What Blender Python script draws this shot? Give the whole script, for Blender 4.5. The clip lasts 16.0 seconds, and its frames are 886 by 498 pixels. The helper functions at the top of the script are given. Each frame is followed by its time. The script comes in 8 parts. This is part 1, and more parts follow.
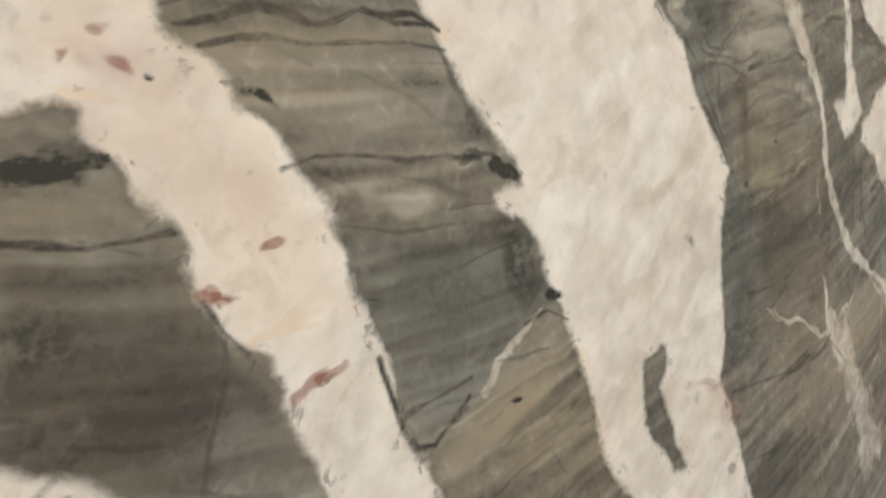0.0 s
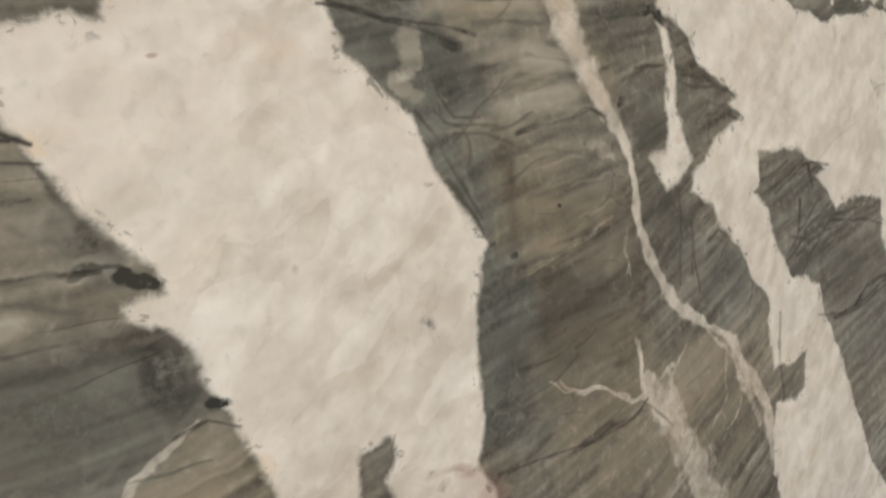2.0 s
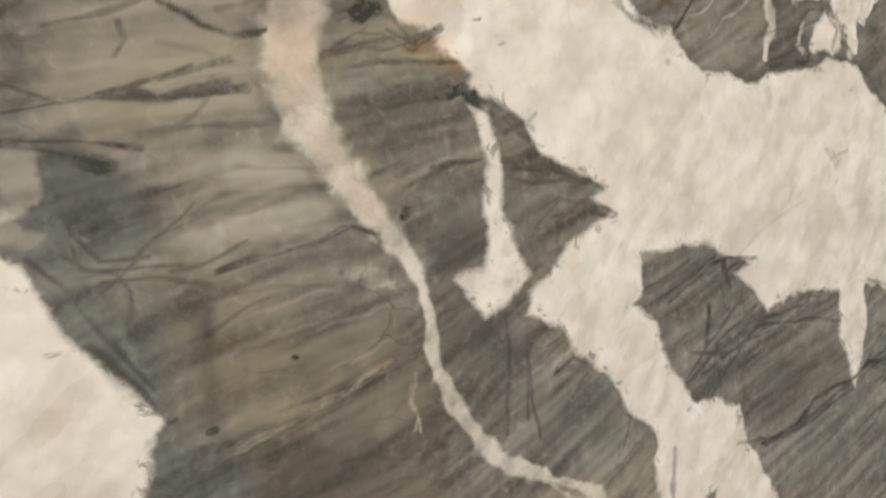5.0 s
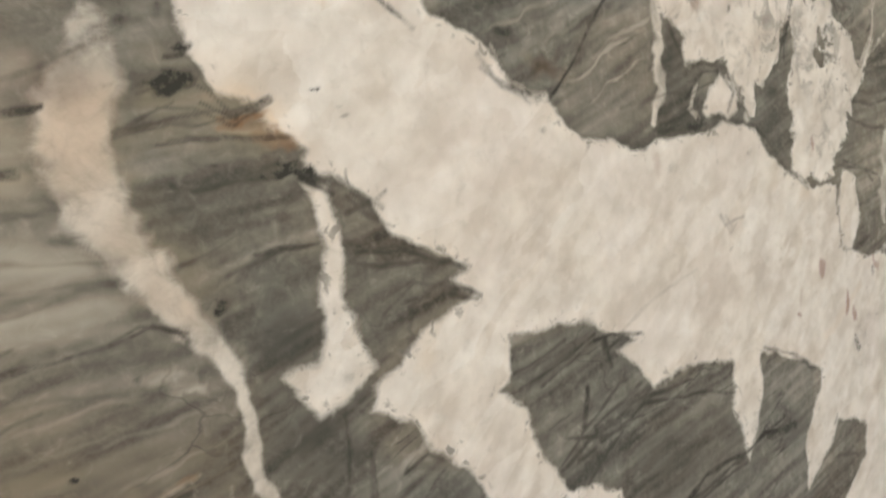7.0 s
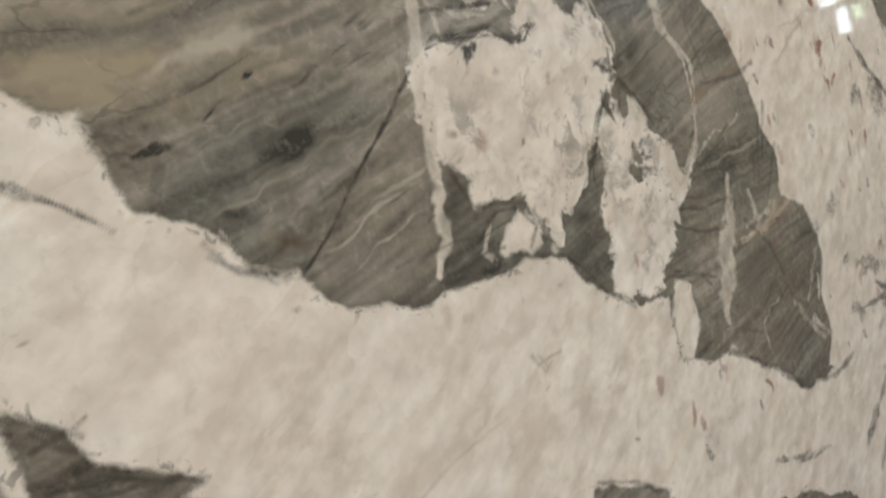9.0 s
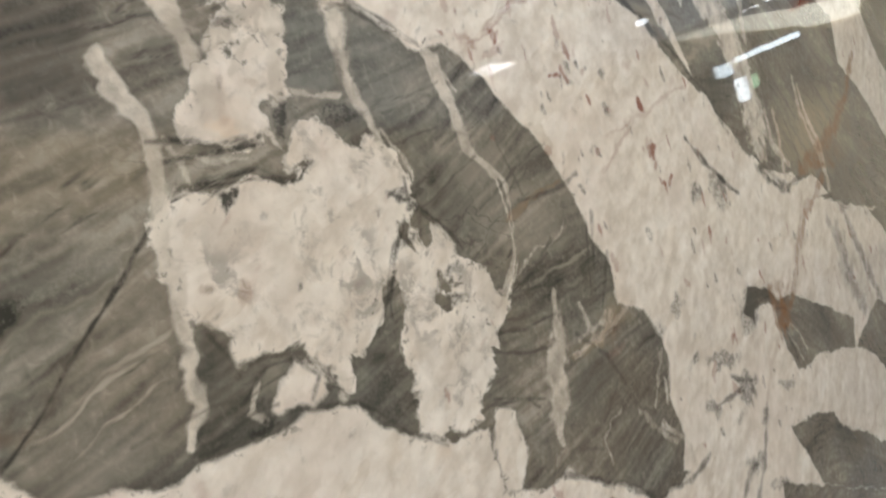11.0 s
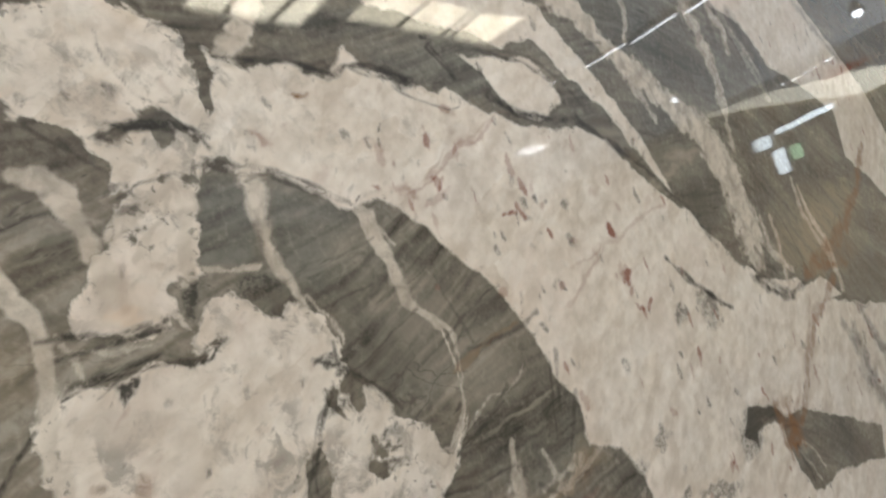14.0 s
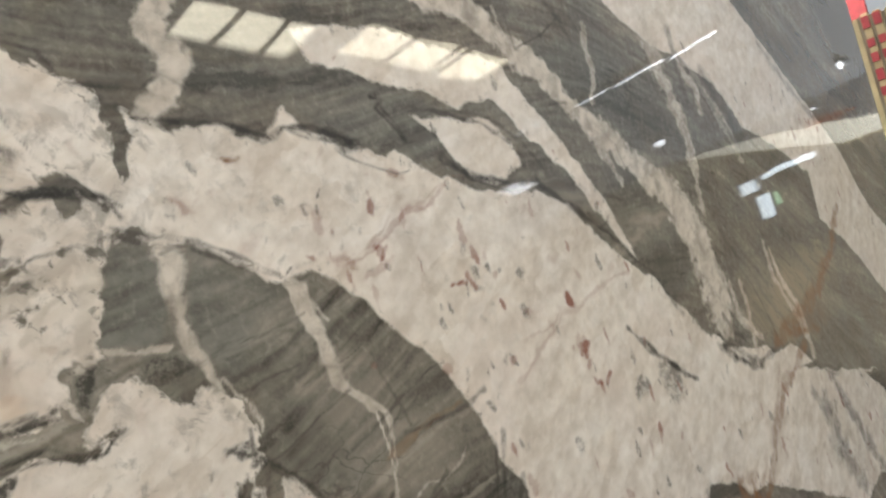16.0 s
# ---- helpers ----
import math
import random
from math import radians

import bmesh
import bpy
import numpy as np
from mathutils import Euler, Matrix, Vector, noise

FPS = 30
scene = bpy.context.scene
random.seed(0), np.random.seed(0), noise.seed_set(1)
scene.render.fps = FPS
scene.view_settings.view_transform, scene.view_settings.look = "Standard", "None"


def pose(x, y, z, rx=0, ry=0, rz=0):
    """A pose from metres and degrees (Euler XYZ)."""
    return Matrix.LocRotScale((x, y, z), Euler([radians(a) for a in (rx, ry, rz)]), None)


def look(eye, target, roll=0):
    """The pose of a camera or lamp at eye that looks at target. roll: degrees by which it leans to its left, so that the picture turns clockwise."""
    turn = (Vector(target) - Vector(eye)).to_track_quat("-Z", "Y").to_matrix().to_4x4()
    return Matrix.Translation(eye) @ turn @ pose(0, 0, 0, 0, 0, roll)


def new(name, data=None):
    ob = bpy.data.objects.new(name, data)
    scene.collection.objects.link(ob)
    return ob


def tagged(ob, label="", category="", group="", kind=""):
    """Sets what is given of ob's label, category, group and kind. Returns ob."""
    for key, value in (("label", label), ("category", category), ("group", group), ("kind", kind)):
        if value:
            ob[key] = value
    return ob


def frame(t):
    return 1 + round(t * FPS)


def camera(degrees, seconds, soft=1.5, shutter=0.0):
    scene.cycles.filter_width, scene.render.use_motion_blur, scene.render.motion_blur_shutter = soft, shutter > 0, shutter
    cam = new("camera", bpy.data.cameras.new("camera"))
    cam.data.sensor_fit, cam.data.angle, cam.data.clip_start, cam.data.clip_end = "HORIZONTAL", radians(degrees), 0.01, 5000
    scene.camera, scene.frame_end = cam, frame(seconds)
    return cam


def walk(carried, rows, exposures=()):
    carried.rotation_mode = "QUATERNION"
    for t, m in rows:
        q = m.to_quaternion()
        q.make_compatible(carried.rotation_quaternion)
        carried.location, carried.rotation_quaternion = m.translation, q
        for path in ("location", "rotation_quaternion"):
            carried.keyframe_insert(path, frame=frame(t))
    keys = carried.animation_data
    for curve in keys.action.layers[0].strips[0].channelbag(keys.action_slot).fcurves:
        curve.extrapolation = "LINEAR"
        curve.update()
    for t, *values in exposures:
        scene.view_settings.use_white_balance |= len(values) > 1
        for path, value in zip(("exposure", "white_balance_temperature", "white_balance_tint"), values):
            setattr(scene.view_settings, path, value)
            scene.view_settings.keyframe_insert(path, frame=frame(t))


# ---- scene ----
cam = camera(59.4, 16.0, soft=2.4)
BASE = pose(0, 0, 0.30, -6.0, 0, 0)  # the slab's own axes: x along it, z up its face, leaning back on the rack
ROWS = [
    (0.0, 0.0608, -0.2267, 0.5141, 82.28, 6.71, -42.70),
    (0.5, 0.0881, -0.2580, 0.5188, 82.03, 6.55, -41.39),
    (1.0, 0.1292, -0.2789, 0.5256, 81.69, 6.82, -41.05),
    (1.5, 0.1685, -0.2953, 0.5291, 81.75, 7.29, -40.85),
    (2.0, 0.2012, -0.3166, 0.5406, 81.83, 7.44, -40.72),
    (2.5, 0.2368, -0.3341, 0.5483, 81.96, 6.66, -39.74),
    (3.0, 0.2633, -0.3513, 0.5604, 82.15, 6.41, -38.24),
    (5.5, 0.4430, -0.3274, 0.5817, 82.25, 6.44, -35.46),
    (6.0, 0.4552, -0.3227, 0.5828, 81.81, 5.43, -35.77),
    (6.5, 0.4698, -0.3305, 0.5967, 82.04, 5.10, -37.18),
    (7.0, 0.4952, -0.3363, 0.6094, 82.87, 5.17, -39.01),
    (7.5, 0.5294, -0.3386, 0.6252, 83.52, 5.59, -40.24),
    (8.0, 0.5637, -0.3482, 0.6396, 83.77, 6.38, -41.29),
    (8.5, 0.5888, -0.3652, 0.6551, 84.64, 7.41, -42.27),
    (9.0, 0.6155, -0.3841, 0.6711, 85.79, 8.53, -43.07),
    (9.5, 0.6473, -0.4044, 0.6822, 87.06, 9.34, -44.14),
    (10.0, 0.6773, -0.4191, 0.6939, 88.06, 9.77, -45.80),
    (12.5, 0.7669, -0.4721, 0.7169, 93.03, 12.31, -48.94),
    (13.0, 0.7775, -0.4825, 0.7267, 94.14, 12.48, -47.60),
    (13.5, 0.7918, -0.4977, 0.7400, 95.45, 12.66, -45.74),
    (14.0, 0.8068, -0.5128, 0.7511, 96.81, 12.69, -44.44),
    (14.5, 0.8176, -0.5221, 0.7592, 97.91, 12.13, -44.25),
    (15.0, 0.8285, -0.5250, 0.7688, 98.65, 11.80, -44.55),
    (15.5, 0.8446, -0.5210, 0.7771, 98.93, 11.59, -45.28),
    (16.0, 0.8676, -0.5196, 0.7862, 98.87, 10.96, -45.79),
]
walk(cam, [(t, BASE @ pose(x, y, z, rx, ry, rz)) for t, x, y, z, rx, ry, rz in ROWS],
     [(0, -0.63), (1.5, -0.78), (3, -0.76), (5.5, -0.51), (7, -0.66), (9, -0.91), (10, -0.79), (12.5, -0.80), (14, -0.98), (16, -0.93)])
# ---- world and light ----
world = bpy.data.worlds.new("sky")
scene.world = world
world.use_nodes = True
wn = world.node_tree.nodes
sky = wn.new("ShaderNodeTexSky")
sky.sky_type, sky.sun_disc = "NISHITA", False
sky.sun_elevation, sky.sun_rotation = radians(38), radians(200)
wn["Background"].inputs["Strength"].default_value = 0.12
world.node_tree.links.new(sky.outputs[0], wn["Background"].inputs["Color"])


def daylight(name, place, target, width, height, watts, colour):
    """An area lamp for the sky's light in an assumed gate, out of view."""
    lamp = bpy.data.lights.new(name, "AREA")
    lamp.shape, lamp.size, lamp.size_y, lamp.energy, lamp.color = "RECTANGLE", width, height, watts, colour
    ob = new(name, lamp)
    ob.matrix_world = look(place, target)
    return ob


# unseen fill lamp, added to brighten the slab warmly from the left
daylight("gate_fill_lamp", (-6.8, -5.0, 2.3), (2.0, -3.0, 1.2), 8.0, 4.2, 95.0, (1.0, 0.86, 0.70))
# ---- materials ----
class Nodes:
    """Short hand for building a node material."""

    def __init__(self, name, roughness=0.5, metallic=0.0, specular=0.5):
        self.mat = bpy.data.materials.new(name)
        self.mat.use_nodes = True
        self.tree = self.mat.node_tree
        self.bsdf = self.tree.nodes["Principled BSDF"]
        self.bsdf.inputs["Roughness"].default_value = roughness
        self.bsdf.inputs["Metallic"].default_value = metallic
        self.bsdf.inputs["Specular IOR Level"].default_value = specular

    def link(self, value, socket):
        if isinstance(value, bpy.types.NodeSocket):
            self.tree.links.new(value, socket)
        elif isinstance(value, tuple) and len(value) == 3 and socket.type == "RGBA":
            socket.default_value = (*value, 1)
        else:
            socket.default_value = value

    def math(self, op, a, b=0.0, c=0.0, clamp=False):
        n = self.tree.nodes.new("ShaderNodeMath")
        n.operation, n.use_clamp = op, clamp
        for value, socket in zip((a, b, c), n.inputs):
            self.link(value, socket)
        return n.outputs[0]

    def smooth(self, value, lo, hi, to0=0.0, to1=1.0):
        n = self.tree.nodes.new("ShaderNodeMapRange")
        n.interpolation_type = "SMOOTHSTEP"
        for v, k in ((value, 0), (lo, 1), (hi, 2), (to0, 3), (to1, 4)):
            self.link(v, n.inputs[k])
        return n.outputs[0]

    def mix(self, fac, a, b, blend="MIX"):
        n = self.tree.nodes.new("ShaderNodeMix")
        n.data_type, n.blend_type = "RGBA", blend
        self.link(fac, n.inputs[0])
        self.link(a, n.inputs[6])
        self.link(b, n.inputs[7])
        return n.outputs[2]

    def noise(self, vector, scale, detail=4.0, rough=0.55, distortion=0.0):
        n = self.tree.nodes.new("ShaderNodeTexNoise")
        n.inputs["Scale"].default_value, n.inputs["Detail"].default_value = scale, detail
        n.inputs["Roughness"].default_value, n.inputs["Distortion"].default_value = rough, distortion
        self.link(vector, n.inputs["Vector"])
        return n.outputs["Fac"]

    def cells(self, vector, scale, feature="F1", out="Distance"):
        n = self.tree.nodes.new("ShaderNodeTexVoronoi")
        n.feature = feature
        n.inputs["Scale"].default_value = scale
        self.link(vector, n.inputs["Vector"])
        return n.outputs[out]

    def shaken(self, vector, scale, amount):
        """The place, pushed about by noise."""
        n = self.tree.nodes.new("ShaderNodeTexNoise")
        n.inputs["Scale"].default_value, n.inputs["Detail"].default_value = scale, 4.0
        self.link(vector, n.inputs["Vector"])
        a = self.tree.nodes.new("ShaderNodeVectorMath")
        a.operation = "MULTIPLY_ADD"
        self.link(n.outputs["Color"], a.inputs[0])
        a.inputs[1].default_value = (amount, amount, amount)
        self.link(vector, a.inputs[2])
        return a.outputs[0]

    def place(self):
        return self.tree.nodes.new("ShaderNodeTexCoord").outputs["Object"]

    def attribute(self, name):
        n = self.tree.nodes.new("ShaderNodeAttribute")
        n.attribute_name = name
        s = self.tree.nodes.new("ShaderNodeSeparateXYZ")
        self.tree.links.new(n.outputs["Vector"], s.inputs[0])
        return n.outputs["Vector"], s.outputs

    def stretch(self, vector, x, y, z):
        n = self.tree.nodes.new("ShaderNodeMapping")
        n.inputs["Scale"].default_value = (x, y, z)
        self.tree.links.new(vector, n.inputs["Vector"])
        return n.outputs[0]

    def lean(self, vector, degrees, x, z):
        """Axes turned about y by degrees, then scaled."""
        n = self.tree.nodes.new("ShaderNodeMapping")
        n.inputs["Rotation"].default_value = (0, radians(degrees), 0)
        self.tree.links.new(vector, n.inputs["Vector"])
        return self.stretch(n.outputs[0], x, 1.0, z)

    def bump(self, height, strength, distance):
        n = self.tree.nodes.new("ShaderNodeBump")
        n.inputs["Strength"].default_value, n.inputs["Distance"].default_value = strength, distance
        self.link(height, n.inputs["Height"])
        self.tree.links.new(n.outputs[0], self.bsdf.inputs["Normal"])

    def colour(self, c):
        self.link(c, self.bsdf.inputs["Base Color"])
        return self.mat


def stone_material():
    m = Nodes("polished_quartzite", 0.03, 0.0, 0.5)
    p = m.place()
    _, fig = m.attribute("figure")
    _, tone = m.attribute("tones")
    _, iron = m.attribute("iron")
    _, lay = m.attribute("layers")
    _, grow = m.attribute("growth")
    _, fibre = m.attribute("grains")
    grain = m.noise(p, 300, 3, 0.65)
    crystal = m.noise(p, 42, 5, 0.62, 0.4)
    pebble = m.noise(p, 110, 4, 0.6, 0.6)
    cloud = m.noise(p, 9, 4, 0.55)
    # grey layered rock
    streak = m.math("ADD", lay[0], 0.5)
    s = m.math("ADD", m.math("ADD", m.math("MULTIPLY", lay[0], 0.5), m.math("MULTIPLY", fibre[0], 0.72)), m.math("ADD", m.math("MULTIPLY", lay[1], 0.75), m.math("ADD", m.math("MULTIPLY", m.math("SUBTRACT", pebble, 0.5), 0.55), m.math("MULTIPLY", m.math("SUBTRACT", crystal, 0.5), 0.5))))
    grey = m.mix(m.smooth(s, -0.42, 0.10), (0.062, 0.055, 0.044), (0.196, 0.173, 0.139))
    grey = m.mix(m.smooth(s, 0.0, 0.46), grey, (0.40, 0.37, 0.315))
    grey = m.mix(m.smooth(cloud, 0.42, 0.62, 0.0, 0.45), grey, m.mix(m.smooth(s, -0.2, 0.25), (0.105, 0.106, 0.095), (0.225, 0.225, 0.202)))
    grey = m.mix(m.math("MULTIPLY", grow[0], 0.85), grey, m.mix(m.smooth(s, -0.38, 0.42), (0.070, 0.073, 0.065), (0.205, 0.208, 0.188)))
    grey = m.mix(m.math("MULTIPLY", grow[2], 0.8), grey, m.mix(m.smooth(s, -0.35, 0.40), (0.030, 0.025, 0.019), (0.130, 0.108, 0.082)))
    grey = m.mix(m.smooth(grain, 0.35, 0.75, 0.0, 0.22), grey, (0.27, 0.25, 0.215))
    grey = m.mix(m.math("MULTIPLY", tone[1], m.smooth(streak, 0.35, 0.6, 0.45, 1.0)), grey, (0.45, 0.41, 0.345))
    grey = m.mix(m.math("MULTIPLY", tone[2], m.smooth(streak, 0.35, 0.62, 0.35, 0.95)), grey, (0.335, 0.285, 0.205))
    grey = m.mix(m.math("MULTIPLY", iron[2], 0.75), grey, (0.036, 0.034, 0.028))
    # fine fracture webs, here and there
    web = m.cells(m.shaken(m.stretch(p, 0.7, 1.0, 1.2), 22, 0.06), 24, "DISTANCE_TO_EDGE")
    web = m.math("SUBTRACT", 1.0, m.smooth(web, 0.004, 0.03))
    web = m.math("MULTIPLY", web, m.smooth(m.noise(p, 7.5, 3), 0.52, 0.68, 0.0, 0.4))
    grey = m.mix(web, grey, (0.042, 0.040, 0.034))
    # white quartz
    q = m.math("ADD", m.math("ADD", m.math("MULTIPLY", lay[2], 0.5), m.math("MULTIPLY", fibre[1], 0.75)), m.math("MULTIPLY", m.math("SUBTRACT", crystal, 0.5), 0.7))
    quartz = m.mix(m.smooth(q, -0.42, 0.40), (0.66, 0.595, 0.525), (0.89, 0.84, 0.775))
    quartz = m.mix(m.smooth(cloud, 0.45, 0.7, 0.0, 0.35), quartz, m.mix(m.smooth(q, -0.3, 0.3), (0.60, 0.575, 0.545), (0.80, 0.775, 0.745)))
    facet = m.cells(m.shaken(m.lean(p, 32, 0.55, 1.25), 26, 0.035), 30, "F1", "Color")
    chip = m.cells(m.shaken(m.lean(p, 40, 0.7, 1.3), 60, 0.02), 85, "F1", "Color")
    quartz = m.mix(0.34, quartz, m.math("ADD", facet, 0.0), "SOFT_LIGHT")
    quartz = m.mix(0.20, quartz, m.math("ADD", chip, 0.0), "SOFT_LIGHT")
    blush = m.noise(p, 4.5, 3)
    quartz = m.mix(m.smooth(blush, 0.5, 0.68, 0.0, 0.45), quartz, (0.80, 0.705, 0.635))
    crust = m.cells(m.shaken(m.stretch(p, 1.0, 1.0, 1.5), 26, 0.035), 44, "SMOOTH_F1")
    quartz = m.mix(m.smooth(crust, 0.30, 0.85, 0.0, 0.22), quartz, (0.54, 0.49, 0.43))
    quartz = m.mix(m.smooth(crust, 0.05, 0.32, 0.30, 0.0), quartz, (0.90, 0.875, 0.83))
    curl = m.math("MULTIPLY", m.smooth(m.noise(m.shaken(p, 60, 0.012), 36, 5, 0.68, 0.5), 0.48, 0.63), m.smooth(m.noise(p, 15, 3), 0.40, 0.58, 0.15, 0.8))
    quartz = m.mix(m.math("MULTIPLY", curl, m.math("ADD", m.math("MULTIPLY", grow[1], 0.9), 0.12), clamp=True), quartz, (0.36, 0.335, 0.30))
    lump = m.noise(m.shaken(p, 18, 0.02), 75, 3, 0.5)
    quartz = m.mix(m.smooth(lump, 0.30, 0.62, 0.18, 0.0), quartz, (0.50, 0.455, 0.395))
    quartz = m.mix(m.smooth(pebble, 0.56, 0.72, 0.0, 0.22), quartz, (0.52, 0.48, 0.42))
    quartz = m.mix(m.math("MULTIPLY", tone[2], 0.55), quartz, (0.76, 0.61, 0.45))
    # borders, frayed by the crystals
    ragged = m.math("MULTIPLY", m.math("SUBTRACT", m.noise(p, 26, 4, 0.55, 0.6), 0.5), m.math("MULTIPLY", grow[1], 0.065))
    edge = m.math("ADD", m.math("ADD", fig[0], ragged), m.math("ADD", m.math("MULTIPLY", m.math("SUBTRACT", pebble, 0.5), 0.007),
                                       m.math("MULTIPLY", m.math("SUBTRACT", grain, 0.5), 0.002)))
    body = m.mix(m.smooth(edge, -0.0026, 0.0030), grey, quartz)
    vein = m.math("MULTIPLY", m.smooth(m.math("ADD", fig[1], m.math("SUBTRACT", pebble, 0.5)), 0.02, 0.85), m.smooth(crystal, 0.3, 0.6, 0.6, 0.95))
    thread = m.mix(m.smooth(q, -0.3, 0.3), (0.48, 0.43, 0.37), (0.74, 0.69, 0.62))
    body = m.mix(vein, body, m.mix(m.math("MULTIPLY", tone[2], 0.6, clamp=True), thread, (0.74, 0.59, 0.46)))
    rim = m.math("SUBTRACT", 1.0, m.smooth(m.math("ABSOLUTE", m.math("ADD", edge, 0.0015)), 0.0, 0.0022))
    body = m.mix(m.math("MULTIPLY", rim, m.smooth(cloud, 0.42, 0.62, 0.0, 0.4)), body, (0.085, 0.080, 0.065))
    near = m.math("SUBTRACT", 1.0, m.smooth(m.math("ABSOLUTE", fig[0]), 0.001, 0.011))
    body = m.mix(m.math("MULTIPLY", near, m.smooth(pebble, 0.57, 0.66, 0.0, 0.6)), body, (0.10, 0.098, 0.082))
    # stains and seams
    blot = m.math("MULTIPLY", tone[0], m.smooth(m.math("ADD", lay[0], m.math("ADD", m.math("ADD", m.math("MULTIPLY", m.math("SUBTRACT", grain, 0.5), 1.1), m.math("MULTIPLY", m.math("SUBTRACT", pebble, 0.5), 1.3)), m.math("ADD", m.math("SUBTRACT", crystal, 0.5), m.math("MULTIPLY", tone[0], 0.22)))), -0.15, 0.40, 0.22, 0.95), clamp=True)
    body = m.mix(blot, body, (0.040, 0.040, 0.034))
    body = m.mix(m.math("MULTIPLY", iron[0], m.smooth(crystal, 0.3, 0.65, 0.3, 0.8), clamp=True), body, (0.24, 0.13, 0.065))
    body = m.mix(m.math("MULTIPLY", iron[1], m.smooth(crystal, 0.3, 0.6, 0.4, 0.8), clamp=True), body, (0.30, 0.145, 0.11))
    seam = m.math("MULTIPLY", fig[2], m.smooth(m.math("ADD", crystal, m.math("MULTIPLY", grain, 0.4)), 0.5, 0.8, 0.3, 0.95), clamp=True)
    body = m.mix(seam, body, (0.040, 0.038, 0.032))
    m.bump(m.noise(p, 3.2, 2, 0.5), 0.05, 0.02)
    return m.colour(body)


def plain(name, colour, roughness, other=None, scale=6.0, metallic=0.0, bump=0.0):
    """A surface with soft mottling at two scales."""
    m = Nodes(name, roughness, metallic)
    p = m.place()
    a, b = m.noise(p, scale, 4), m.noise(p, scale * 9, 3)
    other = other or tuple(c * 0.7 for c in colour)
    c = m.mix(m.smooth(a, 0.35, 0.68), colour, other)
    c = m.mix(m.smooth(b, 0.4, 0.7, 0.0, 0.3), c, tuple(v * 0.75 for v in colour))
    if bump:
        m.bump(b, bump, 0.004)
    return m.colour(c)


def glowing(name, colour, strength):
    m = Nodes(name, 0.6)
    m.link(colour, m.bsdf.inputs["Emission Color"])
    m.bsdf.inputs["Emission Strength"].default_value = strength
    return m.colour((0.8, 0.8, 0.78))


stone_face = stone_material()
concrete = plain("concrete_floor", (0.085, 0.081, 0.076), 0.6, (0.06, 0.057, 0.053), 1.5, 0.0, 0.15)
sheet_metal = plain("grey_sheet_metal", (0.70, 0.71, 0.73), 0.6, (0.60, 0.61, 0.63), 1.2)
wall_paint = plain("cream_wall", (0.72, 0.67, 0.55), 0.8, (0.64, 0.59, 0.48), 0.8)
steel = plain("painted_steel", (0.20, 0.21, 0.22), 0.5, None, 4.0)
cream_edge = plain("cream_sawn_edge", (0.66, 0.58, 0.36), 0.6, (0.52, 0.45, 0.28), 14.0, 0.0, 0.3)
# near-black colour standing for the shade in a gap between slabs
gap_shade = plain("gap_shade", (0.035, 0.033, 0.03), 0.8, None, 9.0)
red_paint = plain("red_paint", (0.50, 0.07, 0.09), 0.5, None, 20.0)
orange_sheet = plain("orange_banner", (0.85, 0.13, 0.05), 0.6, None, 5.0)
dark_ink = plain("dark_ink", (0.06, 0.07, 0.04), 0.6, None, 30.0)
skylight_glow = glowing("translucent_sheet_in_daylight", (1.0, 0.92, 0.70), 15.0)
clear_glow = glowing("clean_translucent_sheet", (1.0, 0.93, 0.73), 24.0)
bright_glow = glowing("clear_rooflight_sheet", (0.95, 0.97, 1.0), 38.0)
daylight_glow = glowing("daylight_panel", (0.80, 0.92, 1.0), 7.0)
tube_glow = glowing("lit_tube", (0.88, 0.94, 1.0), 15.0)
green_glow = glowing("daylight_through_leaves", (0.62, 1.0, 0.60), 3.2)
# the valance is no lamp: its glow is added to lift it
pale_sheet = glowing("valance_added_glow", (1.0, 0.97, 0.80), 2.5)
# glow of two unseen rooflights, added as fill light
hidden_glow = glowing("unseen_fill_sheet", (1.0, 0.925, 0.825), 31.0)
blue_steel = plain("dark_blue_steel", (0.03, 0.05, 0.10), 0.5, None, 5.0)
brown_stone = plain("brown_stone", (0.22, 0.19, 0.145), 0.4, (0.30, 0.27, 0.21), 12.0)
# bluish glow added to the roof so that its reflection in the slab brightens
roof_sheet = glowing("roof_sheeting_added_glow", (0.74, 0.85, 1.0), 0.72)
# ---- the stone's figure: white quartz masses, light veins, dark seams and stains on layered grey ----
U0, U1, V0, V1, THICK = -0.02, 3.378, 0.0, 1.78, 0.02
COLS, ROWN = 1900, 760


def lattice(seed):
    return np.random.RandomState(seed).rand(256, 256).astype(np.float32)


def value_noise(x, y, seed):
    g = lattice(seed)
    xi, yi = np.floor(x).astype(int), np.floor(y).astype(int)
    fx, fy = x - xi, y - yi
    fx, fy = fx * fx * (3 - 2 * fx), fy * fy * (3 - 2 * fy)
    a, b = g[yi & 255, xi & 255], g[yi & 255, (xi + 1) & 255]
    c, d = g[(yi + 1) & 255, xi & 255], g[(yi + 1) & 255, (xi + 1) & 255]
    return (a + (b - a) * fx) * (1 - fy) + (c + (d - c) * fx) * fy


def fbm(x, y, freq, octaves, seed, gain=0.55):
    total, amp, norm = 0.0, 1.0, 0.0
    for k in range(octaves):
        total = total + amp * (value_noise(x * freq + 17.3 * k, y * freq - 9.1 * k, seed + k) - 0.5)
        norm += amp
        x, y = 0.8 * x - 0.6 * y, 0.6 * x + 0.8 * y
        amp, freq = amp * gain, freq * 2.03
    return total / norm


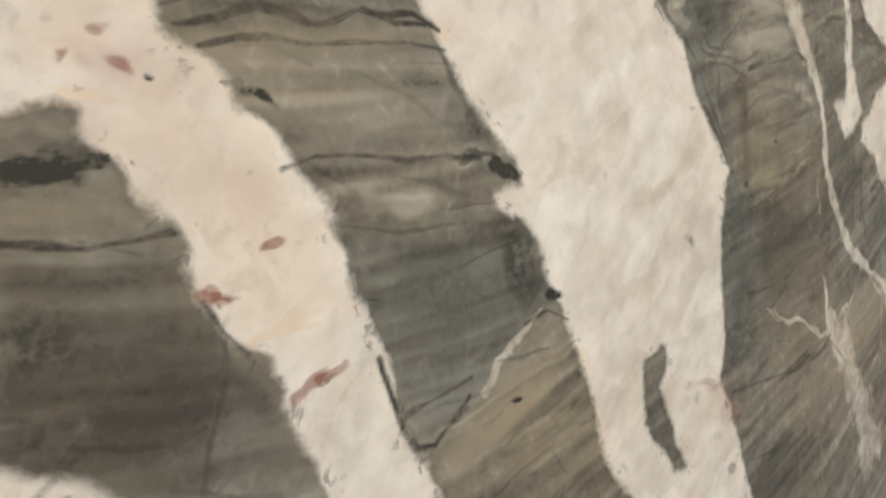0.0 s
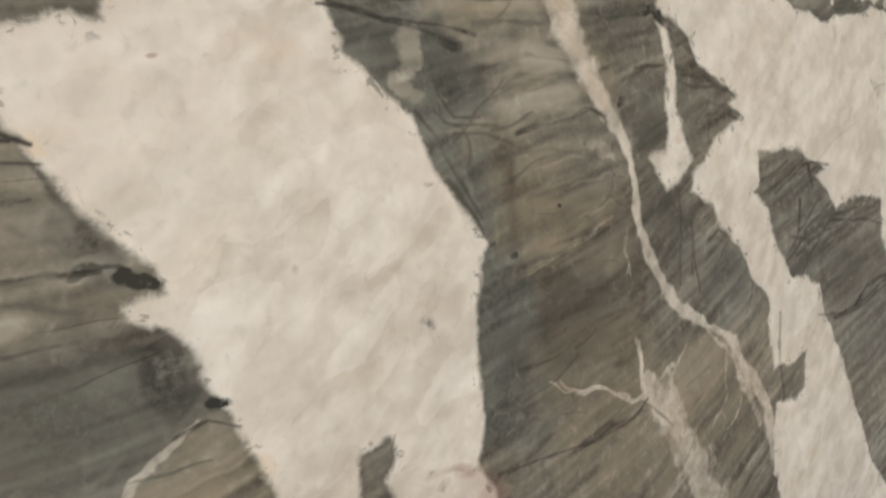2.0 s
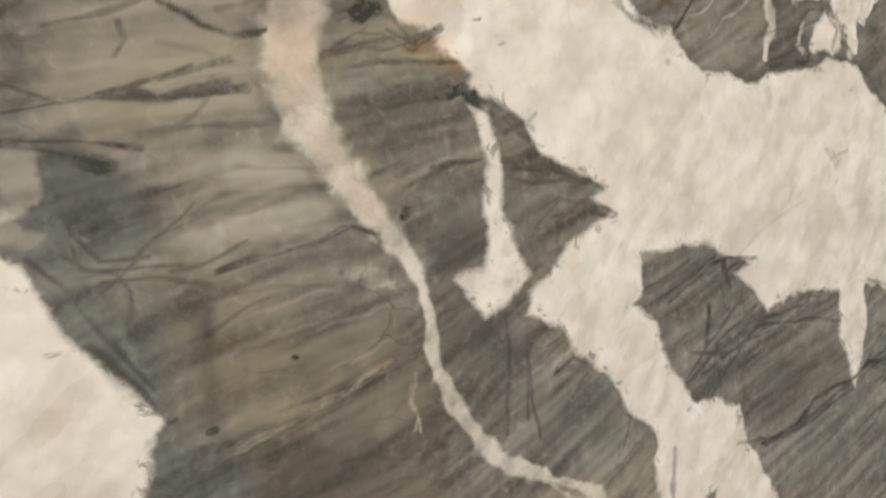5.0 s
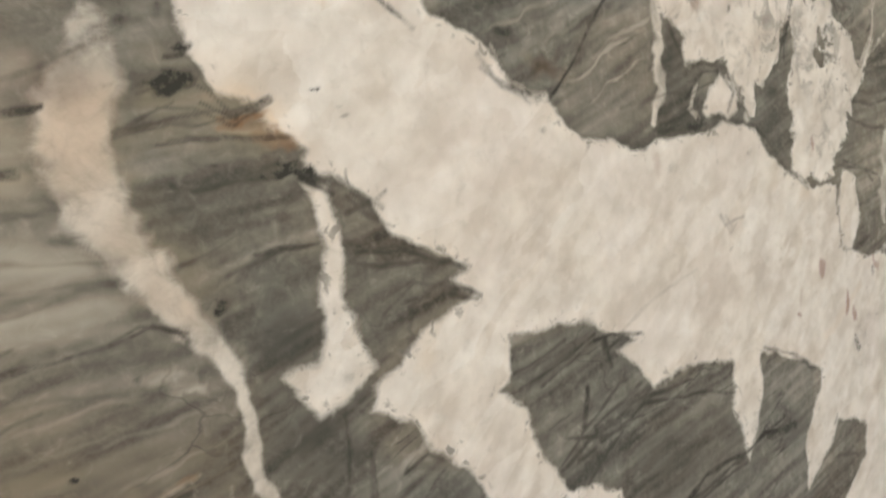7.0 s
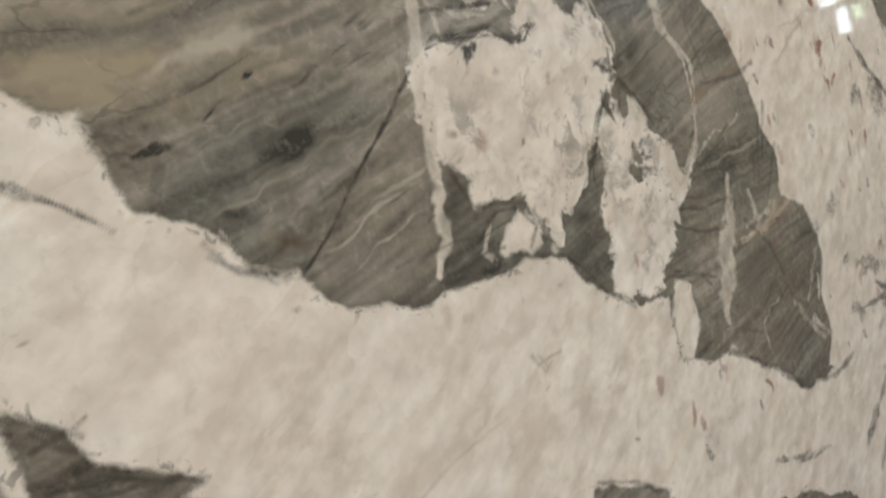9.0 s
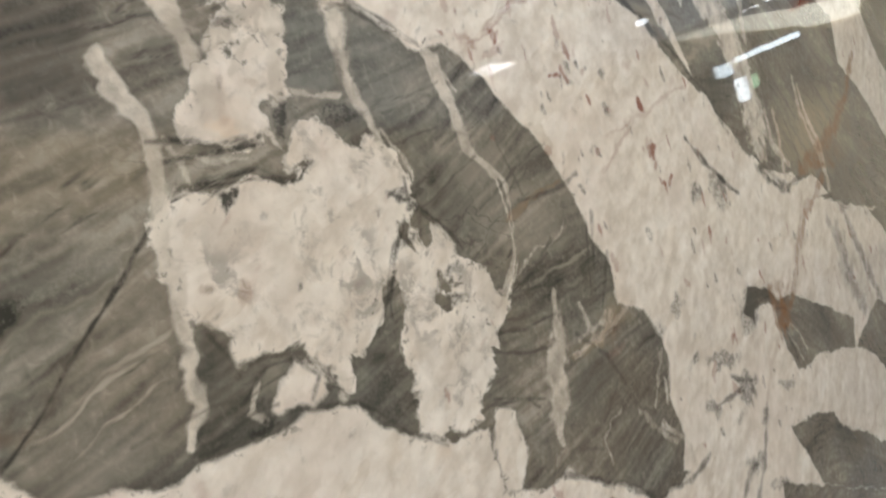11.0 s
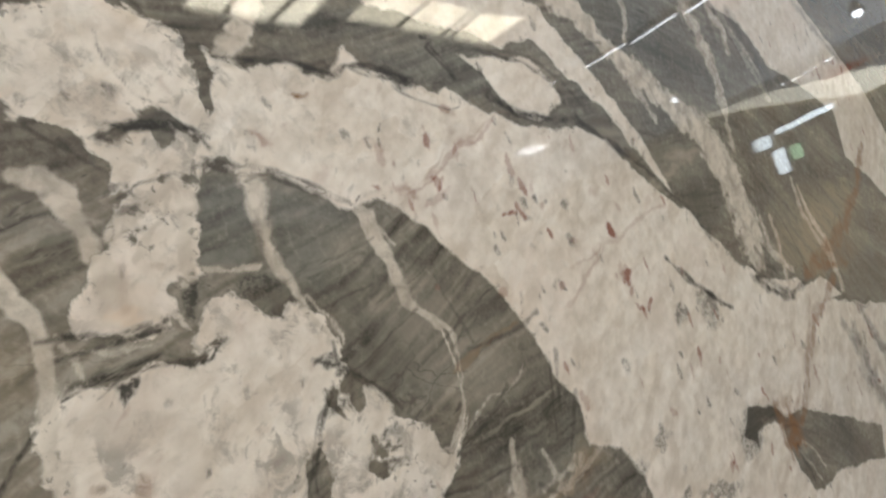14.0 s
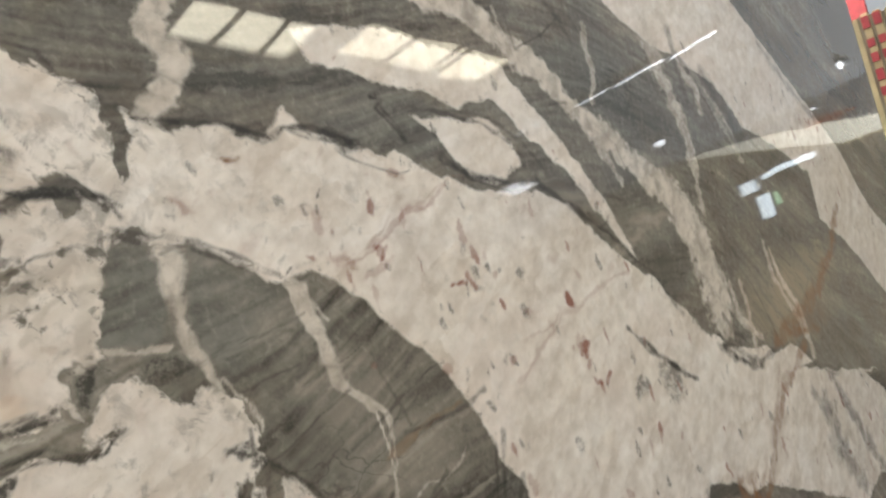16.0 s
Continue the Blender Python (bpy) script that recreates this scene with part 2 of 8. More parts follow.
# the face is a grid, finest in the diagonal belt that holds the figure
cu = np.linspace(0, 1, COLS)
cu = U0 + (U1 - U0) * (0.42 * cu + 0.58 * cu ** 2.2)
low = np.interp(cu, [-0.02, 0.1, 0.3, 0.5, 0.75, 1.05, 2.6, 3.4], [0.38, 0.40, 0.32, 0.24, 0.145, 0.10, 0.08, 0.55])
high = np.interp(cu, [-0.02, 0.1, 0.3, 0.5, 0.75, 0.9, 1.2, 1.8, 2.6, 3.4], [0.59, 0.59, 0.65, 0.685, 0.86, 1.02, 1.17, 1.32, 1.50, 1.77])
NB = 24
rowf = np.concatenate([np.linspace(0, 1, NB, endpoint=False), np.linspace(1, 2, ROWN - 2 * NB), np.linspace(2, 3, NB + 1)[1:]])
GU = np.repeat(cu[None, :], len(rowf), 0)
below = V0 + (low - V0)[None, :] * np.clip(rowf, 0, 1)[:, None]
GV = below + (high - low)[None, :] * np.clip(rowf - 1, 0, 1)[:, None] + (V1 - high)[None, :] * np.clip(rowf - 2, 0, 1)[:, None]
# ragged coordinates: edges wander a little, as grown crystals do
wander = np.interp(GU, [0.2, 0.9], [0.010, 0.018])
WU = GU + wander * fbm(GU, GV, 26, 3, 3) + 0.0034 * fbm(GU, GV, 95, 2, 31)
WV = GV + wander * fbm(GU, GV, 26, 3, 13) + 0.0034 * fbm(GU, GV, 95, 2, 41)

white = np.full(GU.shape, -0.05)
light = np.zeros(GU.shape)
dark = np.zeros(GU.shape)
stains = {k: np.zeros(GU.shape) for k in ("dark", "rust", "ochre", "pale", "red", "cool", "curd", "umber")}


def window(us, vs, margin):
    """The rows and columns of the grid that a shape can reach."""
    c0, c1 = np.searchsorted(cu, [min(us) - margin, max(us) + margin])
    if c1 <= c0:
        return None
    part = GV[:, c0:c1]
    rows = np.where((part.max(1) > min(vs) - margin) & (part.min(1) < max(vs) + margin))[0]
    return (slice(rows[0], rows[-1] + 1), slice(c0, c1)) if len(rows) else None


def polygon_distance(pts, w):
    x, y = WU[w], WV[w]
    best, inside = np.full(x.shape, 9.0), np.zeros(x.shape, bool)
    for (ax, ay), (bx, by) in zip(pts, pts[1:] + pts[:1]):
        dx, dy = bx - ax, by - ay
        k = np.clip(((x - ax) * dx + (y - ay) * dy) / (dx * dx + dy * dy + 1e-12), 0, 1)
        best = np.minimum(best, (x - ax - k * dx) ** 2 + (y - ay - k * dy) ** 2)
        if dy:
            inside ^= ((ay > y) != (by > y)) & (x < ax + dx * (y - ay) / dy)
    return np.where(inside, 1, -1) * np.sqrt(best)


def mass(pts):
    w = window([p[0] for p in pts], [p[1] for p in pts], 0.05)
    if w:
        white[w] = np.maximum(white[w], polygon_distance(pts, w))


def pocket(pts):
    w = window([p[0] for p in pts], [p[1] for p in pts], 0.05)
    if w:
        white[w] = np.minimum(white[w], -polygon_distance(pts, w))


def stroke(pts, x, y, least=0.0012):
    """How far inside a line of changing width each place lies: 1 on the line, 0 on its border."""
    best = np.full(x.shape, -9.0)
    for (ax, ay, aw), (bx, by, bw) in zip(pts, pts[1:]):
        dx, dy = bx - ax, by - ay
        k = np.clip(((x - ax) * dx + (y - ay) * dy) / (dx * dx + dy * dy + 1e-12), 0, 1)
        half = np.maximum((aw + (bw - aw) * k) * 0.0005, least)
        best = np.maximum(best, 1 - np.hypot(x - ax - k * dx, y - ay - k * dy) / half)
    return best


def vein(strength, pts):
    w = window([p[0] for p in pts], [p[1] for p in pts], 0.06)
    if w:
        light[w] = np.maximum(light[w], strength * np.clip(stroke(pts, WU[w], WV[w]) * 1.6 + 0.32 + 2.1 * fbm(GU[w], GV[w], 48, 3, 63, 0.7), 0, 1))


def crack(strength, pts):
    w = window([p[0] for p in pts], [p[1] for p in pts], 0.02)
    if w:
        x = GU[w] + 0.35 * (WU[w] - GU[w])
        y = GV[w] + 0.35 * (WV[w] - GV[w])
        body = np.clip(stroke(pts, x, y, 0.0010 + 0.0004 * max(pts[0][0], 0)) * 1.0 + 0.35 + 1.7 * fbm(GU[w], GV[w], 60, 2, 57), 0, 1)
        dark[w] = np.maximum(dark[w], min(1.25 * strength, 1) * body)


def stain(kind, u, v, long, wide, turn, strength):
    reach = long * 0.0022
    w = window([u - reach, u + reach], [v - reach, v + reach], 0.0)
    if w:
        c, s = math.cos(radians(turn)), math.sin(radians(turn))
        x, y = WU[w] - u, WV[w] - v
        r = np.hypot((x * c + y * s) / (long * 0.001), (y * c - x * s) / (wide * 0.001))
        r = r + 1.5 * fbm(GU[w], GV[w], min(2200 / (long + wide), 110), 3, 71, 0.7)
        sharp = (2.4 if long < 16 else 1.6) if strength > 0.45 else 1.1
        stains[kind][w] += strength * np.clip((1.15 - r) * sharp, 0, 1)


def flecks(kind, count, u0, u1, v0, v1, turn, long, strength, seed):
    """Small mineral flecks, strewn over the white parts only."""
    rnd = random.Random(seed)
    for _ in range(count):
        u, v = rnd.uniform(u0, u1), rnd.uniform(v0, v1)
        i = min(int(np.searchsorted(cu, u)), COLS - 1)
        j = min(int(np.searchsorted(GV[:, i], v)), len(rowf) - 1)
        if white[j, i] > 0.006:
            size = long * rnd.uniform(0.4, 1.3)
            stain(kind, u, v, size, size * rnd.uniform(0.25, 0.6), turn + rnd.gauss(0, 22), strength * rnd.uniform(0.4, 1.1))


def block(kind, strength, pts):
    """A broken block of rock with a tone of its own."""
    w = window([p[0] for p in pts], [p[1] for p in pts], 0.02)
    if w:
        d = polygon_distance(pts, w) + 0.012 * fbm(GU[w], GV[w], 40, 3, 83)
        stains[kind][w] += strength * np.clip(0.5 + d / 0.012, 0, 1)


def zone(kind, strength, soft, pts):
    """A field of rock with a tone of its own, fading over soft millimetres."""
    w = window([p[0] for p in pts], [p[1] for p in pts], 0.002 * soft)
    if w:
        d = polygon_distance(pts, w) + 0.0009 * soft * fbm(GU[w], GV[w], 34, 3, 87)
        k = np.clip(0.5 + d / (0.001 * soft), 0, 1)
        stains[kind][w] += strength * k * k * (3 - 2 * k)


def trail(kind, strength, pts):
    """A stained seam."""
    w = window([p[0] for p in pts], [p[1] for p in pts], 0.03)
    if w:
        body = np.clip(stroke(pts, WU[w], WV[w]) * 1.2 + 0.35 + 2.0 * fbm(GU[w], GV[w], 52, 3, 67, 0.7), 0, 1)
        stains[kind][w] = np.maximum(stains[kind][w], strength * body)


mass([(0.092, 0.541), (0.117, 0.539), (0.130, 0.538), (0.136, 0.535), (0.136, 0.527), (0.144, 0.522), (0.145, 0.519), (0.147, 0.509), (0.151, 0.502), (0.158, 0.497), (0.159, 0.492), (0.157, 0.486), (0.160, 0.478), (0.164, 0.471), (0.168, 0.464), (0.177, 0.454), (0.184, 0.444), (0.187, 0.435), (0.189, 0.422), (0.193, 0.409), (0.196, 0.396), (0.199, 0.381), (0.247, 0.359), (0.245, 0.377), (0.237, 0.392), (0.232, 0.402), (0.228, 0.421), (0.225, 0.438), (0.220, 0.450), (0.219, 0.460), (0.217, 0.476), (0.215, 0.488), (0.214, 0.500), (0.207, 0.510), (0.203, 0.518), (0.198, 0.526), (0.188, 0.532), (0.185, 0.538), (0.177, 0.546), (0.169, 0.551), (0.165, 0.558), (0.162, 0.566), (0.157, 0.588), (0.100, 0.583)])
mass([(0.077, 0.457), (0.101, 0.444), (0.112, 0.438), (0.120, 0.432), (0.126, 0.424), (0.124, 0.414), (0.075, 0.437)])
mass([(0.257, 0.589), (0.265, 0.569), (0.272, 0.558), (0.278, 0.550), (0.284, 0.536), (0.289, 0.525), (0.302, 0.514), (0.309, 0.508), (0.311, 0.497), (0.294, 0.493), (0.293, 0.487), (0.307, 0.479), (0.318, 0.469), (0.322, 0.457), (0.324, 0.447), (0.334, 0.431), (0.340, 0.416), (0.342, 0.401), (0.344, 0.388), (0.350, 0.365), (0.359, 0.345), (0.370, 0.325), (0.385, 0.298), (0.439, 0.281), (0.442, 0.302), (0.432, 0.455), (0.400, 0.573), (0.382, 0.599)])
mass([(0.410, 0.656), (0.413, 0.624), (0.413, 0.613), (0.415, 0.599), (0.420, 0.590), (0.417, 0.584), (0.430, 0.573), (0.445, 0.564), (0.456, 0.555), (0.464, 0.537), (0.469, 0.521), (0.479, 0.505), (0.494, 0.484), (0.490, 0.460), (0.480, 0.424), (0.475, 0.369), (0.471, 0.348), (0.369, 0.387), (0.344, 0.466), (0.323, 0.524), (0.342, 0.570), (0.338, 0.656)])
mass([(0.643, 0.667), (0.654, 0.652), (0.667, 0.638), (0.669, 0.630), (0.683, 0.616), (0.695, 0.599), (0.717, 0.589), (0.759, 0.552), (0.778, 0.541), (0.764, 0.536), (0.779, 0.524), (0.741, 0.515), (0.726, 0.501), (0.709, 0.495), (0.703, 0.480), (0.726, 0.469), (0.741, 0.448), (0.777, 0.425), (0.772, 0.404), (0.808, 0.374), (0.811, 0.358), (0.809, 0.338), (0.806, 0.313), (0.916, 0.313), (0.908, 0.341), (0.897, 0.366), (0.843, 0.383), (0.825, 0.434), (0.819, 0.450), (0.797, 0.467), (0.808, 0.475), (0.803, 0.496), (0.827, 0.498), (0.844, 0.500), (0.872, 0.489), (0.934, 0.470), (0.913, 0.461), (0.938, 0.431), (0.967, 0.436), (1.022, 0.529), (1.028, 0.608), (0.997, 0.607), (0.947, 0.601), (0.890, 0.607), (0.868, 0.621), (0.852, 0.632), (0.822, 0.640), (0.792, 0.673)])
mass([(0.748, 0.445), (0.768, 0.415), (0.791, 0.392), (0.811, 0.369), (0.805, 0.333), (0.823, 0.321), (0.858, 0.318), (0.833, 0.277), (0.801, 0.264), (0.790, 0.220), (0.988, 0.141), (0.965, 0.206), (0.950, 0.249), (0.936, 0.288), (0.912, 0.329), (0.894, 0.364), (0.839, 0.386), (0.820, 0.422)])
mass([(0.617, 0.701), (0.625, 0.683), (0.629, 0.662), (0.645, 0.644), (0.661, 0.639), (0.668, 0.626), (0.687, 0.611), (0.714, 0.589), (0.730, 0.572), (0.755, 0.556), (0.774, 0.544), (0.857, 0.519), (0.867, 0.621), (0.848, 0.630), (0.820, 0.639), (0.799, 0.654), (0.797, 0.673), (0.781, 0.678), (0.770, 0.690), (0.754, 0.712)])
mass([(0.732, 0.587), (0.774, 0.544), (0.794, 0.524), (0.805, 0.497), (0.830, 0.501), (0.855, 0.498), (0.887, 0.481), (0.935, 0.469), (0.909, 0.463), (0.938, 0.429), (0.973, 0.435), (1.049, 0.423), (1.047, 0.393), (1.069, 0.333), (1.087, 0.382), (1.087, 0.425), (1.180, 0.389), (1.196, 0.374), (1.189, 0.359), (1.161, 0.330), (1.163, 0.270), (1.209, 0.299), (1.247, 0.350), (1.257, 0.312), (1.289, 0.309), (1.281, 0.270), (1.241, 0.235), (1.227, 0.200), (1.406, 0.128), (1.414, 0.434), (1.252, 0.469), (1.219, 0.503), (1.178, 0.542), (1.102, 0.566), (0.985, 0.581), (0.866, 0.612)])
mass([(0.704, 0.753), (0.716, 0.745), (0.728, 0.735), (0.745, 0.734), (0.752, 0.715), (0.770, 0.689), (0.794, 0.674), (0.800, 0.656), (0.820, 0.640), (0.854, 0.634), (0.876, 0.616), (0.891, 0.608), (0.946, 0.600), (0.990, 0.605), (1.025, 0.607), (1.065, 0.610), (1.091, 0.606), (1.109, 0.587), (1.182, 0.546), (1.237, 0.543), (1.238, 0.505), (1.243, 0.483), (1.294, 0.472), (1.341, 0.472), (1.396, 0.437), (1.461, 0.413), (1.486, 0.390), (1.548, 0.376), (1.645, 0.393), (1.615, 0.422), (1.650, 0.480), (1.887, 0.350), (1.802, 0.078), (1.198, 0.333), (1.197, 0.370), (1.199, 0.378), (1.126, 0.412), (1.088, 0.422), (1.078, 0.407), (0.939, 0.462), (0.779, 0.541), (0.760, 0.554), (0.724, 0.578), (0.714, 0.594), (0.680, 0.606)])
mass([(0.981, 0.775), (1.007, 0.778), (1.042, 0.779), (1.074, 0.775), (1.094, 0.785), (1.082, 0.798), (1.078, 0.817), (1.096, 0.819), (1.118, 0.807), (1.143, 0.805), (1.174, 0.791), (1.188, 0.772), (1.180, 0.758), (1.192, 0.746), (1.165, 0.726), (1.161, 0.707), (1.139, 0.682), (1.123, 0.657), (1.102, 0.638), (1.091, 0.614), (1.079, 0.621), (1.072, 0.642), (1.057, 0.655), (1.041, 0.656), (1.020, 0.656), (1.003, 0.661), (0.999, 0.677), (0.983, 0.689), (0.971, 0.696), (0.964, 0.715), (0.961, 0.734), (0.960, 0.748), (0.970, 0.766)])
mass([(1.164, 0.717), (1.180, 0.727), (1.199, 0.728), (1.212, 0.732), (1.229, 0.721), (1.236, 0.700), (1.246, 0.689), (1.268, 0.689), (1.276, 0.670), (1.285, 0.653), (1.313, 0.674), (1.297, 0.646), (1.271, 0.620), (1.259, 0.596), (1.236, 0.577), (1.238, 0.551), (1.185, 0.545), (1.152, 0.566), (1.151, 0.596), (1.154, 0.629), (1.158, 0.670)])
mass([(1.022, 0.619), (1.037, 0.638), (1.050, 0.646), (1.066, 0.641), (1.069, 0.619), (1.053, 0.612)])
mass([(1.249, 0.559), (1.278, 0.547), (1.283, 0.513), (1.258, 0.478), (1.241, 0.485), (1.238, 0.520)])
mass([(1.127, 1.007), (1.160, 1.006), (1.195, 1.015), (1.225, 1.008), (1.247, 1.013), (1.262, 1.032), (1.283, 1.016), (1.326, 1.009), (1.366, 1.004), (1.410, 0.999), (1.446, 0.983), (1.479, 0.975), (1.542, 0.968), (1.627, 0.968), (1.680, 0.951), (1.730, 0.915), (1.787, 0.883), (1.848, 0.849), (1.910, 0.805), (1.962, 0.767), (2.042, 0.732), (2.136, 0.703), (2.272, 0.716), (2.358, 0.675), (2.215, 0.674), (2.135, 0.630), (2.032, 0.512), (2.000, 0.465), (1.490, 0.609), (1.487, 0.654), (1.470, 0.685), (1.446, 0.718), (1.430, 0.748), (1.414, 0.778), (1.389, 0.802), (1.354, 0.835), (1.325, 0.856), (1.298, 0.878), (1.246, 0.885), (1.230, 0.886), (1.191, 0.901), (1.161, 0.917), (1.130, 0.920), (1.103, 0.928), (1.102, 0.953), (1.117, 0.974)])
mass([(1.401, 0.789), (1.416, 0.776), (1.434, 0.745), (1.453, 0.712), (1.472, 0.675), (1.498, 0.655), (1.496, 0.624), (1.546, 0.594), (1.571, 0.561), (1.582, 0.525), (1.571, 0.488), (1.582, 0.438), (1.571, 0.389), (2.842, -0.101), (3.491, 0.321), (2.727, 0.611), (2.334, 0.663), (2.179, 0.719), (1.959, 0.745), (1.695, 0.786)])
mass([(1.015, 1.062), (1.046, 1.045), (1.066, 1.031), (1.090, 1.014), (1.112, 0.999), (1.126, 0.999), (1.116, 0.970), (1.113, 0.941), (1.098, 0.952), (1.074, 0.972), (1.055, 0.990), (1.042, 1.004), (1.012, 1.020)])
mass([(1.017, 0.935), (1.036, 0.935), (1.057, 0.943), (1.090, 0.944), (1.104, 0.936), (1.086, 0.916), (1.054, 0.913), (1.035, 0.924), (1.016, 0.924)])
mass([(1.286, 1.108), (1.352, 1.130), (1.414, 1.139), (1.478, 1.132), (1.594, 1.132), (1.619, 1.107), (1.653, 1.074), (1.699, 1.034), (1.737, 0.998), (1.782, 0.937), (1.817, 0.882), (1.794, 0.898), (1.732, 0.952), (1.688, 1.003), (1.619, 1.042), (1.556, 1.077), (1.495, 1.063), (1.429, 1.073), (1.376, 1.078), (1.328, 1.082), (1.304, 1.089)])
mass([(1.421, 1.042), (1.483, 1.052), (1.549, 1.052), (1.583, 1.031), (1.593, 0.997), (1.544, 0.975), (1.500, 0.986), (1.471, 1.009), (1.458, 1.027)])
mass([(1.870, 1.332), (1.880, 1.279), (1.963, 1.241), (2.102, 1.217), (2.221, 1.193), (2.305, 1.127), (2.451, 1.094), (2.609, 1.044), (2.602, 0.944), (2.751, 0.892), (2.938, 0.765), (3.143, 0.693), (3.329, 0.852), (3.111, 0.932), (3.009, 0.976), (2.871, 1.128), (2.739, 1.212), (2.663, 1.256), (2.522, 1.338), (2.419, 1.404), (2.406, 1.476)])
mass([(1.033, 1.060), (1.054, 1.046), (1.082, 1.037), (1.100, 1.012), (1.118, 0.982), (1.119, 0.963), (1.105, 0.940), (1.085, 0.957), (1.064, 0.982), (1.040, 1.005), (1.029, 1.033)])
mass([(0.960, 1.019), (0.980, 1.018), (0.998, 1.000), (1.026, 1.016), (1.045, 0.993), (1.036, 0.959), (1.004, 0.945), (0.971, 0.955), (0.952, 0.958)])
mass([(1.013, 0.855), (1.025, 0.850), (1.067, 0.859), (1.071, 0.838), (1.081, 0.841), (1.088, 0.832), (1.075, 0.792), (1.053, 0.807), (1.017, 0.805), (1.001, 0.815), (1.000, 0.830)])
mass([(1.031, 0.930), (1.084, 0.948), (1.100, 0.940), (1.111, 0.926), (1.087, 0.917), (1.083, 0.875), (1.078, 0.841), (1.060, 0.843), (1.040, 0.849), (1.027, 0.862), (1.051, 0.884), (1.072, 0.909), (1.038, 0.901)])
mass([(1.052, 0.800), (1.088, 0.811), (1.100, 0.805), (1.124, 0.804), (1.155, 0.784), (1.191, 0.774), (1.186, 0.756), (1.134, 0.739), (1.050, 0.772), (1.064, 0.778), (1.092, 0.787)])
mass([(0.395, 0.374), (0.470, 0.374), (0.476, 0.346), (0.486, 0.317), (0.496, 0.285), (0.501, 0.260), (0.385, 0.298)])
mass([(0.318, 0.656), (0.352, 0.656), (0.376, 0.617), (0.346, 0.569), (0.325, 0.535), (0.307, 0.513), (0.300, 0.520), (0.299, 0.575)])
pocket([(0.391, 0.394), (0.412, 0.396), (0.413, 0.386), (0.404, 0.375), (0.410, 0.362), (0.418, 0.343), (0.427, 0.322), (0.415, 0.323), (0.407, 0.340), (0.390, 0.358), (0.391, 0.376)])
pocket([(1.210, 0.683), (1.237, 0.690), (1.242, 0.677), (1.212, 0.675)])
pocket([(1.200, 0.660), (1.226, 0.665), (1.252, 0.658), (1.206, 0.650)])
pocket([(1.232, 0.640), (1.257, 0.640), (1.251, 0.629)])
pocket([(1.177, 0.718), (1.205, 0.722), (1.194, 0.710)])
pocket([(1.065, 0.826), (1.083, 0.832), (1.082, 0.803), (1.071, 0.803)])
pocket([(1.109, 0.825), (1.142, 0.840), (1.155, 0.806), (1.124, 0.804), (1.111, 0.810)])
pocket([(1.861, 0.566), (1.955, 0.552), (1.986, 0.524), (2.045, 0.530), (2.190, 0.482), (2.363, 0.424), (2.339, 0.375), (2.130, 0.406), (2.012, 0.409), (1.971, 0.464), (1.964, 0.528), (1.871, 0.530), (1.869, 0.510), (1.833, 0.539)])
pocket([(1.934, 0.339), (2.062, 0.321), (2.142, 0.300), (2.180, 0.263), (2.325, 0.206), (2.555, 0.105), (2.791, -0.081), (2.034, 0.211)])
crack(0.45, [(2.361, 0.604, 35.2), (2.397, 0.508, 57.9), (2.452, 0.428, 30.2)])
crack(0.45, [(2.469, 0.590, 23.1), (2.550, 0.482, 37.2), (2.592, 0.425, 17.2)])
vein(0.4, [(2.352, 0.616, 13.0), (2.461, 0.532, 25.8), (2.550, 0.433, 20.4)])
pocket([(2.633, 0.619), (2.881, 0.595), (3.580, 0.450), (3.409, 0.335), (2.802, 0.521)])
pocket([(2.355, 0.371), (2.550, 0.433), (2.844, 0.348), (3.152, 0.162), (3.010, 0.066), (2.573, 0.257), (2.454, 0.335)])
pocket([(1.402, 0.291), (1.478, 0.270), (1.610, 0.212), (1.598, 0.103), (1.462, 0.201), (1.419, 0.244)])
mass([(0.679, 0.599), (0.689, 0.597), (0.697, 0.574), (0.695, 0.541), (0.706, 0.518), (0.710, 0.504), (0.701, 0.497), (0.684, 0.491), (0.673, 0.486), (0.666, 0.496), (0.655, 0.506), (0.663, 0.510), (0.676, 0.511), (0.684, 0.528), (0.683, 0.555), (0.686, 0.575)])
vein(0.75, [(0.592, 0.665, 25.6), (0.584, 0.644, 27.6), (0.575, 0.625, 33.2), (0.580, 0.608, 26.6), (0.591, 0.592, 23.2), (0.600, 0.576, 21.0), (0.612, 0.556, 17.3), (0.622, 0.538, 14.7), (0.632, 0.522, 12.4), (0.635, 0.499, 8.1), (0.636, 0.481, 9.7), (0.642, 0.462, 9.1), (0.647, 0.442, 9.7), (0.659, 0.417, 11.0), (0.676, 0.398, 8.9), (0.711, 0.382, 9.0)])
vein(0.7, [(0.660, 0.417, 12.2), (0.680, 0.395, 11.3), (0.710, 0.381, 9.5), (0.735, 0.366, 11.0), (0.758, 0.333, 12.7), (0.789, 0.287, 18.3), (0.797, 0.241, 23.9)])
vein(0.6, [(0.619, 0.393, 3.6), (0.623, 0.373, 5.2), (0.627, 0.356, 4.1), (0.631, 0.347, 2.5)])
vein(0.5, [(0.542, 0.383, 2.7), (0.562, 0.367, 3.7), (0.611, 0.356, 3.3), (0.631, 0.347, 3.9), (0.661, 0.355, 4.2)])
vein(0.6, [(0.631, 0.360, 12.2), (0.655, 0.319, 32.6), (0.680, 0.273, 46.1), (0.696, 0.238, 53.0)])
vein(0.45, [(0.747, 0.336, 11.6), (0.758, 0.311, 11.9), (0.774, 0.279, 8.8)])
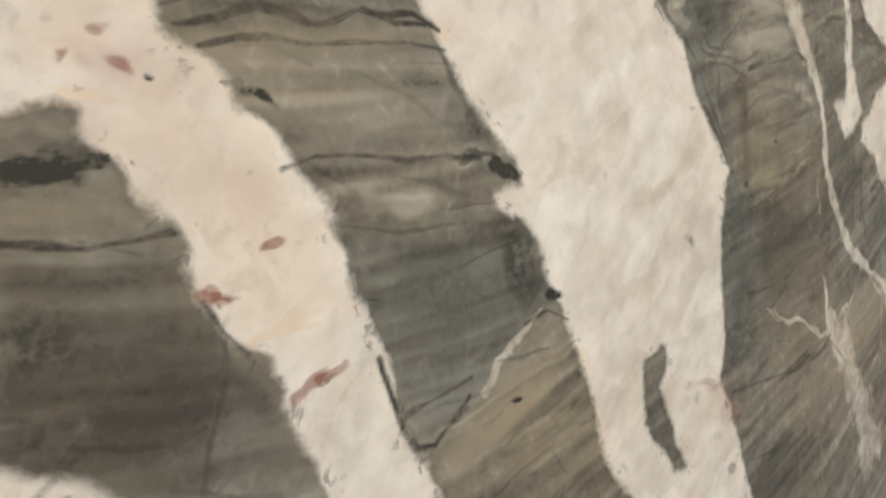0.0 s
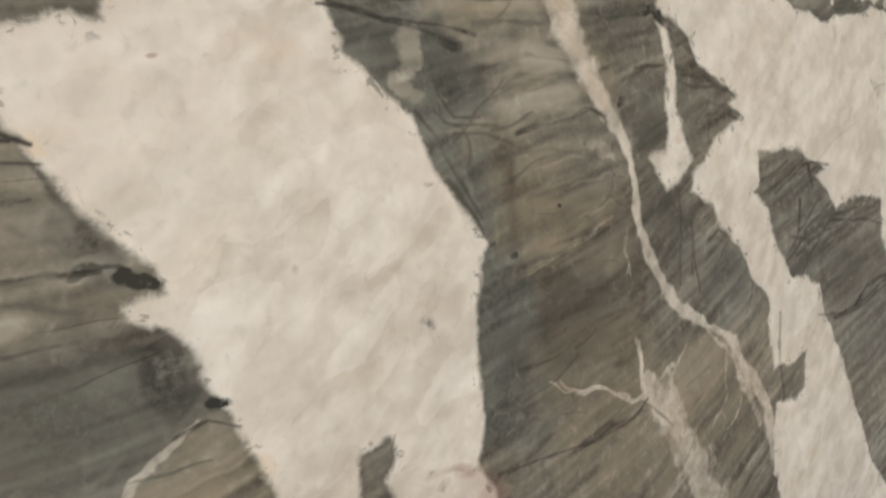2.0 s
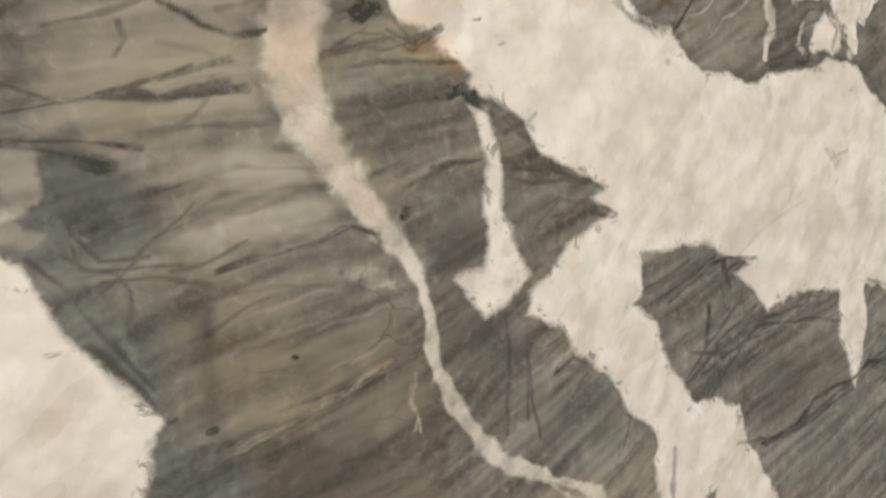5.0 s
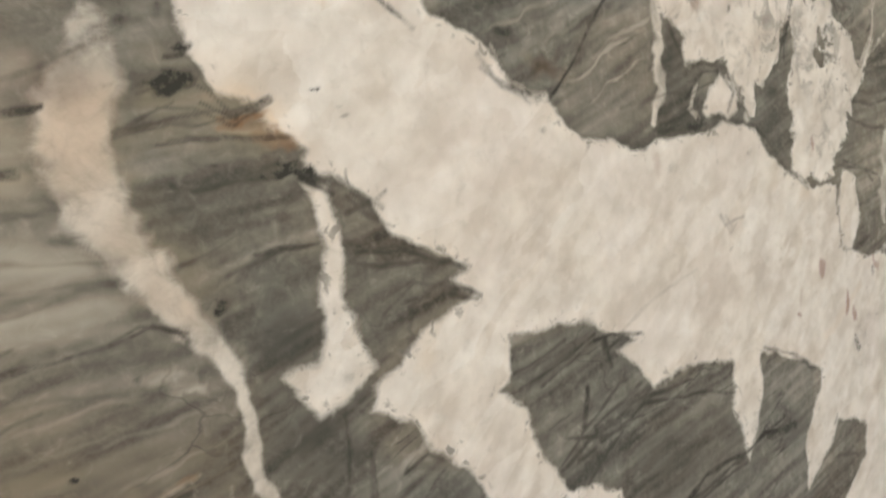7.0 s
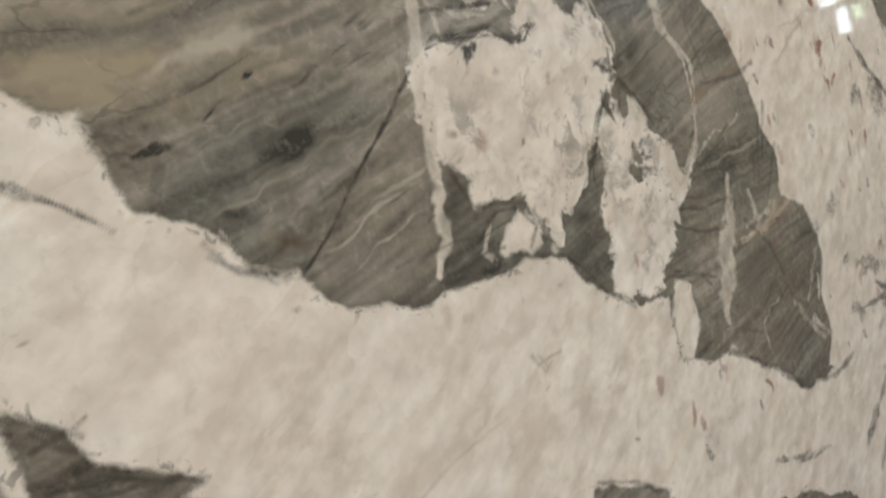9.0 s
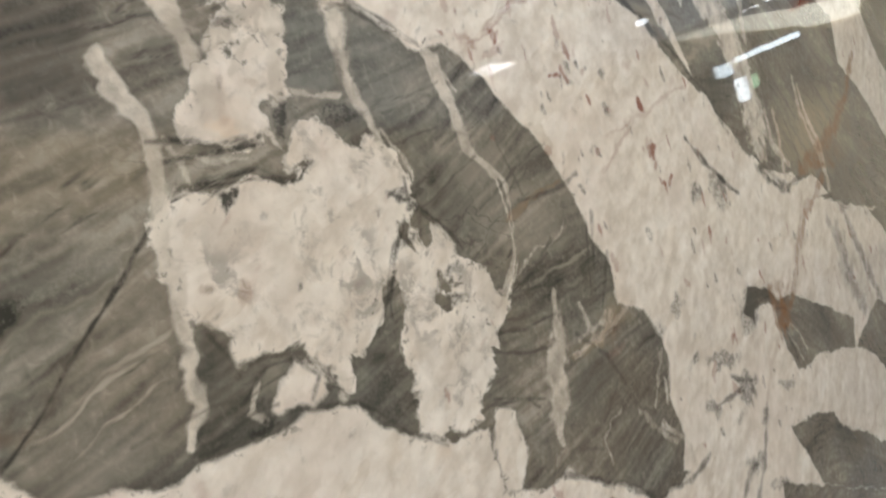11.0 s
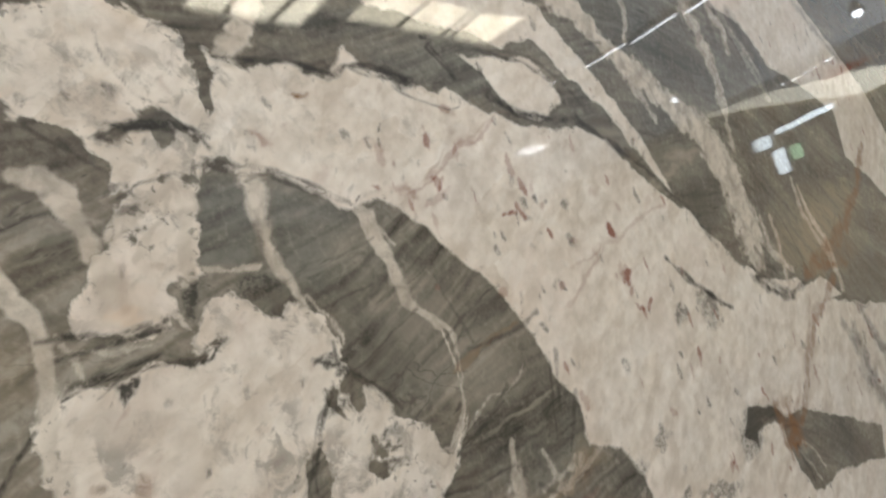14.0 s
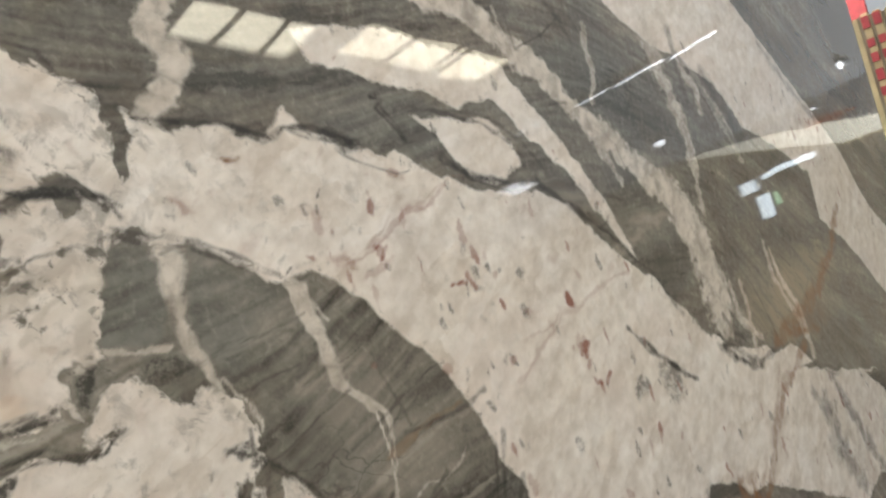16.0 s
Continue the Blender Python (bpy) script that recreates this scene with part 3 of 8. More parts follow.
vein(0.55, [(0.276, 0.412, 4.8), (0.291, 0.422, 5.0), (0.303, 0.429, 3.8), (0.317, 0.434, 2.5)])
vein(0.8, [(0.974, 0.805, 10.2), (0.968, 0.764, 12.6), (0.964, 0.731, 12.7), (0.969, 0.693, 12.9), (0.969, 0.663, 11.3), (0.971, 0.636, 11.5), (0.962, 0.618, 9.1)])
vein(0.8, [(0.946, 0.858, 9.6), (0.960, 0.827, 12.4), (0.972, 0.806, 14.5), (0.971, 0.781, 12.3), (0.969, 0.762, 12.2)])
vein(0.75, [(1.248, 0.883, 7.0), (1.262, 0.843, 16.0), (1.278, 0.807, 18.1), (1.294, 0.781, 8.9), (1.325, 0.758, 5.8), (1.324, 0.736, 4.0)])
vein(0.75, [(1.375, 0.640, 6.6), (1.368, 0.601, 26.0), (1.350, 0.569, 31.7), (1.339, 0.526, 29.4), (1.341, 0.497, 8.4)])
vein(0.5, [(1.594, 0.561, 6.3), (1.573, 0.496, 9.3)])
vein(0.4, [(1.497, 0.487, 6.9), (1.561, 0.429, 8.8)])
vein(0.7, [(1.309, 0.678, 4.6), (1.293, 0.655, 7.2), (1.278, 0.646, 4.0), (1.270, 0.655, 3.2)])
vein(0.9, [(0.951, 0.838, 10.4), (0.964, 0.824, 10.5), (0.974, 0.810, 12.1), (0.973, 0.793, 11.5), (0.971, 0.772, 13.0), (0.971, 0.758, 16.4)])
vein(0.9, [(0.965, 0.908, 11.1), (0.984, 0.908, 13.6), (1.000, 0.898, 17.6), (1.007, 0.875, 17.0), (1.011, 0.855, 18.9), (1.020, 0.839, 30.7), (1.024, 0.823, 38.1), (1.026, 0.811, 22.7)])
vein(0.75, [(1.144, 0.917, 31.5), (1.142, 0.862, 23.2), (1.147, 0.839, 14.6), (1.162, 0.815, 9.5), (1.171, 0.795, 6.4)])
vein(0.7, [(1.085, 0.840, 5.2), (1.106, 0.832, 4.3), (1.132, 0.840, 4.3)])
vein(0.6, [(1.187, 0.793, 3.4), (1.191, 0.774, 3.4)])
vein(0.9, [(1.241, 0.884, 4.6), (1.249, 0.855, 9.8), (1.268, 0.828, 11.4), (1.279, 0.796, 14.1), (1.295, 0.778, 6.6), (1.311, 0.760, 3.5), (1.317, 0.733, 2.9), (1.315, 0.691, 2.9), (1.303, 0.663, 4.9)])
vein(1.0, [(1.162, 1.131, 30.4), (1.157, 1.083, 26.1), (1.173, 1.062, 29.2), (1.160, 1.036, 24.6), (1.139, 1.013, 23.5)])
vein(1.0, [(1.446, 1.204, 29.3), (1.484, 1.187, 28.9), (1.558, 1.183, 32.2), (1.622, 1.151, 38.1), (1.685, 1.132, 39.4), (1.734, 1.091, 38.9), (1.816, 1.051, 44.8), (1.877, 1.014, 50.6), (1.960, 0.974, 65.2), (2.003, 0.912, 82.8), (2.023, 0.858, 92.9), (2.028, 0.795, 92.6)])
vein(0.6, [(2.007, 1.259, 43.9), (2.017, 1.203, 52.5), (2.043, 1.138, 48.6), (2.063, 1.082, 35.6), (2.058, 0.996, 30.2), (2.053, 0.949, 21.2)])
vein(0.5, [(1.807, 1.210, 13.5), (1.809, 1.159, 13.1), (1.795, 1.107, 12.4)])
vein(0.5, [(1.767, 1.071, 15.3), (1.790, 1.025, 15.4), (1.817, 0.986, 12.6)])
vein(0.4, [(2.183, 1.167, 25.4), (2.245, 1.110, 32.5), (2.263, 1.058, 27.5)])
vein(0.7, [(2.284, 0.889, 10.9), (2.302, 0.836, 19.0), (2.361, 0.759, 23.1), (2.365, 0.685, 23.2)])
vein(0.5, [(2.356, 0.634, 16.8), (2.395, 0.566, 22.3), (2.496, 0.483, 23.5)])
vein(0.4, [(1.569, 0.542, 6.4), (1.546, 0.509, 8.6), (1.527, 0.483, 6.0)])
vein(0.35, [(1.304, 0.663, 3.9), (1.355, 0.686, 4.2), (1.412, 0.712, 3.7)])
crack(0.8, [(0.167, 0.559, 0.8), (0.182, 0.561, 1.0), (0.193, 0.565, 0.8), (0.200, 0.563, 1.1), (0.210, 0.562, 1.2), (0.219, 0.559, 0.9), (0.234, 0.565, 1.1), (0.249, 0.563, 1.8), (0.261, 0.564, 1.1), (0.274, 0.558, 1.2)])
crack(0.7, [(0.174, 0.552, 0.6), (0.188, 0.554, 0.7), (0.209, 0.554, 0.9), (0.222, 0.553, 0.7), (0.242, 0.554, 1.0), (0.258, 0.553, 1.1), (0.276, 0.550, 0.9)])
crack(0.8, [(0.105, 0.503, 1.1), (0.118, 0.499, 1.2), (0.128, 0.498, 1.4), (0.142, 0.497, 1.1), (0.156, 0.497, 1.3)])
crack(0.4, [(0.167, 0.464, 0.7), (0.168, 0.454, 0.9), (0.160, 0.438, 0.9), (0.151, 0.416, 1.1)])
crack(0.7, [(0.162, 0.475, 0.8), (0.168, 0.464, 1.2), (0.175, 0.455, 1.0)])
crack(0.85, [(0.225, 0.438, 0.9), (0.228, 0.423, 1.7), (0.233, 0.406, 2.2), (0.237, 0.399, 2.4), (0.247, 0.397, 3.2), (0.258, 0.405, 3.5), (0.268, 0.412, 1.8)])
crack(0.6, [(0.235, 0.413, 1.0), (0.247, 0.415, 1.0), (0.270, 0.419, 1.1)])
crack(0.7, [(0.306, 0.432, 1.4), (0.322, 0.434, 1.5), (0.336, 0.427, 1.6)])
crack(0.5, [(0.483, 0.346, 2.0), (0.509, 0.344, 2.3), (0.561, 0.335, 2.5), (0.603, 0.339, 2.7)])
crack(0.45, [(0.273, 0.550, 2.3), (0.280, 0.536, 5.7), (0.290, 0.522, 10.3), (0.298, 0.511, 7.6)])
crack(0.7, [(0.423, 0.621, 1.1), (0.437, 0.616, 1.4), (0.457, 0.611, 1.7), (0.483, 0.614, 1.4), (0.504, 0.614, 1.2), (0.534, 0.613, 1.6), (0.555, 0.614, 1.3)])
crack(0.75, [(0.414, 0.612, 1.3), (0.431, 0.609, 1.9), (0.445, 0.602, 2.3), (0.467, 0.597, 2.7), (0.493, 0.590, 2.2)])
crack(0.7, [(0.530, 0.538, 1.3), (0.555, 0.540, 1.7), (0.582, 0.543, 1.7), (0.600, 0.548, 2.8), (0.613, 0.542, 2.4)])
crack(0.5, [(0.474, 0.559, 1.4), (0.476, 0.548, 1.5), (0.515, 0.543, 1.3)])
crack(0.5, [(0.474, 0.518, 3.9), (0.485, 0.501, 3.4), (0.494, 0.484, 2.1)])
crack(0.5, [(0.825, 0.356, 4.2), (0.817, 0.320, 5.0), (0.822, 0.285, 5.0)])
crack(0.5, [(0.625, 0.345, 1.7), (0.655, 0.315, 2.2)])
crack(0.6, [(0.894, 0.338, 3.9), (0.942, 0.326, 3.7), (1.010, 0.331, 4.1), (1.059, 0.337, 3.6)])
crack(0.7, [(0.527, 0.652, 1.9), (0.534, 0.648, 2.1), (0.540, 0.642, 1.9), (0.553, 0.637, 1.4), (0.566, 0.640, 1.4)])
crack(0.5, [(0.505, 0.646, 1.0), (0.506, 0.638, 1.2), (0.502, 0.631, 0.9)])
crack(0.65, [(0.481, 0.613, 0.8), (0.492, 0.615, 1.0), (0.504, 0.617, 1.1), (0.520, 0.613, 1.1), (0.537, 0.613, 0.9), (0.554, 0.615, 1.2)])
crack(0.5, [(0.517, 0.620, 0.8), (0.535, 0.624, 0.9), (0.550, 0.627, 0.9)])
crack(0.7, [(0.530, 0.539, 0.7), (0.545, 0.541, 1.2), (0.565, 0.541, 1.0), (0.581, 0.543, 1.3), (0.594, 0.549, 2.1), (0.610, 0.544, 1.6), (0.614, 0.538, 1.4)])
crack(0.35, [(0.565, 0.589, 1.0), (0.575, 0.587, 1.0), (0.584, 0.580, 1.3)])
crack(0.35, [(0.507, 0.599, 0.9), (0.529, 0.601, 0.9), (0.561, 0.599, 1.0)])
crack(0.55, [(0.594, 0.629, 1.2), (0.611, 0.632, 1.3), (0.629, 0.630, 1.0), (0.655, 0.636, 1.6), (0.665, 0.641, 1.4)])
crack(0.5, [(0.625, 0.625, 1.0), (0.647, 0.625, 1.3), (0.673, 0.623, 1.1)])
crack(0.6, [(0.812, 0.463, 1.7), (0.840, 0.468, 2.3), (0.883, 0.479, 2.5)])
crack(0.8, [(0.872, 0.446, 3.7), (0.868, 0.421, 4.3)])
crack(0.7, [(0.895, 0.475, 3.1), (0.899, 0.454, 3.8)])
crack(0.65, [(0.899, 0.416, 3.0), (0.916, 0.424, 2.7), (0.944, 0.424, 2.4), (0.989, 0.422, 2.0)])
crack(0.6, [(0.841, 0.399, 3.2), (0.869, 0.409, 3.2), (0.902, 0.413, 2.6)])
crack(0.5, [(0.842, 0.403, 2.2), (0.904, 0.439, 2.4)])
crack(0.65, [(0.928, 0.325, 2.8), (0.988, 0.325, 3.9), (1.062, 0.332, 3.7)])
crack(0.6, [(0.710, 0.564, 1.5), (0.738, 0.558, 1.9), (0.776, 0.542, 1.8)])
crack(0.5, [(0.701, 0.559, 1.5), (0.724, 0.553, 1.6), (0.759, 0.550, 1.3)])
crack(0.65, [(0.734, 0.532, 1.3), (0.756, 0.532, 2.0), (0.783, 0.522, 1.4)])
crack(0.7, [(0.650, 0.568, 1.7), (0.666, 0.569, 2.0), (0.682, 0.571, 1.8)])
crack(0.45, [(0.688, 0.487, 2.3), (0.688, 0.462, 3.1), (0.680, 0.413, 2.4)])
crack(0.45, [(0.701, 0.459, 1.6), (0.697, 0.417, 1.6)])
crack(0.5, [(0.728, 0.416, 2.3), (0.739, 0.426, 2.3), (0.750, 0.432, 1.8)])
crack(0.7, [(0.682, 0.601, 2.3), (0.694, 0.593, 1.7)])
crack(0.5, [(0.702, 0.591, 1.7), (0.712, 0.582, 1.7), (0.731, 0.573, 1.3)])
crack(0.25, [(1.042, 0.541, 1.5), (1.053, 0.526, 1.8), (1.062, 0.531, 1.5)])
crack(0.8, [(0.620, 0.659, 1.4), (0.627, 0.661, 2.7), (0.632, 0.665, 1.6)])
crack(0.5, [(0.594, 0.627, 1.1), (0.608, 0.631, 1.2), (0.618, 0.633, 0.9)])
crack(0.6, [(0.614, 0.639, 1.0), (0.629, 0.638, 1.3), (0.649, 0.630, 1.5), (0.667, 0.641, 1.5)])
crack(0.5, [(0.617, 0.624, 1.0), (0.637, 0.625, 1.5), (0.662, 0.624, 1.3)])
crack(0.5, [(0.705, 0.593, 1.2), (0.714, 0.586, 1.9), (0.724, 0.576, 1.3)])
crack(0.5, [(0.701, 0.564, 1.2), (0.729, 0.563, 1.5), (0.758, 0.548, 1.6), (0.781, 0.543, 1.3)])
crack(0.5, [(0.740, 0.689, 1.8), (0.754, 0.676, 2.2)])
crack(0.45, [(0.799, 0.654, 3.1), (0.816, 0.644, 3.1), (0.838, 0.634, 2.4)])
crack(0.55, [(0.709, 0.701, 2.1), (0.727, 0.694, 3.1), (0.740, 0.687, 2.6), (0.754, 0.676, 2.7)])
crack(0.5, [(0.798, 0.661, 4.1), (0.810, 0.647, 3.0), (0.832, 0.639, 2.0)])
crack(0.25, [(1.047, 0.540, 1.9), (1.055, 0.530, 2.6)])
crack(0.5, [(0.984, 0.684, 3.1), (1.003, 0.657, 2.7), (1.054, 0.653, 3.1), (1.080, 0.636, 3.3)])
crack(0.85, [(0.979, 0.773, 1.9), (0.986, 0.777, 2.9), (1.007, 0.778, 2.3), (1.022, 0.780, 2.7), (1.043, 0.783, 2.0)])
crack(0.6, [(0.999, 0.766, 1.2), (1.016, 0.775, 2.4), (1.024, 0.780, 1.6)])
crack(0.75, [(1.048, 0.779, 1.8), (1.063, 0.774, 2.6), (1.082, 0.776, 2.1), (1.086, 0.783, 3.4), (1.096, 0.787, 3.5)])
crack(0.75, [(0.986, 0.806, 3.6), (0.993, 0.802, 3.2), (1.012, 0.803, 2.5), (1.026, 0.799, 2.7), (1.049, 0.808, 2.8)])
crack(0.7, [(1.170, 0.725, 5.5), (1.160, 0.707, 4.1), (1.150, 0.681, 4.7), (1.129, 0.654, 3.2)])
crack(0.65, [(1.185, 0.770, 3.0), (1.189, 0.747, 5.1), (1.218, 0.727, 4.2)])
crack(0.55, [(1.037, 0.616, 1.6), (1.059, 0.613, 2.1), (1.088, 0.610, 2.1), (1.111, 0.596, 2.5), (1.145, 0.567, 2.7), (1.181, 0.546, 2.7)])
crack(0.5, [(1.040, 0.650, 3.4), (1.054, 0.653, 4.1), (1.069, 0.644, 3.6), (1.079, 0.623, 3.4)])
crack(0.4, [(1.281, 0.736, 3.5), (1.374, 0.783, 3.2)])
crack(0.6, [(1.247, 0.569, 2.6), (1.324, 0.549, 2.8)])
crack(0.5, [(1.471, 0.716, 6.4), (1.454, 0.655, 6.3)])
crack(0.6, [(1.691, 0.438, 4.5), (1.753, 0.438, 8.4), (1.821, 0.439, 5.1)])
crack(0.7, [(1.660, 0.266, 16.2), (1.747, 0.321, 17.4), (1.800, 0.337, 11.7)])
crack(0.65, [(1.749, 0.795, 6.5), (1.784, 0.761, 8.0), (1.830, 0.741, 7.8), (1.901, 0.705, 6.9)])
crack(0.65, [(2.001, 0.756, 8.1), (2.068, 0.722, 12.7), (2.122, 0.701, 6.8), (2.189, 0.713, 8.0)])
crack(0.4, [(1.486, 0.670, 5.5), (1.474, 0.641, 6.4), (1.457, 0.614, 4.2)])
crack(0.45, [(1.456, 0.705, 5.3), (1.447, 0.670, 5.2)])
crack(0.5, [(1.300, 0.653, 2.1), (1.360, 0.652, 2.5), (1.397, 0.673, 2.4)])
crack(0.4, [(1.285, 0.631, 2.0), (1.334, 0.630, 2.2)])
crack(0.5, [(1.094, 0.919, 2.3), (1.123, 0.920, 2.9), (1.143, 0.919, 3.8), (1.183, 0.902, 3.5), (1.229, 0.890, 3.0)])
crack(0.6, [(0.987, 0.805, 2.5), (1.008, 0.802, 2.5), (1.039, 0.807, 2.7), (1.055, 0.802, 2.0)])
crack(0.6, [(0.988, 0.775, 2.1), (1.006, 0.778, 2.5), (1.043, 0.785, 2.2)])
crack(0.7, [(1.380, 1.064, 4.2), (1.385, 1.052, 6.6), (1.397, 1.039, 5.0), (1.411, 1.017, 5.1)])
crack(0.6, [(1.040, 1.056, 2.6), (1.068, 1.052, 2.7), (1.084, 1.032, 3.2), (1.104, 1.031, 3.2), (1.137, 1.033, 3.1), (1.155, 1.047, 2.0)])
crack(0.6, [(1.098, 1.019, 3.7), (1.113, 1.006, 4.3), (1.124, 0.996, 3.4)])
crack(0.55, [(1.127, 1.007, 2.7), (1.156, 1.007, 3.2), (1.191, 1.019, 3.0), (1.225, 1.009, 4.5), (1.243, 1.002, 4.0), (1.259, 1.016, 3.6), (1.288, 1.009, 4.8), (1.325, 1.007, 3.6)])
crack(0.55, [(1.318, 1.000, 2.6), (1.349, 0.989, 3.3), (1.390, 0.980, 3.8), (1.407, 0.987, 3.3)])
crack(0.6, [(1.037, 0.948, 3.8), (1.057, 0.945, 3.9), (1.090, 0.952, 4.2), (1.108, 0.940, 3.9)])
crack(0.5, [(1.103, 0.926, 3.8), (1.135, 0.920, 3.5), (1.165, 0.915, 2.8), (1.200, 0.896, 2.4), (1.240, 0.886, 2.0)])
crack(0.5, [(1.626, 1.197, 5.3), (1.634, 1.154, 4.3), (1.706, 1.190, 2.4), (1.751, 1.224, 2.9)])
crack(0.5, [(1.716, 0.944, 7.6), (1.769, 0.906, 9.2), (1.840, 0.865, 7.3), (1.906, 0.797, 8.1)])
crack(0.5, [(1.461, 1.005, 6.1), (1.491, 0.985, 5.9), (1.544, 0.975, 6.6)])
crack(0.4, [(1.423, 1.048, 3.2), (1.494, 1.059, 4.4), (1.550, 1.056, 5.6), (1.605, 1.033, 7.8), (1.648, 0.993, 8.4)])
crack(0.5, [(1.137, 0.907, 1.6), (1.160, 0.915, 1.7)])
stain("dark", 0.121, 0.520, 17.4, 4.7, 176, 1.00)
stain("dark", 0.140, 0.523, 6.0, 2.5, 178, 0.90)
stain("dark", 0.301, 0.503, 8.9, 3.0, 167, 1.00)
stain("dark", 0.288, 0.522, 12.6, 6.4, 121, 0.40)
stain("dark", 0.194, 0.536, 6.8, 2.3, 172, 0.60)
stain("dark", 0.158, 0.544, 2.7, 1.9, 153, 0.60)
stain("dark", 0.253, 0.539, 10.4, 2.4, -179, 0.40)
stain("dark", 0.329, 0.440, 4.9, 2.2, 169, 0.70)
stain("dark", 0.227, 0.462, 4.9, 1.6, 170, 0.30)
stain("dark", 0.533, 0.288, 34.9, 12.1, 160, 0.45)
stain("dark", 0.131, 0.451, 55.5, 26.5, 162, 0.44)
stain("dark", 0.113, 0.472, 35.0, 10.3, 167, 0.30)
stain("dark", 0.260, 0.456, 42.6, 23.6, 169, 0.40)
stain("dark", 0.449, 0.444, 5.6, 4.2, 171, 0.20)
stain("dark", 0.296, 0.399, 3.1, 1.6, 162, 0.50)
stain("dark", 0.116, 0.488, 16.1, 4.4, 170, 0.25)
stain("dark", 0.538, 0.415, 51.3, 27.6, 170, 0.20)
stain("dark", 0.309, 0.467, 20.2, 9.5, 115, 0.25)
stain("pale", 0.226, 0.543, 52.8, 13.2, -179, 0.35)
stain("pale", 0.244, 0.497, 25.6, 5.7, 175, 0.60)
stain("pale", 0.573, 0.467, 60.2, 22.5, -178, 0.20)
stain("pale", 0.248, 0.527, 30.8, 6.0, 179, 0.20)
stain("ochre", 0.129, 0.506, 21.4, 6.1, 174, 0.30)
stain("ochre", 0.297, 0.397, 45.2, 18.9, -173, 0.45)
stain("ochre", 0.218, 0.556, 57.3, 7.3, -177, 0.30)
stain("ochre", 0.189, 0.460, 13.7, 2.3, -169, 0.60)
stain("ochre", 0.276, 0.556, 7.5, 3.9, 128, 0.80)
stain("ochre", 0.344, 0.405, 5.7, 4.0, 90, 0.70)
stain("ochre", 0.188, 0.495, 30.4, 27.7, 80, 0.44)
stain("ochre", 0.133, 0.556, 16.9, 8.7, -174, 0.44)
stain("ochre", 0.131, 0.539, 11.1, 1.5, 180, 0.50)
stain("ochre", 0.216, 0.460, 4.4, 2.1, -167, 0.50)
stain("red", 0.145, 0.558, 2.3, 1.6, 169, 0.80)
stain("red", 0.134, 0.550, 1.8, 1.4, 70, 0.60)
stain("red", 0.150, 0.548, 4.4, 1.7, 150, 0.50)
stain("red", 0.162, 0.477, 2.5, 1.5, 142, 1.00)
stain("red", 0.168, 0.474, 4.0, 1.2, 179, 0.60)
stain("red", 0.191, 0.488, 4.4, 1.1, 173, 0.60)
stain("red", 0.195, 0.439, 8.7, 2.1, 24, 0.90)
stain("red", 0.206, 0.440, 5.6, 1.6, 174, 0.80)
stain("red", 0.454, 0.361, 20.7, 4.3, 161, 0.50)
stain("red", 0.476, 0.340, 15.7, 8.2, 134, 0.35)
stain("dark", 0.437, 0.596, 21.1, 14.1, 166, 0.35)
stain("dark", 0.491, 0.579, 25.0, 20.5, -168, 0.25)
stain("dark", 0.482, 0.504, 15.7, 6.1, 116, 0.40)
stain("dark", 0.519, 0.505, 34.9, 8.6, 87, 0.40)
stain("dark", 0.566, 0.414, 49.6, 31.5, 170, 0.40)
stain("dark", 0.659, 0.608, 18.0, 3.4, 173, 1.00)
stain("dark", 0.730, 0.422, 47.1, 20.7, 168, 0.25)
stain("dark", 0.326, 0.439, 4.1, 2.1, 158, 0.70)
stain("dark", 0.306, 0.457, 19.0, 15.8, 105, 0.30)
stain("dark", 0.501, 0.412, 47.2, 17.4, 82, 0.20)
stain("dark", 0.486, 0.546, 21.0, 11.9, 176, 0.20)
stain("ochre", 0.366, 0.595, 28.8, 5.8, -162, 0.25)
stain("ochre", 0.561, 0.471, 43.1, 7.0, -175, 0.40)
stain("ochre", 0.555, 0.459, 37.2, 1.4, -169, 0.70)
stain("ochre", 0.728, 0.329, 74.3, 30.0, 149, 0.35)
stain("ochre", 0.356, 0.637, 13.3, 9.1, -169, 0.50)
stain("ochre", 0.552, 0.624, 82.8, 19.1, -178, 0.30)
stain("dark", 0.669, 0.606, 12.2, 3.1, 169, 1.00)
stain("dark", 0.488, 0.592, 14.1, 4.2, 169, 0.50)
stain("dark", 0.484, 0.565, 19.0, 13.8, 158, 0.40)
stain("dark", 0.522, 0.514, 23.4, 5.0, 81, 0.35)
stain("dark", 0.553, 0.480, 45.3, 10.3, 178, 0.30)
stain("dark", 0.560, 0.490, 2.4, 1.5, 161, 0.60)
stain("dark", 0.649, 0.496, 13.9, 12.8, 168, 0.30)
stain("dark", 0.678, 0.471, 22.8, 12.1, 163, 0.35)
stain("dark", 0.664, 0.531, 20.3, 17.6, 87, 0.30)
stain("dark", 0.853, 0.477, 44.6, 19.4, 178, 0.45)
stain("dark", 0.976, 0.365, 68.5, 31.4, 167, 0.45)
stain("dark", 0.746, 0.412, 30.7, 21.6, 165, 0.40)
stain("dark", 0.621, 0.556, 1.8, 1.3, 172, 0.70)
stain("dark", 0.631, 0.550, 3.8, 3.3, 171, 0.50)
stain("dark", 0.964, 0.404, 28.5, 9.0, 175, 0.30)
stain("dark", 0.698, 0.504, 18.5, 11.7, 85, 0.30)
stain("dark", 0.624, 0.594, 18.1, 10.5, 178, 0.25)
stain("ochre", 0.667, 0.629, 8.8, 4.4, 115, 1.00)
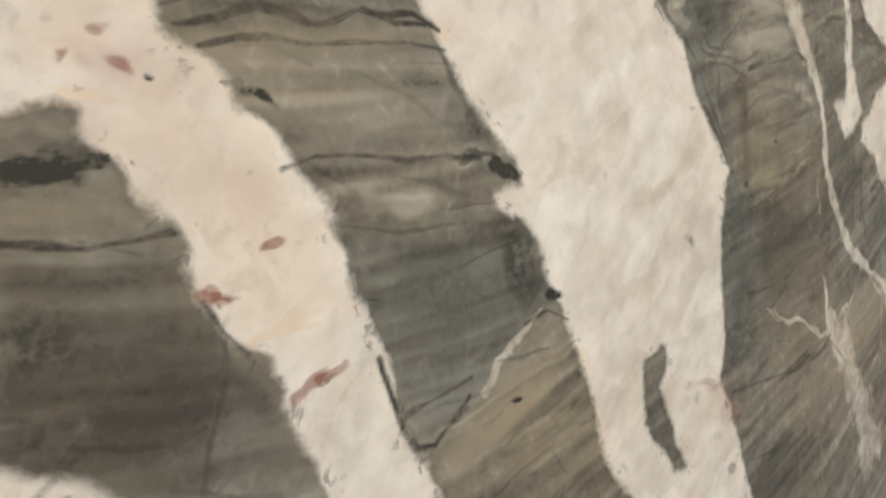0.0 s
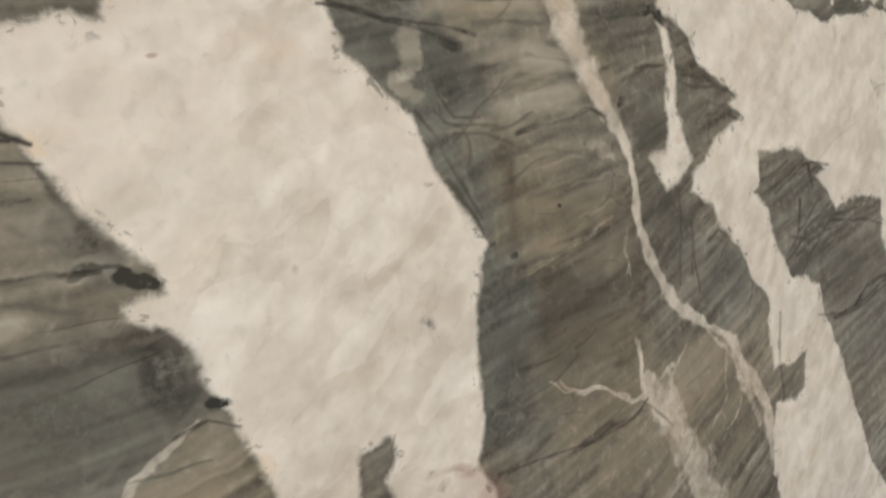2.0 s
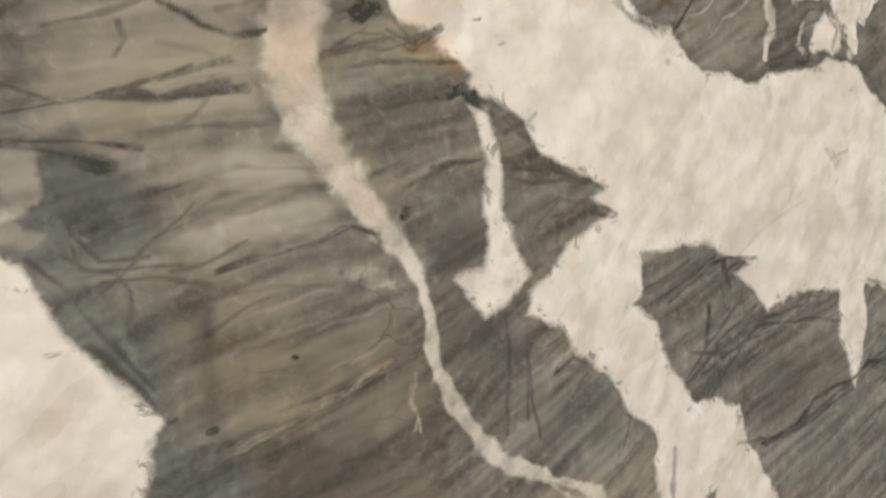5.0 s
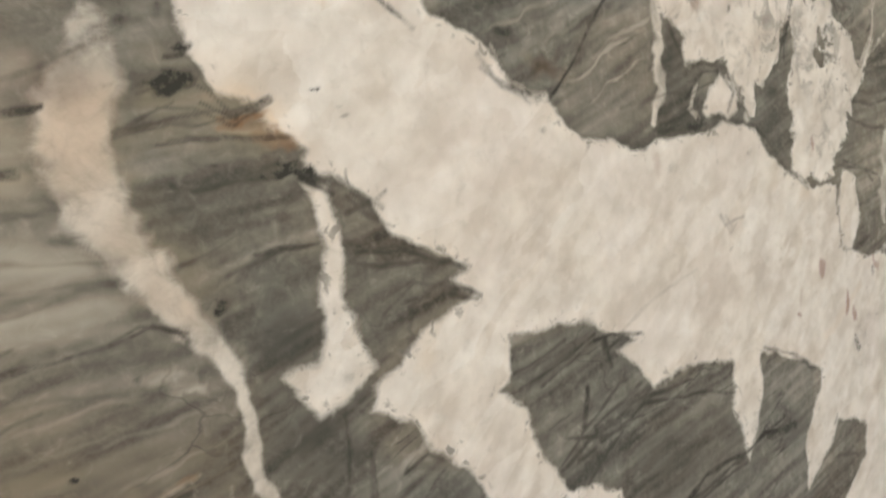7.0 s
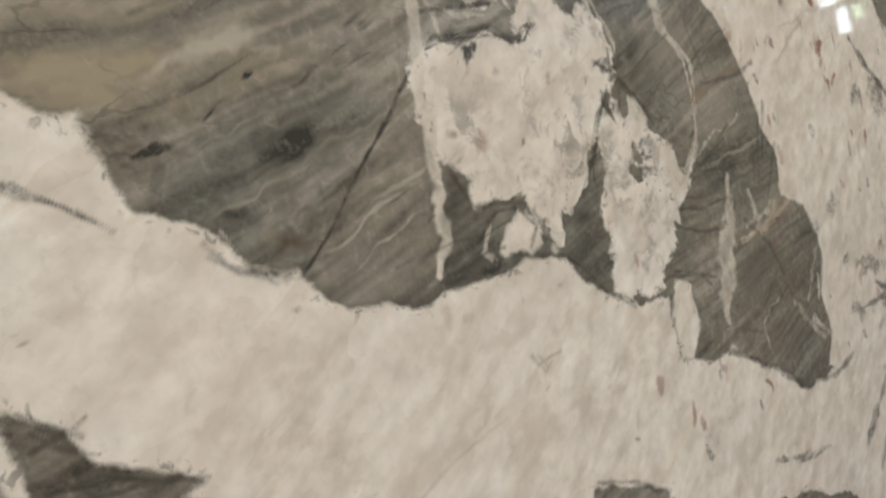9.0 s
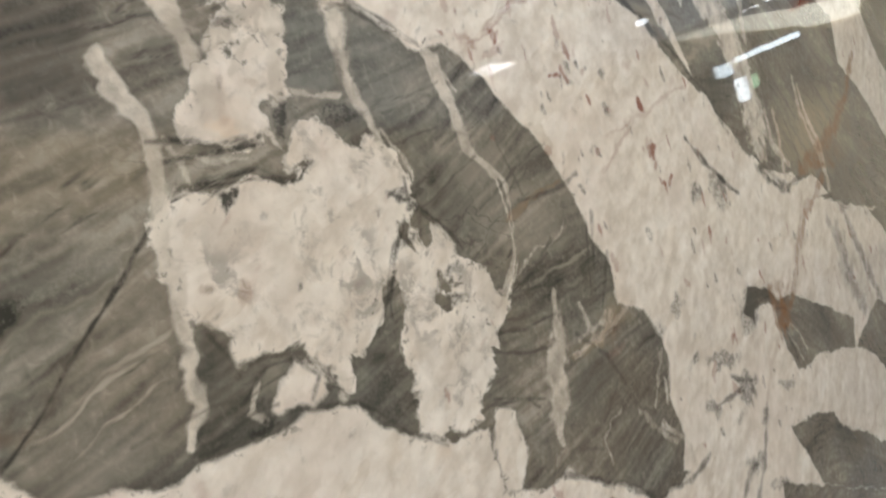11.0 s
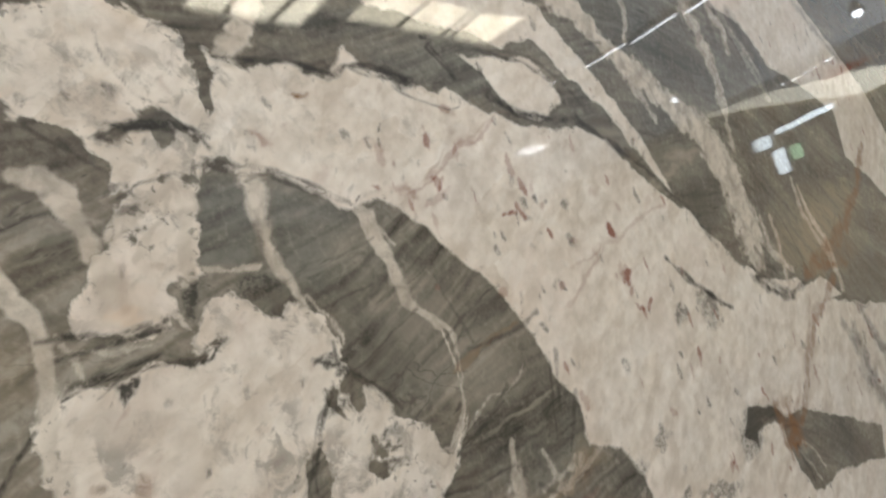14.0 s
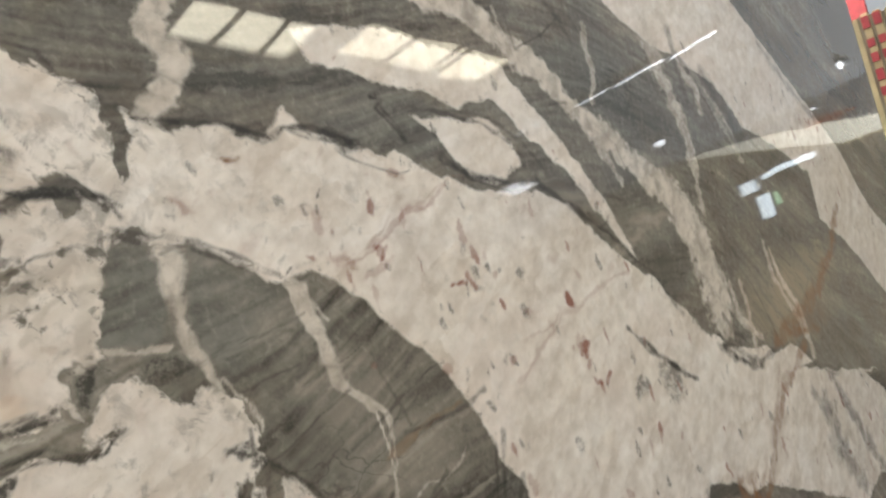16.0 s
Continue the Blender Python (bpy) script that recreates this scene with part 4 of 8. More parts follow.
stain("ochre", 0.640, 0.641, 34.1, 9.2, -180, 0.50)
stain("ochre", 0.522, 0.627, 46.4, 15.2, 179, 0.40)
stain("ochre", 0.498, 0.604, 23.4, 4.2, 176, 0.35)
stain("ochre", 0.601, 0.560, 17.2, 7.8, 172, 0.20)
stain("ochre", 0.578, 0.627, 22.1, 17.6, 69, 0.30)
stain("rust", 0.655, 0.633, 10.7, 2.3, -164, 0.90)
stain("rust", 0.669, 0.623, 9.7, 5.0, 146, 0.80)
stain("rust", 0.607, 0.474, 4.9, 2.7, 177, 0.50)
stain("dark", 0.592, 0.668, 16.1, 7.3, -157, 0.60)
stain("dark", 0.620, 0.647, 15.0, 3.0, -166, 0.50)
stain("dark", 0.623, 0.556, 3.1, 2.5, 164, 0.50)
stain("dark", 0.630, 0.552, 5.4, 5.0, 143, 0.30)
stain("dark", 0.688, 0.646, 2.8, 1.1, -180, 0.70)
stain("dark", 0.703, 0.631, 3.9, 0.8, 178, 0.40)
stain("dark", 0.700, 0.638, 2.8, 0.9, 162, 0.40)
stain("dark", 0.564, 0.599, 3.6, 2.0, 174, 0.50)
stain("dark", 1.037, 0.372, 39.9, 19.3, 167, 0.30)
stain("dark", 1.286, 0.386, 35.1, 25.1, 99, 0.30)
stain("dark", 1.126, 0.348, 43.6, 23.0, 152, 0.40)
stain("red", 0.575, 0.644, 21.8, 15.9, 144, 0.20)
stain("dark", 0.818, 0.672, 8.3, 4.3, -180, 0.42)
stain("dark", 0.778, 0.713, 6.1, 2.5, -169, 0.80)
stain("dark", 0.842, 0.651, 18.4, 5.1, -169, 0.35)
stain("dark", 0.689, 0.646, 2.2, 1.0, 175, 0.60)
stain("dark", 0.631, 0.551, 10.8, 8.8, 142, 0.35)
stain("dark", 0.847, 0.620, 2.9, 2.3, 176, 0.50)
stain("dark", 1.452, 0.252, 41.7, 24.9, 154, 0.30)
stain("dark", 1.508, 0.305, 51.2, 3.4, 167, 0.50)
stain("dark", 1.414, 0.332, 9.1, 3.7, 162, 0.50)
stain("ochre", 0.700, 0.694, 7.3, 6.0, -159, 0.60)
stain("ochre", 0.653, 0.631, 17.3, 8.1, 150, 0.80)
stain("ochre", 0.835, 0.658, 18.5, 4.8, 152, 0.30)
stain("dark", 0.738, 0.766, 43.1, 9.9, -168, 0.55)
stain("dark", 0.855, 0.710, 26.2, 8.2, -163, 0.50)
stain("dark", 0.778, 0.714, 5.2, 1.9, -173, 0.90)
stain("dark", 0.776, 0.735, 5.7, 2.0, 179, 0.50)
stain("dark", 0.842, 0.747, 3.5, 1.8, -177, 0.70)
stain("dark", 0.897, 0.726, 50.7, 13.3, -163, 0.25)
stain("dark", 1.749, 0.723, 17.0, 10.3, -171, 0.60)
stain("dark", 1.832, 0.706, 25.6, 17.2, 60, 0.50)
stain("dark", 1.714, 0.491, 34.7, 5.6, 164, 0.60)
stain("dark", 1.481, 0.315, 37.4, 3.9, 167, 0.60)
stain("dark", 1.410, 0.331, 11.1, 3.6, 160, 0.60)
stain("dark", 1.371, 0.340, 18.2, 11.5, 157, 0.20)
stain("dark", 0.885, 0.621, 24.9, 6.8, 169, 0.30)
stain("ochre", 0.746, 0.742, 17.7, 5.8, 180, 0.70)
stain("ochre", 0.732, 0.755, 19.1, 5.1, -179, 0.40)
stain("pale", 0.829, 0.765, 24.4, 6.4, -165, 0.50)
stain("pale", 0.796, 0.755, 9.4, 2.8, -165, 0.50)
stain("pale", 0.903, 0.756, 34.4, 3.3, -170, 0.30)
stain("red", 0.724, 0.707, 27.7, 26.0, 154, 0.12)
stain("red", 1.471, 0.565, 26.5, 5.4, -176, 0.30)
stain("dark", 1.178, 0.757, 7.3, 3.8, -178, 0.90)
stain("dark", 1.188, 0.743, 7.3, 2.5, 173, 1.00)
stain("dark", 1.019, 0.766, 11.2, 6.9, 45, 0.40)
stain("dark", 0.986, 0.660, 22.4, 11.5, 77, 0.45)
stain("dark", 1.121, 0.635, 19.7, 17.6, -176, 0.40)
stain("dark", 1.129, 0.827, 20.1, 12.9, -165, 0.40)
stain("dark", 1.077, 0.823, 11.3, 7.9, 60, 0.40)
stain("dark", 1.011, 0.616, 20.0, 7.7, 166, 0.40)
stain("dark", 1.238, 0.741, 50.4, 30.0, -176, 0.25)
stain("dark", 1.285, 0.588, 37.5, 26.4, 174, 0.20)
stain("dark", 1.465, 0.456, 92.7, 37.0, 165, 0.25)
stain("dark", 1.419, 0.555, 48.3, 35.6, 176, 0.20)
stain("dark", 1.919, 0.548, 61.2, 12.9, 172, 0.50)
stain("dark", 1.811, 0.441, 29.5, 11.3, 162, 0.70)
stain("dark", 1.731, 0.487, 27.3, 9.1, 170, 0.60)
stain("dark", 1.773, 0.329, 42.4, 12.4, 163, 0.60)
stain("dark", 1.848, 0.280, 47.0, 8.1, 162, 0.60)
stain("dark", 1.688, 0.431, 14.9, 8.8, 170, 0.60)
stain("dark", 1.643, 0.578, 12.3, 9.5, 47, 0.30)
stain("dark", 0.858, 0.825, 62.4, 8.8, -169, 0.40)
stain("rust", 1.020, 0.703, 8.6, 6.0, 107, 0.50)
stain("rust", 0.986, 0.714, 6.4, 2.6, -171, 0.60)
stain("rust", 1.027, 0.676, 7.9, 3.6, 76, 0.30)
stain("rust", 2.006, 0.498, 27.6, 17.9, 166, 0.80)
stain("rust", 1.471, 0.595, 32.0, 15.3, -172, 0.25)
stain("ochre", 1.031, 0.823, 21.3, 15.1, -160, 0.20)
stain("ochre", 1.486, 0.599, 40.1, 19.0, 174, 0.40)
stain("ochre", 2.310, 0.780, 117.0, 60.3, -168, 0.40)
stain("red", 1.451, 0.868, 14.8, 3.0, -175, 0.50)
stain("red", 1.634, 0.842, 12.6, 9.9, 86, 0.80)
stain("red", 1.642, 0.784, 14.3, 10.0, 83, 0.50)
stain("dark", 1.747, 0.724, 15.6, 8.2, -175, 0.40)
stain("dark", 1.809, 0.739, 19.6, 7.4, 162, 0.45)
stain("dark", 1.846, 0.710, 19.1, 10.0, 49, 0.42)
stain("dark", 1.742, 0.486, 29.2, 7.6, 154, 0.80)
stain("dark", 1.796, 0.428, 33.2, 13.5, 167, 0.80)
stain("dark", 1.773, 0.456, 31.8, 3.7, 164, 0.70)
stain("dark", 1.626, 0.590, 20.7, 6.2, 29, 0.60)
stain("dark", 1.664, 0.442, 16.4, 4.5, 177, 0.70)
stain("dark", 1.751, 0.403, 20.4, 8.8, 10, 0.60)
stain("dark", 1.842, 0.382, 20.4, 11.1, 49, 0.70)
stain("dark", 1.634, 0.508, 16.8, 6.2, 23, 0.50)
stain("dark", 1.954, 0.403, 36.0, 4.2, 164, 0.80)
stain("dark", 1.852, 0.535, 36.9, 23.1, -177, 0.50)
stain("dark", 2.156, 0.439, 160.3, 41.0, 165, 0.35)
stain("dark", 2.174, 0.256, 160.7, 20.6, 156, 0.35)
stain("dark", 2.011, 0.445, 52.6, 24.2, 160, 0.40)
stain("dark", 1.559, 0.565, 31.1, 13.1, 175, 0.50)
stain("dark", 1.452, 0.548, 63.5, 34.5, 167, 0.25)
stain("dark", 1.400, 0.529, 57.9, 32.5, 165, 0.25)
stain("dark", 1.013, 0.766, 9.3, 7.2, 53, 0.50)
stain("dark", 1.072, 0.820, 12.5, 9.3, 64, 0.45)
stain("dark", 1.135, 0.824, 26.2, 13.1, -178, 0.40)
stain("dark", 1.254, 0.743, 47.1, 35.1, 158, 0.30)
stain("dark", 1.717, 0.963, 96.1, 41.9, 171, 0.20)
stain("dark", 1.872, 0.854, 57.6, 29.8, 154, 0.30)
stain("dark", 2.657, 0.644, 277.2, 51.0, 176, 0.25)
stain("dark", 2.362, 0.514, 57.4, 26.8, 134, 0.40)
stain("dark", 0.984, 0.862, 27.2, 14.2, -175, 0.25)
stain("dark", 0.980, 0.898, 21.1, 4.1, -165, 0.40)
stain("dark", 1.046, 0.894, 13.7, 7.0, 38, 0.30)
stain("dark", 1.188, 0.724, 15.0, 5.5, -175, 0.50)
stain("rust", 1.991, 0.500, 36.7, 23.5, 89, 1.30)
stain("rust", 2.333, 0.730, 95.9, 24.1, 179, 0.44)
stain("rust", 1.025, 0.821, 10.7, 5.3, 76, 0.35)
stain("rust", 1.466, 0.581, 37.5, 8.2, -169, 0.30)
stain("rust", 1.355, 0.736, 51.0, 2.2, -168, 0.60)
stain("rust", 2.145, 0.631, 88.8, 10.8, 44, 0.60)
stain("rust", 2.025, 0.534, 64.8, 10.2, 46, 0.50)
stain("rust", 1.903, 0.438, 69.7, 8.7, 39, 0.45)
stain("ochre", 2.429, 0.829, 202.6, 86.5, -169, 0.25)
stain("ochre", 1.480, 0.615, 40.8, 13.7, 48, 0.35)
stain("ochre", 2.725, 1.043, 395.3, 54.0, -174, 0.20)
stain("ochre", 1.412, 0.583, 35.0, 6.2, -171, 0.40)
stain("red", 1.633, 0.841, 10.6, 7.2, 109, 1.20)
stain("red", 1.645, 0.782, 11.9, 8.4, 67, 0.90)
stain("red", 1.469, 0.918, 14.8, 5.5, 93, 0.70)
stain("red", 1.452, 0.866, 12.2, 2.5, 179, 0.80)
stain("red", 1.346, 0.888, 21.6, 4.4, -154, 0.50)
stain("red", 1.301, 0.898, 18.4, 3.4, 176, 0.30)
stain("red", 1.377, 0.930, 46.8, 2.3, -153, 0.50)
stain("red", 1.459, 0.974, 33.6, 2.4, -157, 0.40)
stain("red", 1.302, 0.925, 4.6, 3.3, 96, 0.70)
stain("red", 1.319, 0.804, 3.7, 2.8, 41, 0.50)
stain("red", 1.502, 0.877, 5.6, 3.7, 41, 0.70)
stain("red", 1.543, 0.834, 15.7, 5.8, 173, 0.45)
stain("red", 1.619, 0.890, 12.4, 7.7, -154, 0.35)
stain("red", 1.510, 0.782, 6.0, 3.7, -170, 0.60)
stain("red", 1.386, 0.981, 11.7, 4.6, 179, 0.60)
stain("red", 1.351, 0.980, 5.6, 3.2, -157, 0.40)
stain("red", 1.494, 0.900, 8.9, 4.9, 57, 0.40)
stain("red", 1.738, 0.874, 14.6, 8.5, -159, 0.30)
stain("red", 1.578, 0.813, 50.9, 2.1, -164, 0.40)
stain("red", 1.658, 0.836, 59.8, 2.2, -169, 0.30)
stain("red", 1.271, 0.941, 10.9, 6.8, -156, 0.30)
stain("red", 1.187, 0.950, 7.6, 4.5, -159, 0.30)
stain("red", 1.410, 0.786, 7.8, 4.6, -174, 0.50)
stain("dark", 1.467, 0.906, 8.7, 4.0, 91, 0.60)
stain("dark", 1.272, 0.944, 9.0, 5.7, 180, 0.30)
stain("dark", 1.336, 0.888, 3.4, 2.6, -148, 0.60)
stain("dark", 1.399, 0.887, 3.7, 2.7, -153, 0.50)
stain("dark", 1.303, 0.923, 4.2, 2.7, 61, 0.60)
stain("dark", 1.415, 0.727, 4.6, 3.8, -159, 0.50)
stain("dark", 1.512, 0.881, 5.5, 3.0, 171, 0.60)
stain("dark", 1.545, 0.828, 11.9, 3.7, 166, 0.40)
stain("dark", 1.477, 0.828, 5.9, 3.1, -178, 0.30)
stain("dark", 1.501, 0.694, 6.5, 4.8, 51, 0.40)
stain("dark", 1.662, 0.539, 8.2, 6.3, -173, 0.40)
stain("dark", 1.644, 0.585, 12.7, 5.3, 169, 0.40)
stain("dark", 1.744, 0.634, 11.4, 7.8, 41, 0.25)
stain("rust", 1.208, 0.986, 11.5, 4.8, -161, 0.90)
stain("rust", 1.387, 0.977, 12.0, 3.6, -175, 0.50)
stain("rust", 1.384, 0.954, 7.6, 5.3, -147, 0.40)
stain("dark", 1.239, 1.057, 24.7, 6.4, -166, 0.90)
stain("dark", 1.200, 1.047, 14.1, 4.2, -163, 0.80)
stain("dark", 1.231, 1.043, 9.3, 5.8, -160, 0.50)
stain("dark", 1.118, 1.015, 20.2, 6.3, 177, 0.60)
stain("dark", 1.104, 1.031, 32.7, 5.1, -172, 0.40)
stain("dark", 1.059, 0.994, 16.6, 10.5, 149, 0.35)
stain("dark", 1.057, 0.949, 38.3, 5.4, -178, 0.50)
stain("dark", 1.325, 1.007, 18.9, 5.8, 174, 0.45)
stain("dark", 1.424, 1.024, 26.3, 17.0, 23, 0.30)
stain("dark", 1.272, 0.944, 6.2, 4.8, -157, 0.35)
stain("dark", 1.251, 0.943, 7.1, 2.8, 77, 0.30)
stain("dark", 1.185, 0.951, 7.2, 3.5, -159, 0.40)
stain("dark", 2.458, 0.641, 44.2, 8.4, 178, 0.60)
stain("dark", 1.892, 0.872, 53.5, 32.1, 156, 0.40)
stain("dark", 1.844, 1.191, 97.7, 43.8, -153, 0.20)
stain("dark", 2.649, 1.335, 170.6, 73.7, -168, 0.35)
stain("dark", 3.054, 1.455, 299.9, 86.5, -161, 0.30)
stain("dark", 1.936, 1.107, 80.2, 40.9, -158, 0.30)
stain("dark", 1.667, 0.980, 43.7, 9.8, 171, 0.40)
stain("dark", 2.395, 0.566, 76.8, 38.3, 149, 0.35)
stain("dark", 2.471, 0.457, 68.9, 46.3, 150, 0.35)
stain("dark", 2.640, 0.723, 186.8, 47.0, 178, 0.30)
stain("dark", 1.078, 1.075, 41.6, 11.8, -156, 0.25)
stain("rust", 1.210, 0.984, 10.1, 4.0, -154, 0.90)
stain("rust", 1.173, 0.953, 3.0, 2.5, -143, 0.30)
stain("rust", 2.390, 0.756, 129.4, 31.6, -177, 0.44)
stain("rust", 2.339, 0.729, 84.8, 10.1, 178, 0.80)
stain("rust", 2.124, 0.596, 63.2, 12.6, 44, 0.70)
stain("rust", 2.203, 0.657, 40.2, 13.3, 32, 0.50)
stain("rust", 1.315, 0.897, 12.6, 3.5, 153, 0.50)
stain("rust", 1.346, 0.918, 34.7, 2.1, -149, 0.50)
stain("rust", 1.423, 0.958, 33.2, 2.3, -152, 0.40)
stain("rust", 1.991, 0.548, 26.3, 10.9, 171, 0.60)
stain("rust", 1.389, 0.974, 10.3, 3.6, 178, 0.40)
stain("rust", 1.577, 0.949, 13.2, 7.7, -167, 0.30)
stain("ochre", 1.208, 1.068, 30.5, 5.2, -180, 0.40)
stain("ochre", 1.066, 1.036, 27.3, 13.2, 167, 0.35)
stain("ochre", 1.309, 1.051, 55.1, 7.3, -166, 0.20)
stain("pale", 1.333, 1.043, 65.4, 13.3, -165, 0.25)
stain("pale", 1.874, 0.938, 85.0, 8.0, -170, 0.30)
stain("red", 0.645, 0.701, 3.4, 2.6, 63, 1.00)
crack(0.35, [(0.806, 0.793, 2.7), (0.839, 0.800, 2.6), (0.870, 0.812, 2.7), (0.905, 0.820, 1.9), (0.945, 0.833, 2.0)])
stain("pale", 0.823, 0.760, 18.7, 4.6, -167, 0.60)
stain("pale", 0.790, 0.751, 16.7, 2.7, -167, 0.40)
stain("pale", 0.855, 0.763, 10.2, 2.4, -171, 0.50)
stain("ochre", 0.769, 0.754, 23.3, 4.2, -166, 0.60)
stain("ochre", 0.796, 0.758, 17.1, 2.2, -167, 0.40)
stain("dark", 0.778, 0.714, 4.2, 2.2, -174, 0.80)
stain("dark", 0.818, 0.733, 3.6, 1.5, -173, 0.70)
stain("dark", 0.842, 0.747, 3.2, 1.5, 180, 0.60)
stain("dark", 0.886, 0.706, 52.6, 9.9, -160, 0.30)
stain("dark", 0.859, 0.712, 31.3, 6.2, -159, 0.35)
crack(0.4, [(0.966, 0.610, 2.3), (0.997, 0.611, 2.0), (1.025, 0.613, 2.1)])
crack(0.5, [(1.704, 0.219, 12.2), (1.779, 0.298, 15.2), (1.818, 0.336, 13.6), (1.853, 0.394, 9.4)])
crack(0.5, [(1.751, 0.465, 7.0), (1.809, 0.437, 12.3), (1.825, 0.417, 10.6)])
stain("dark", 1.689, 0.436, 14.4, 3.9, 175, 0.60)
stain("dark", 1.779, 0.480, 17.1, 7.8, 172, 0.60)
stain("dark", 1.846, 0.723, 14.9, 8.9, 164, 0.35)
stain("dark", 1.755, 0.722, 10.4, 6.7, -168, 0.35)
stain("dark", 1.876, 0.550, 33.3, 8.4, 173, 0.40)
stain("dark", 1.486, 0.310, 25.4, 4.0, 167, 0.70)
stain("dark", 1.415, 0.330, 9.3, 2.4, 159, 0.60)
stain("dark", 1.443, 0.363, 8.2, 6.1, 160, 0.20)
stain("dark", 0.291, 0.523, 6.1, 4.5, -169, 0.50)
stain("dark", 0.280, 0.531, 6.3, 3.2, -152, 0.40)
stain("dark", 0.265, 0.536, 7.5, 1.7, 179, 0.50)
stain("dark", 0.283, 0.509, 3.8, 1.1, 176, 0.60)
stain("dark", 0.226, 0.462, 3.1, 0.8, -173, 0.50)
stain("dark", 0.297, 0.399, 1.9, 1.4, 154, 0.60)
stain("dark", 0.169, 0.463, 16.0, 1.1, 75, 0.25)
stain("dark", 0.544, 0.392, 33.3, 17.5, 167, 0.30)
stain("pale", 0.247, 0.498, 21.6, 2.1, 174, 0.40)
stain("pale", 0.275, 0.429, 15.2, 2.0, -162, 0.30)
crack(0.55, [(0.163, 0.564, 0.8), (0.177, 0.568, 0.8), (0.185, 0.573, 0.8)])
crack(0.4, [(0.217, 0.490, 0.8), (0.244, 0.484, 1.1), (0.278, 0.482, 0.9)])
crack(0.5, [(0.206, 0.515, 0.8), (0.216, 0.507, 0.8), (0.220, 0.505, 0.6)])
crack(0.5, [(0.701, 0.583, 1.1), (0.721, 0.588, 1.5), (0.728, 0.592, 1.2)])
crack(0.55, [(0.657, 0.567, 1.0), (0.671, 0.570, 1.6), (0.682, 0.571, 1.6)])
crack(0.5, [(0.719, 0.528, 1.3), (0.741, 0.541, 1.9), (0.766, 0.532, 1.8)])
crack(0.5, [(0.647, 0.636, 0.9), (0.659, 0.639, 1.9), (0.667, 0.641, 1.2)])
crack(0.5, [(0.596, 0.629, 1.1), (0.617, 0.630, 1.1)])
stain("dark", 0.617, 0.679, 5.2, 3.5, -173, 0.35)
stain("dark", 0.628, 0.663, 3.7, 2.0, -159, 0.70)
stain("dark", 0.624, 0.649, 13.4, 3.1, -162, 0.40)
stain("dark", 0.631, 0.553, 4.0, 3.6, 118, 0.35)
stain("dark", 1.114, 0.355, 35.5, 11.2, 169, 0.35)
stain("dark", 0.843, 0.654, 13.5, 3.9, -175, 0.40)
stain("dark", 0.681, 0.600, 5.5, 2.1, 153, 0.60)
stain("rust", 0.660, 0.635, 5.6, 2.2, -155, 0.70)
stain("rust", 0.667, 0.629, 4.0, 2.3, 146, 0.50)
pocket([(1.035, 0.899), (1.070, 0.912), (1.054, 0.890), (1.035, 0.875), (1.029, 0.883)])
crack(0.5, [(0.977, 0.772, 2.1), (1.006, 0.781, 2.5), (1.045, 0.785, 2.3), (1.064, 0.776, 2.7), (1.092, 0.787, 2.9)])
crack(0.4, [(0.996, 0.805, 2.2), (1.017, 0.803, 2.2), (1.041, 0.809, 2.3)])
stain("red", 0.163, 0.541, 24.8, 10.5, 139, 0.16)
stain("red", 0.185, 0.507, 16.1, 15.3, 54, 0.16)
stain("red", 0.140, 0.552, 16.7, 7.9, 162, 0.20)
stain("red", 0.196, 0.418, 13.8, 10.9, 144, 0.12)
block("cool", 0.5, [(0.413, 0.613), (0.480, 0.594), (0.512, 0.575), (0.515, 0.543), (0.529, 0.532), (0.523, 0.472), (0.533, 0.457), (0.530, 0.390), (0.545, 0.371), (0.539, 0.338), (0.474, 0.363), (0.494, 0.484), (0.468, 0.522), (0.456, 0.555), (0.445, 0.564), (0.417, 0.584)])
block("cool", 0.75, [(0.215, 0.490), (0.282, 0.480), (0.322, 0.460), (0.329, 0.440), (0.310, 0.435), (0.276, 0.411), (0.244, 0.399), (0.236, 0.399), (0.225, 0.438)])
block("ochre", 0.5, [(0.246, 0.393), (0.276, 0.411), (0.310, 0.429), (0.334, 0.427), (0.342, 0.401), (0.368, 0.326), (0.371, 0.304), (0.245, 0.360)])
block("ochre", 0.35, [(0.166, 0.556), (0.204, 0.556), (0.275, 0.550), (0.278, 0.532), (0.210, 0.533), (0.186, 0.540)])
block("pale", 0.25, [(0.186, 0.540), (0.273, 0.539), (0.293, 0.524), (0.298, 0.511), (0.207, 0.516), (0.198, 0.526)])
block("dark", 0.3, [(0.098, 0.503), (0.156, 0.497), (0.160, 0.478), (0.168, 0.464), (0.185, 0.438), (0.193, 0.409), (0.120, 0.433), (0.088, 0.450)])
block("ochre", 0.35, [(0.099, 0.515), (0.143, 0.510), (0.156, 0.498), (0.098, 0.504)])
block("cool", 0.45, [(0.273, 0.537), (0.289, 0.538), (0.308, 0.509), (0.308, 0.500), (0.293, 0.499), (0.280, 0.519)])
block("ochre", 0.22, [(0.477, 0.658), (0.568, 0.660), (0.554, 0.616), (0.566, 0.599), (0.529, 0.603), (0.478, 0.601), (0.468, 0.602)])
block("pale", 0.22, [(0.520, 0.598), (0.582, 0.585), (0.616, 0.539), (0.635, 0.516), (0.631, 0.488), (0.526, 0.509), (0.524, 0.542), (0.516, 0.562)])
block("ochre", 0.25, [(0.520, 0.505), (0.628, 0.489), (0.640, 0.432), (0.517, 0.454)])
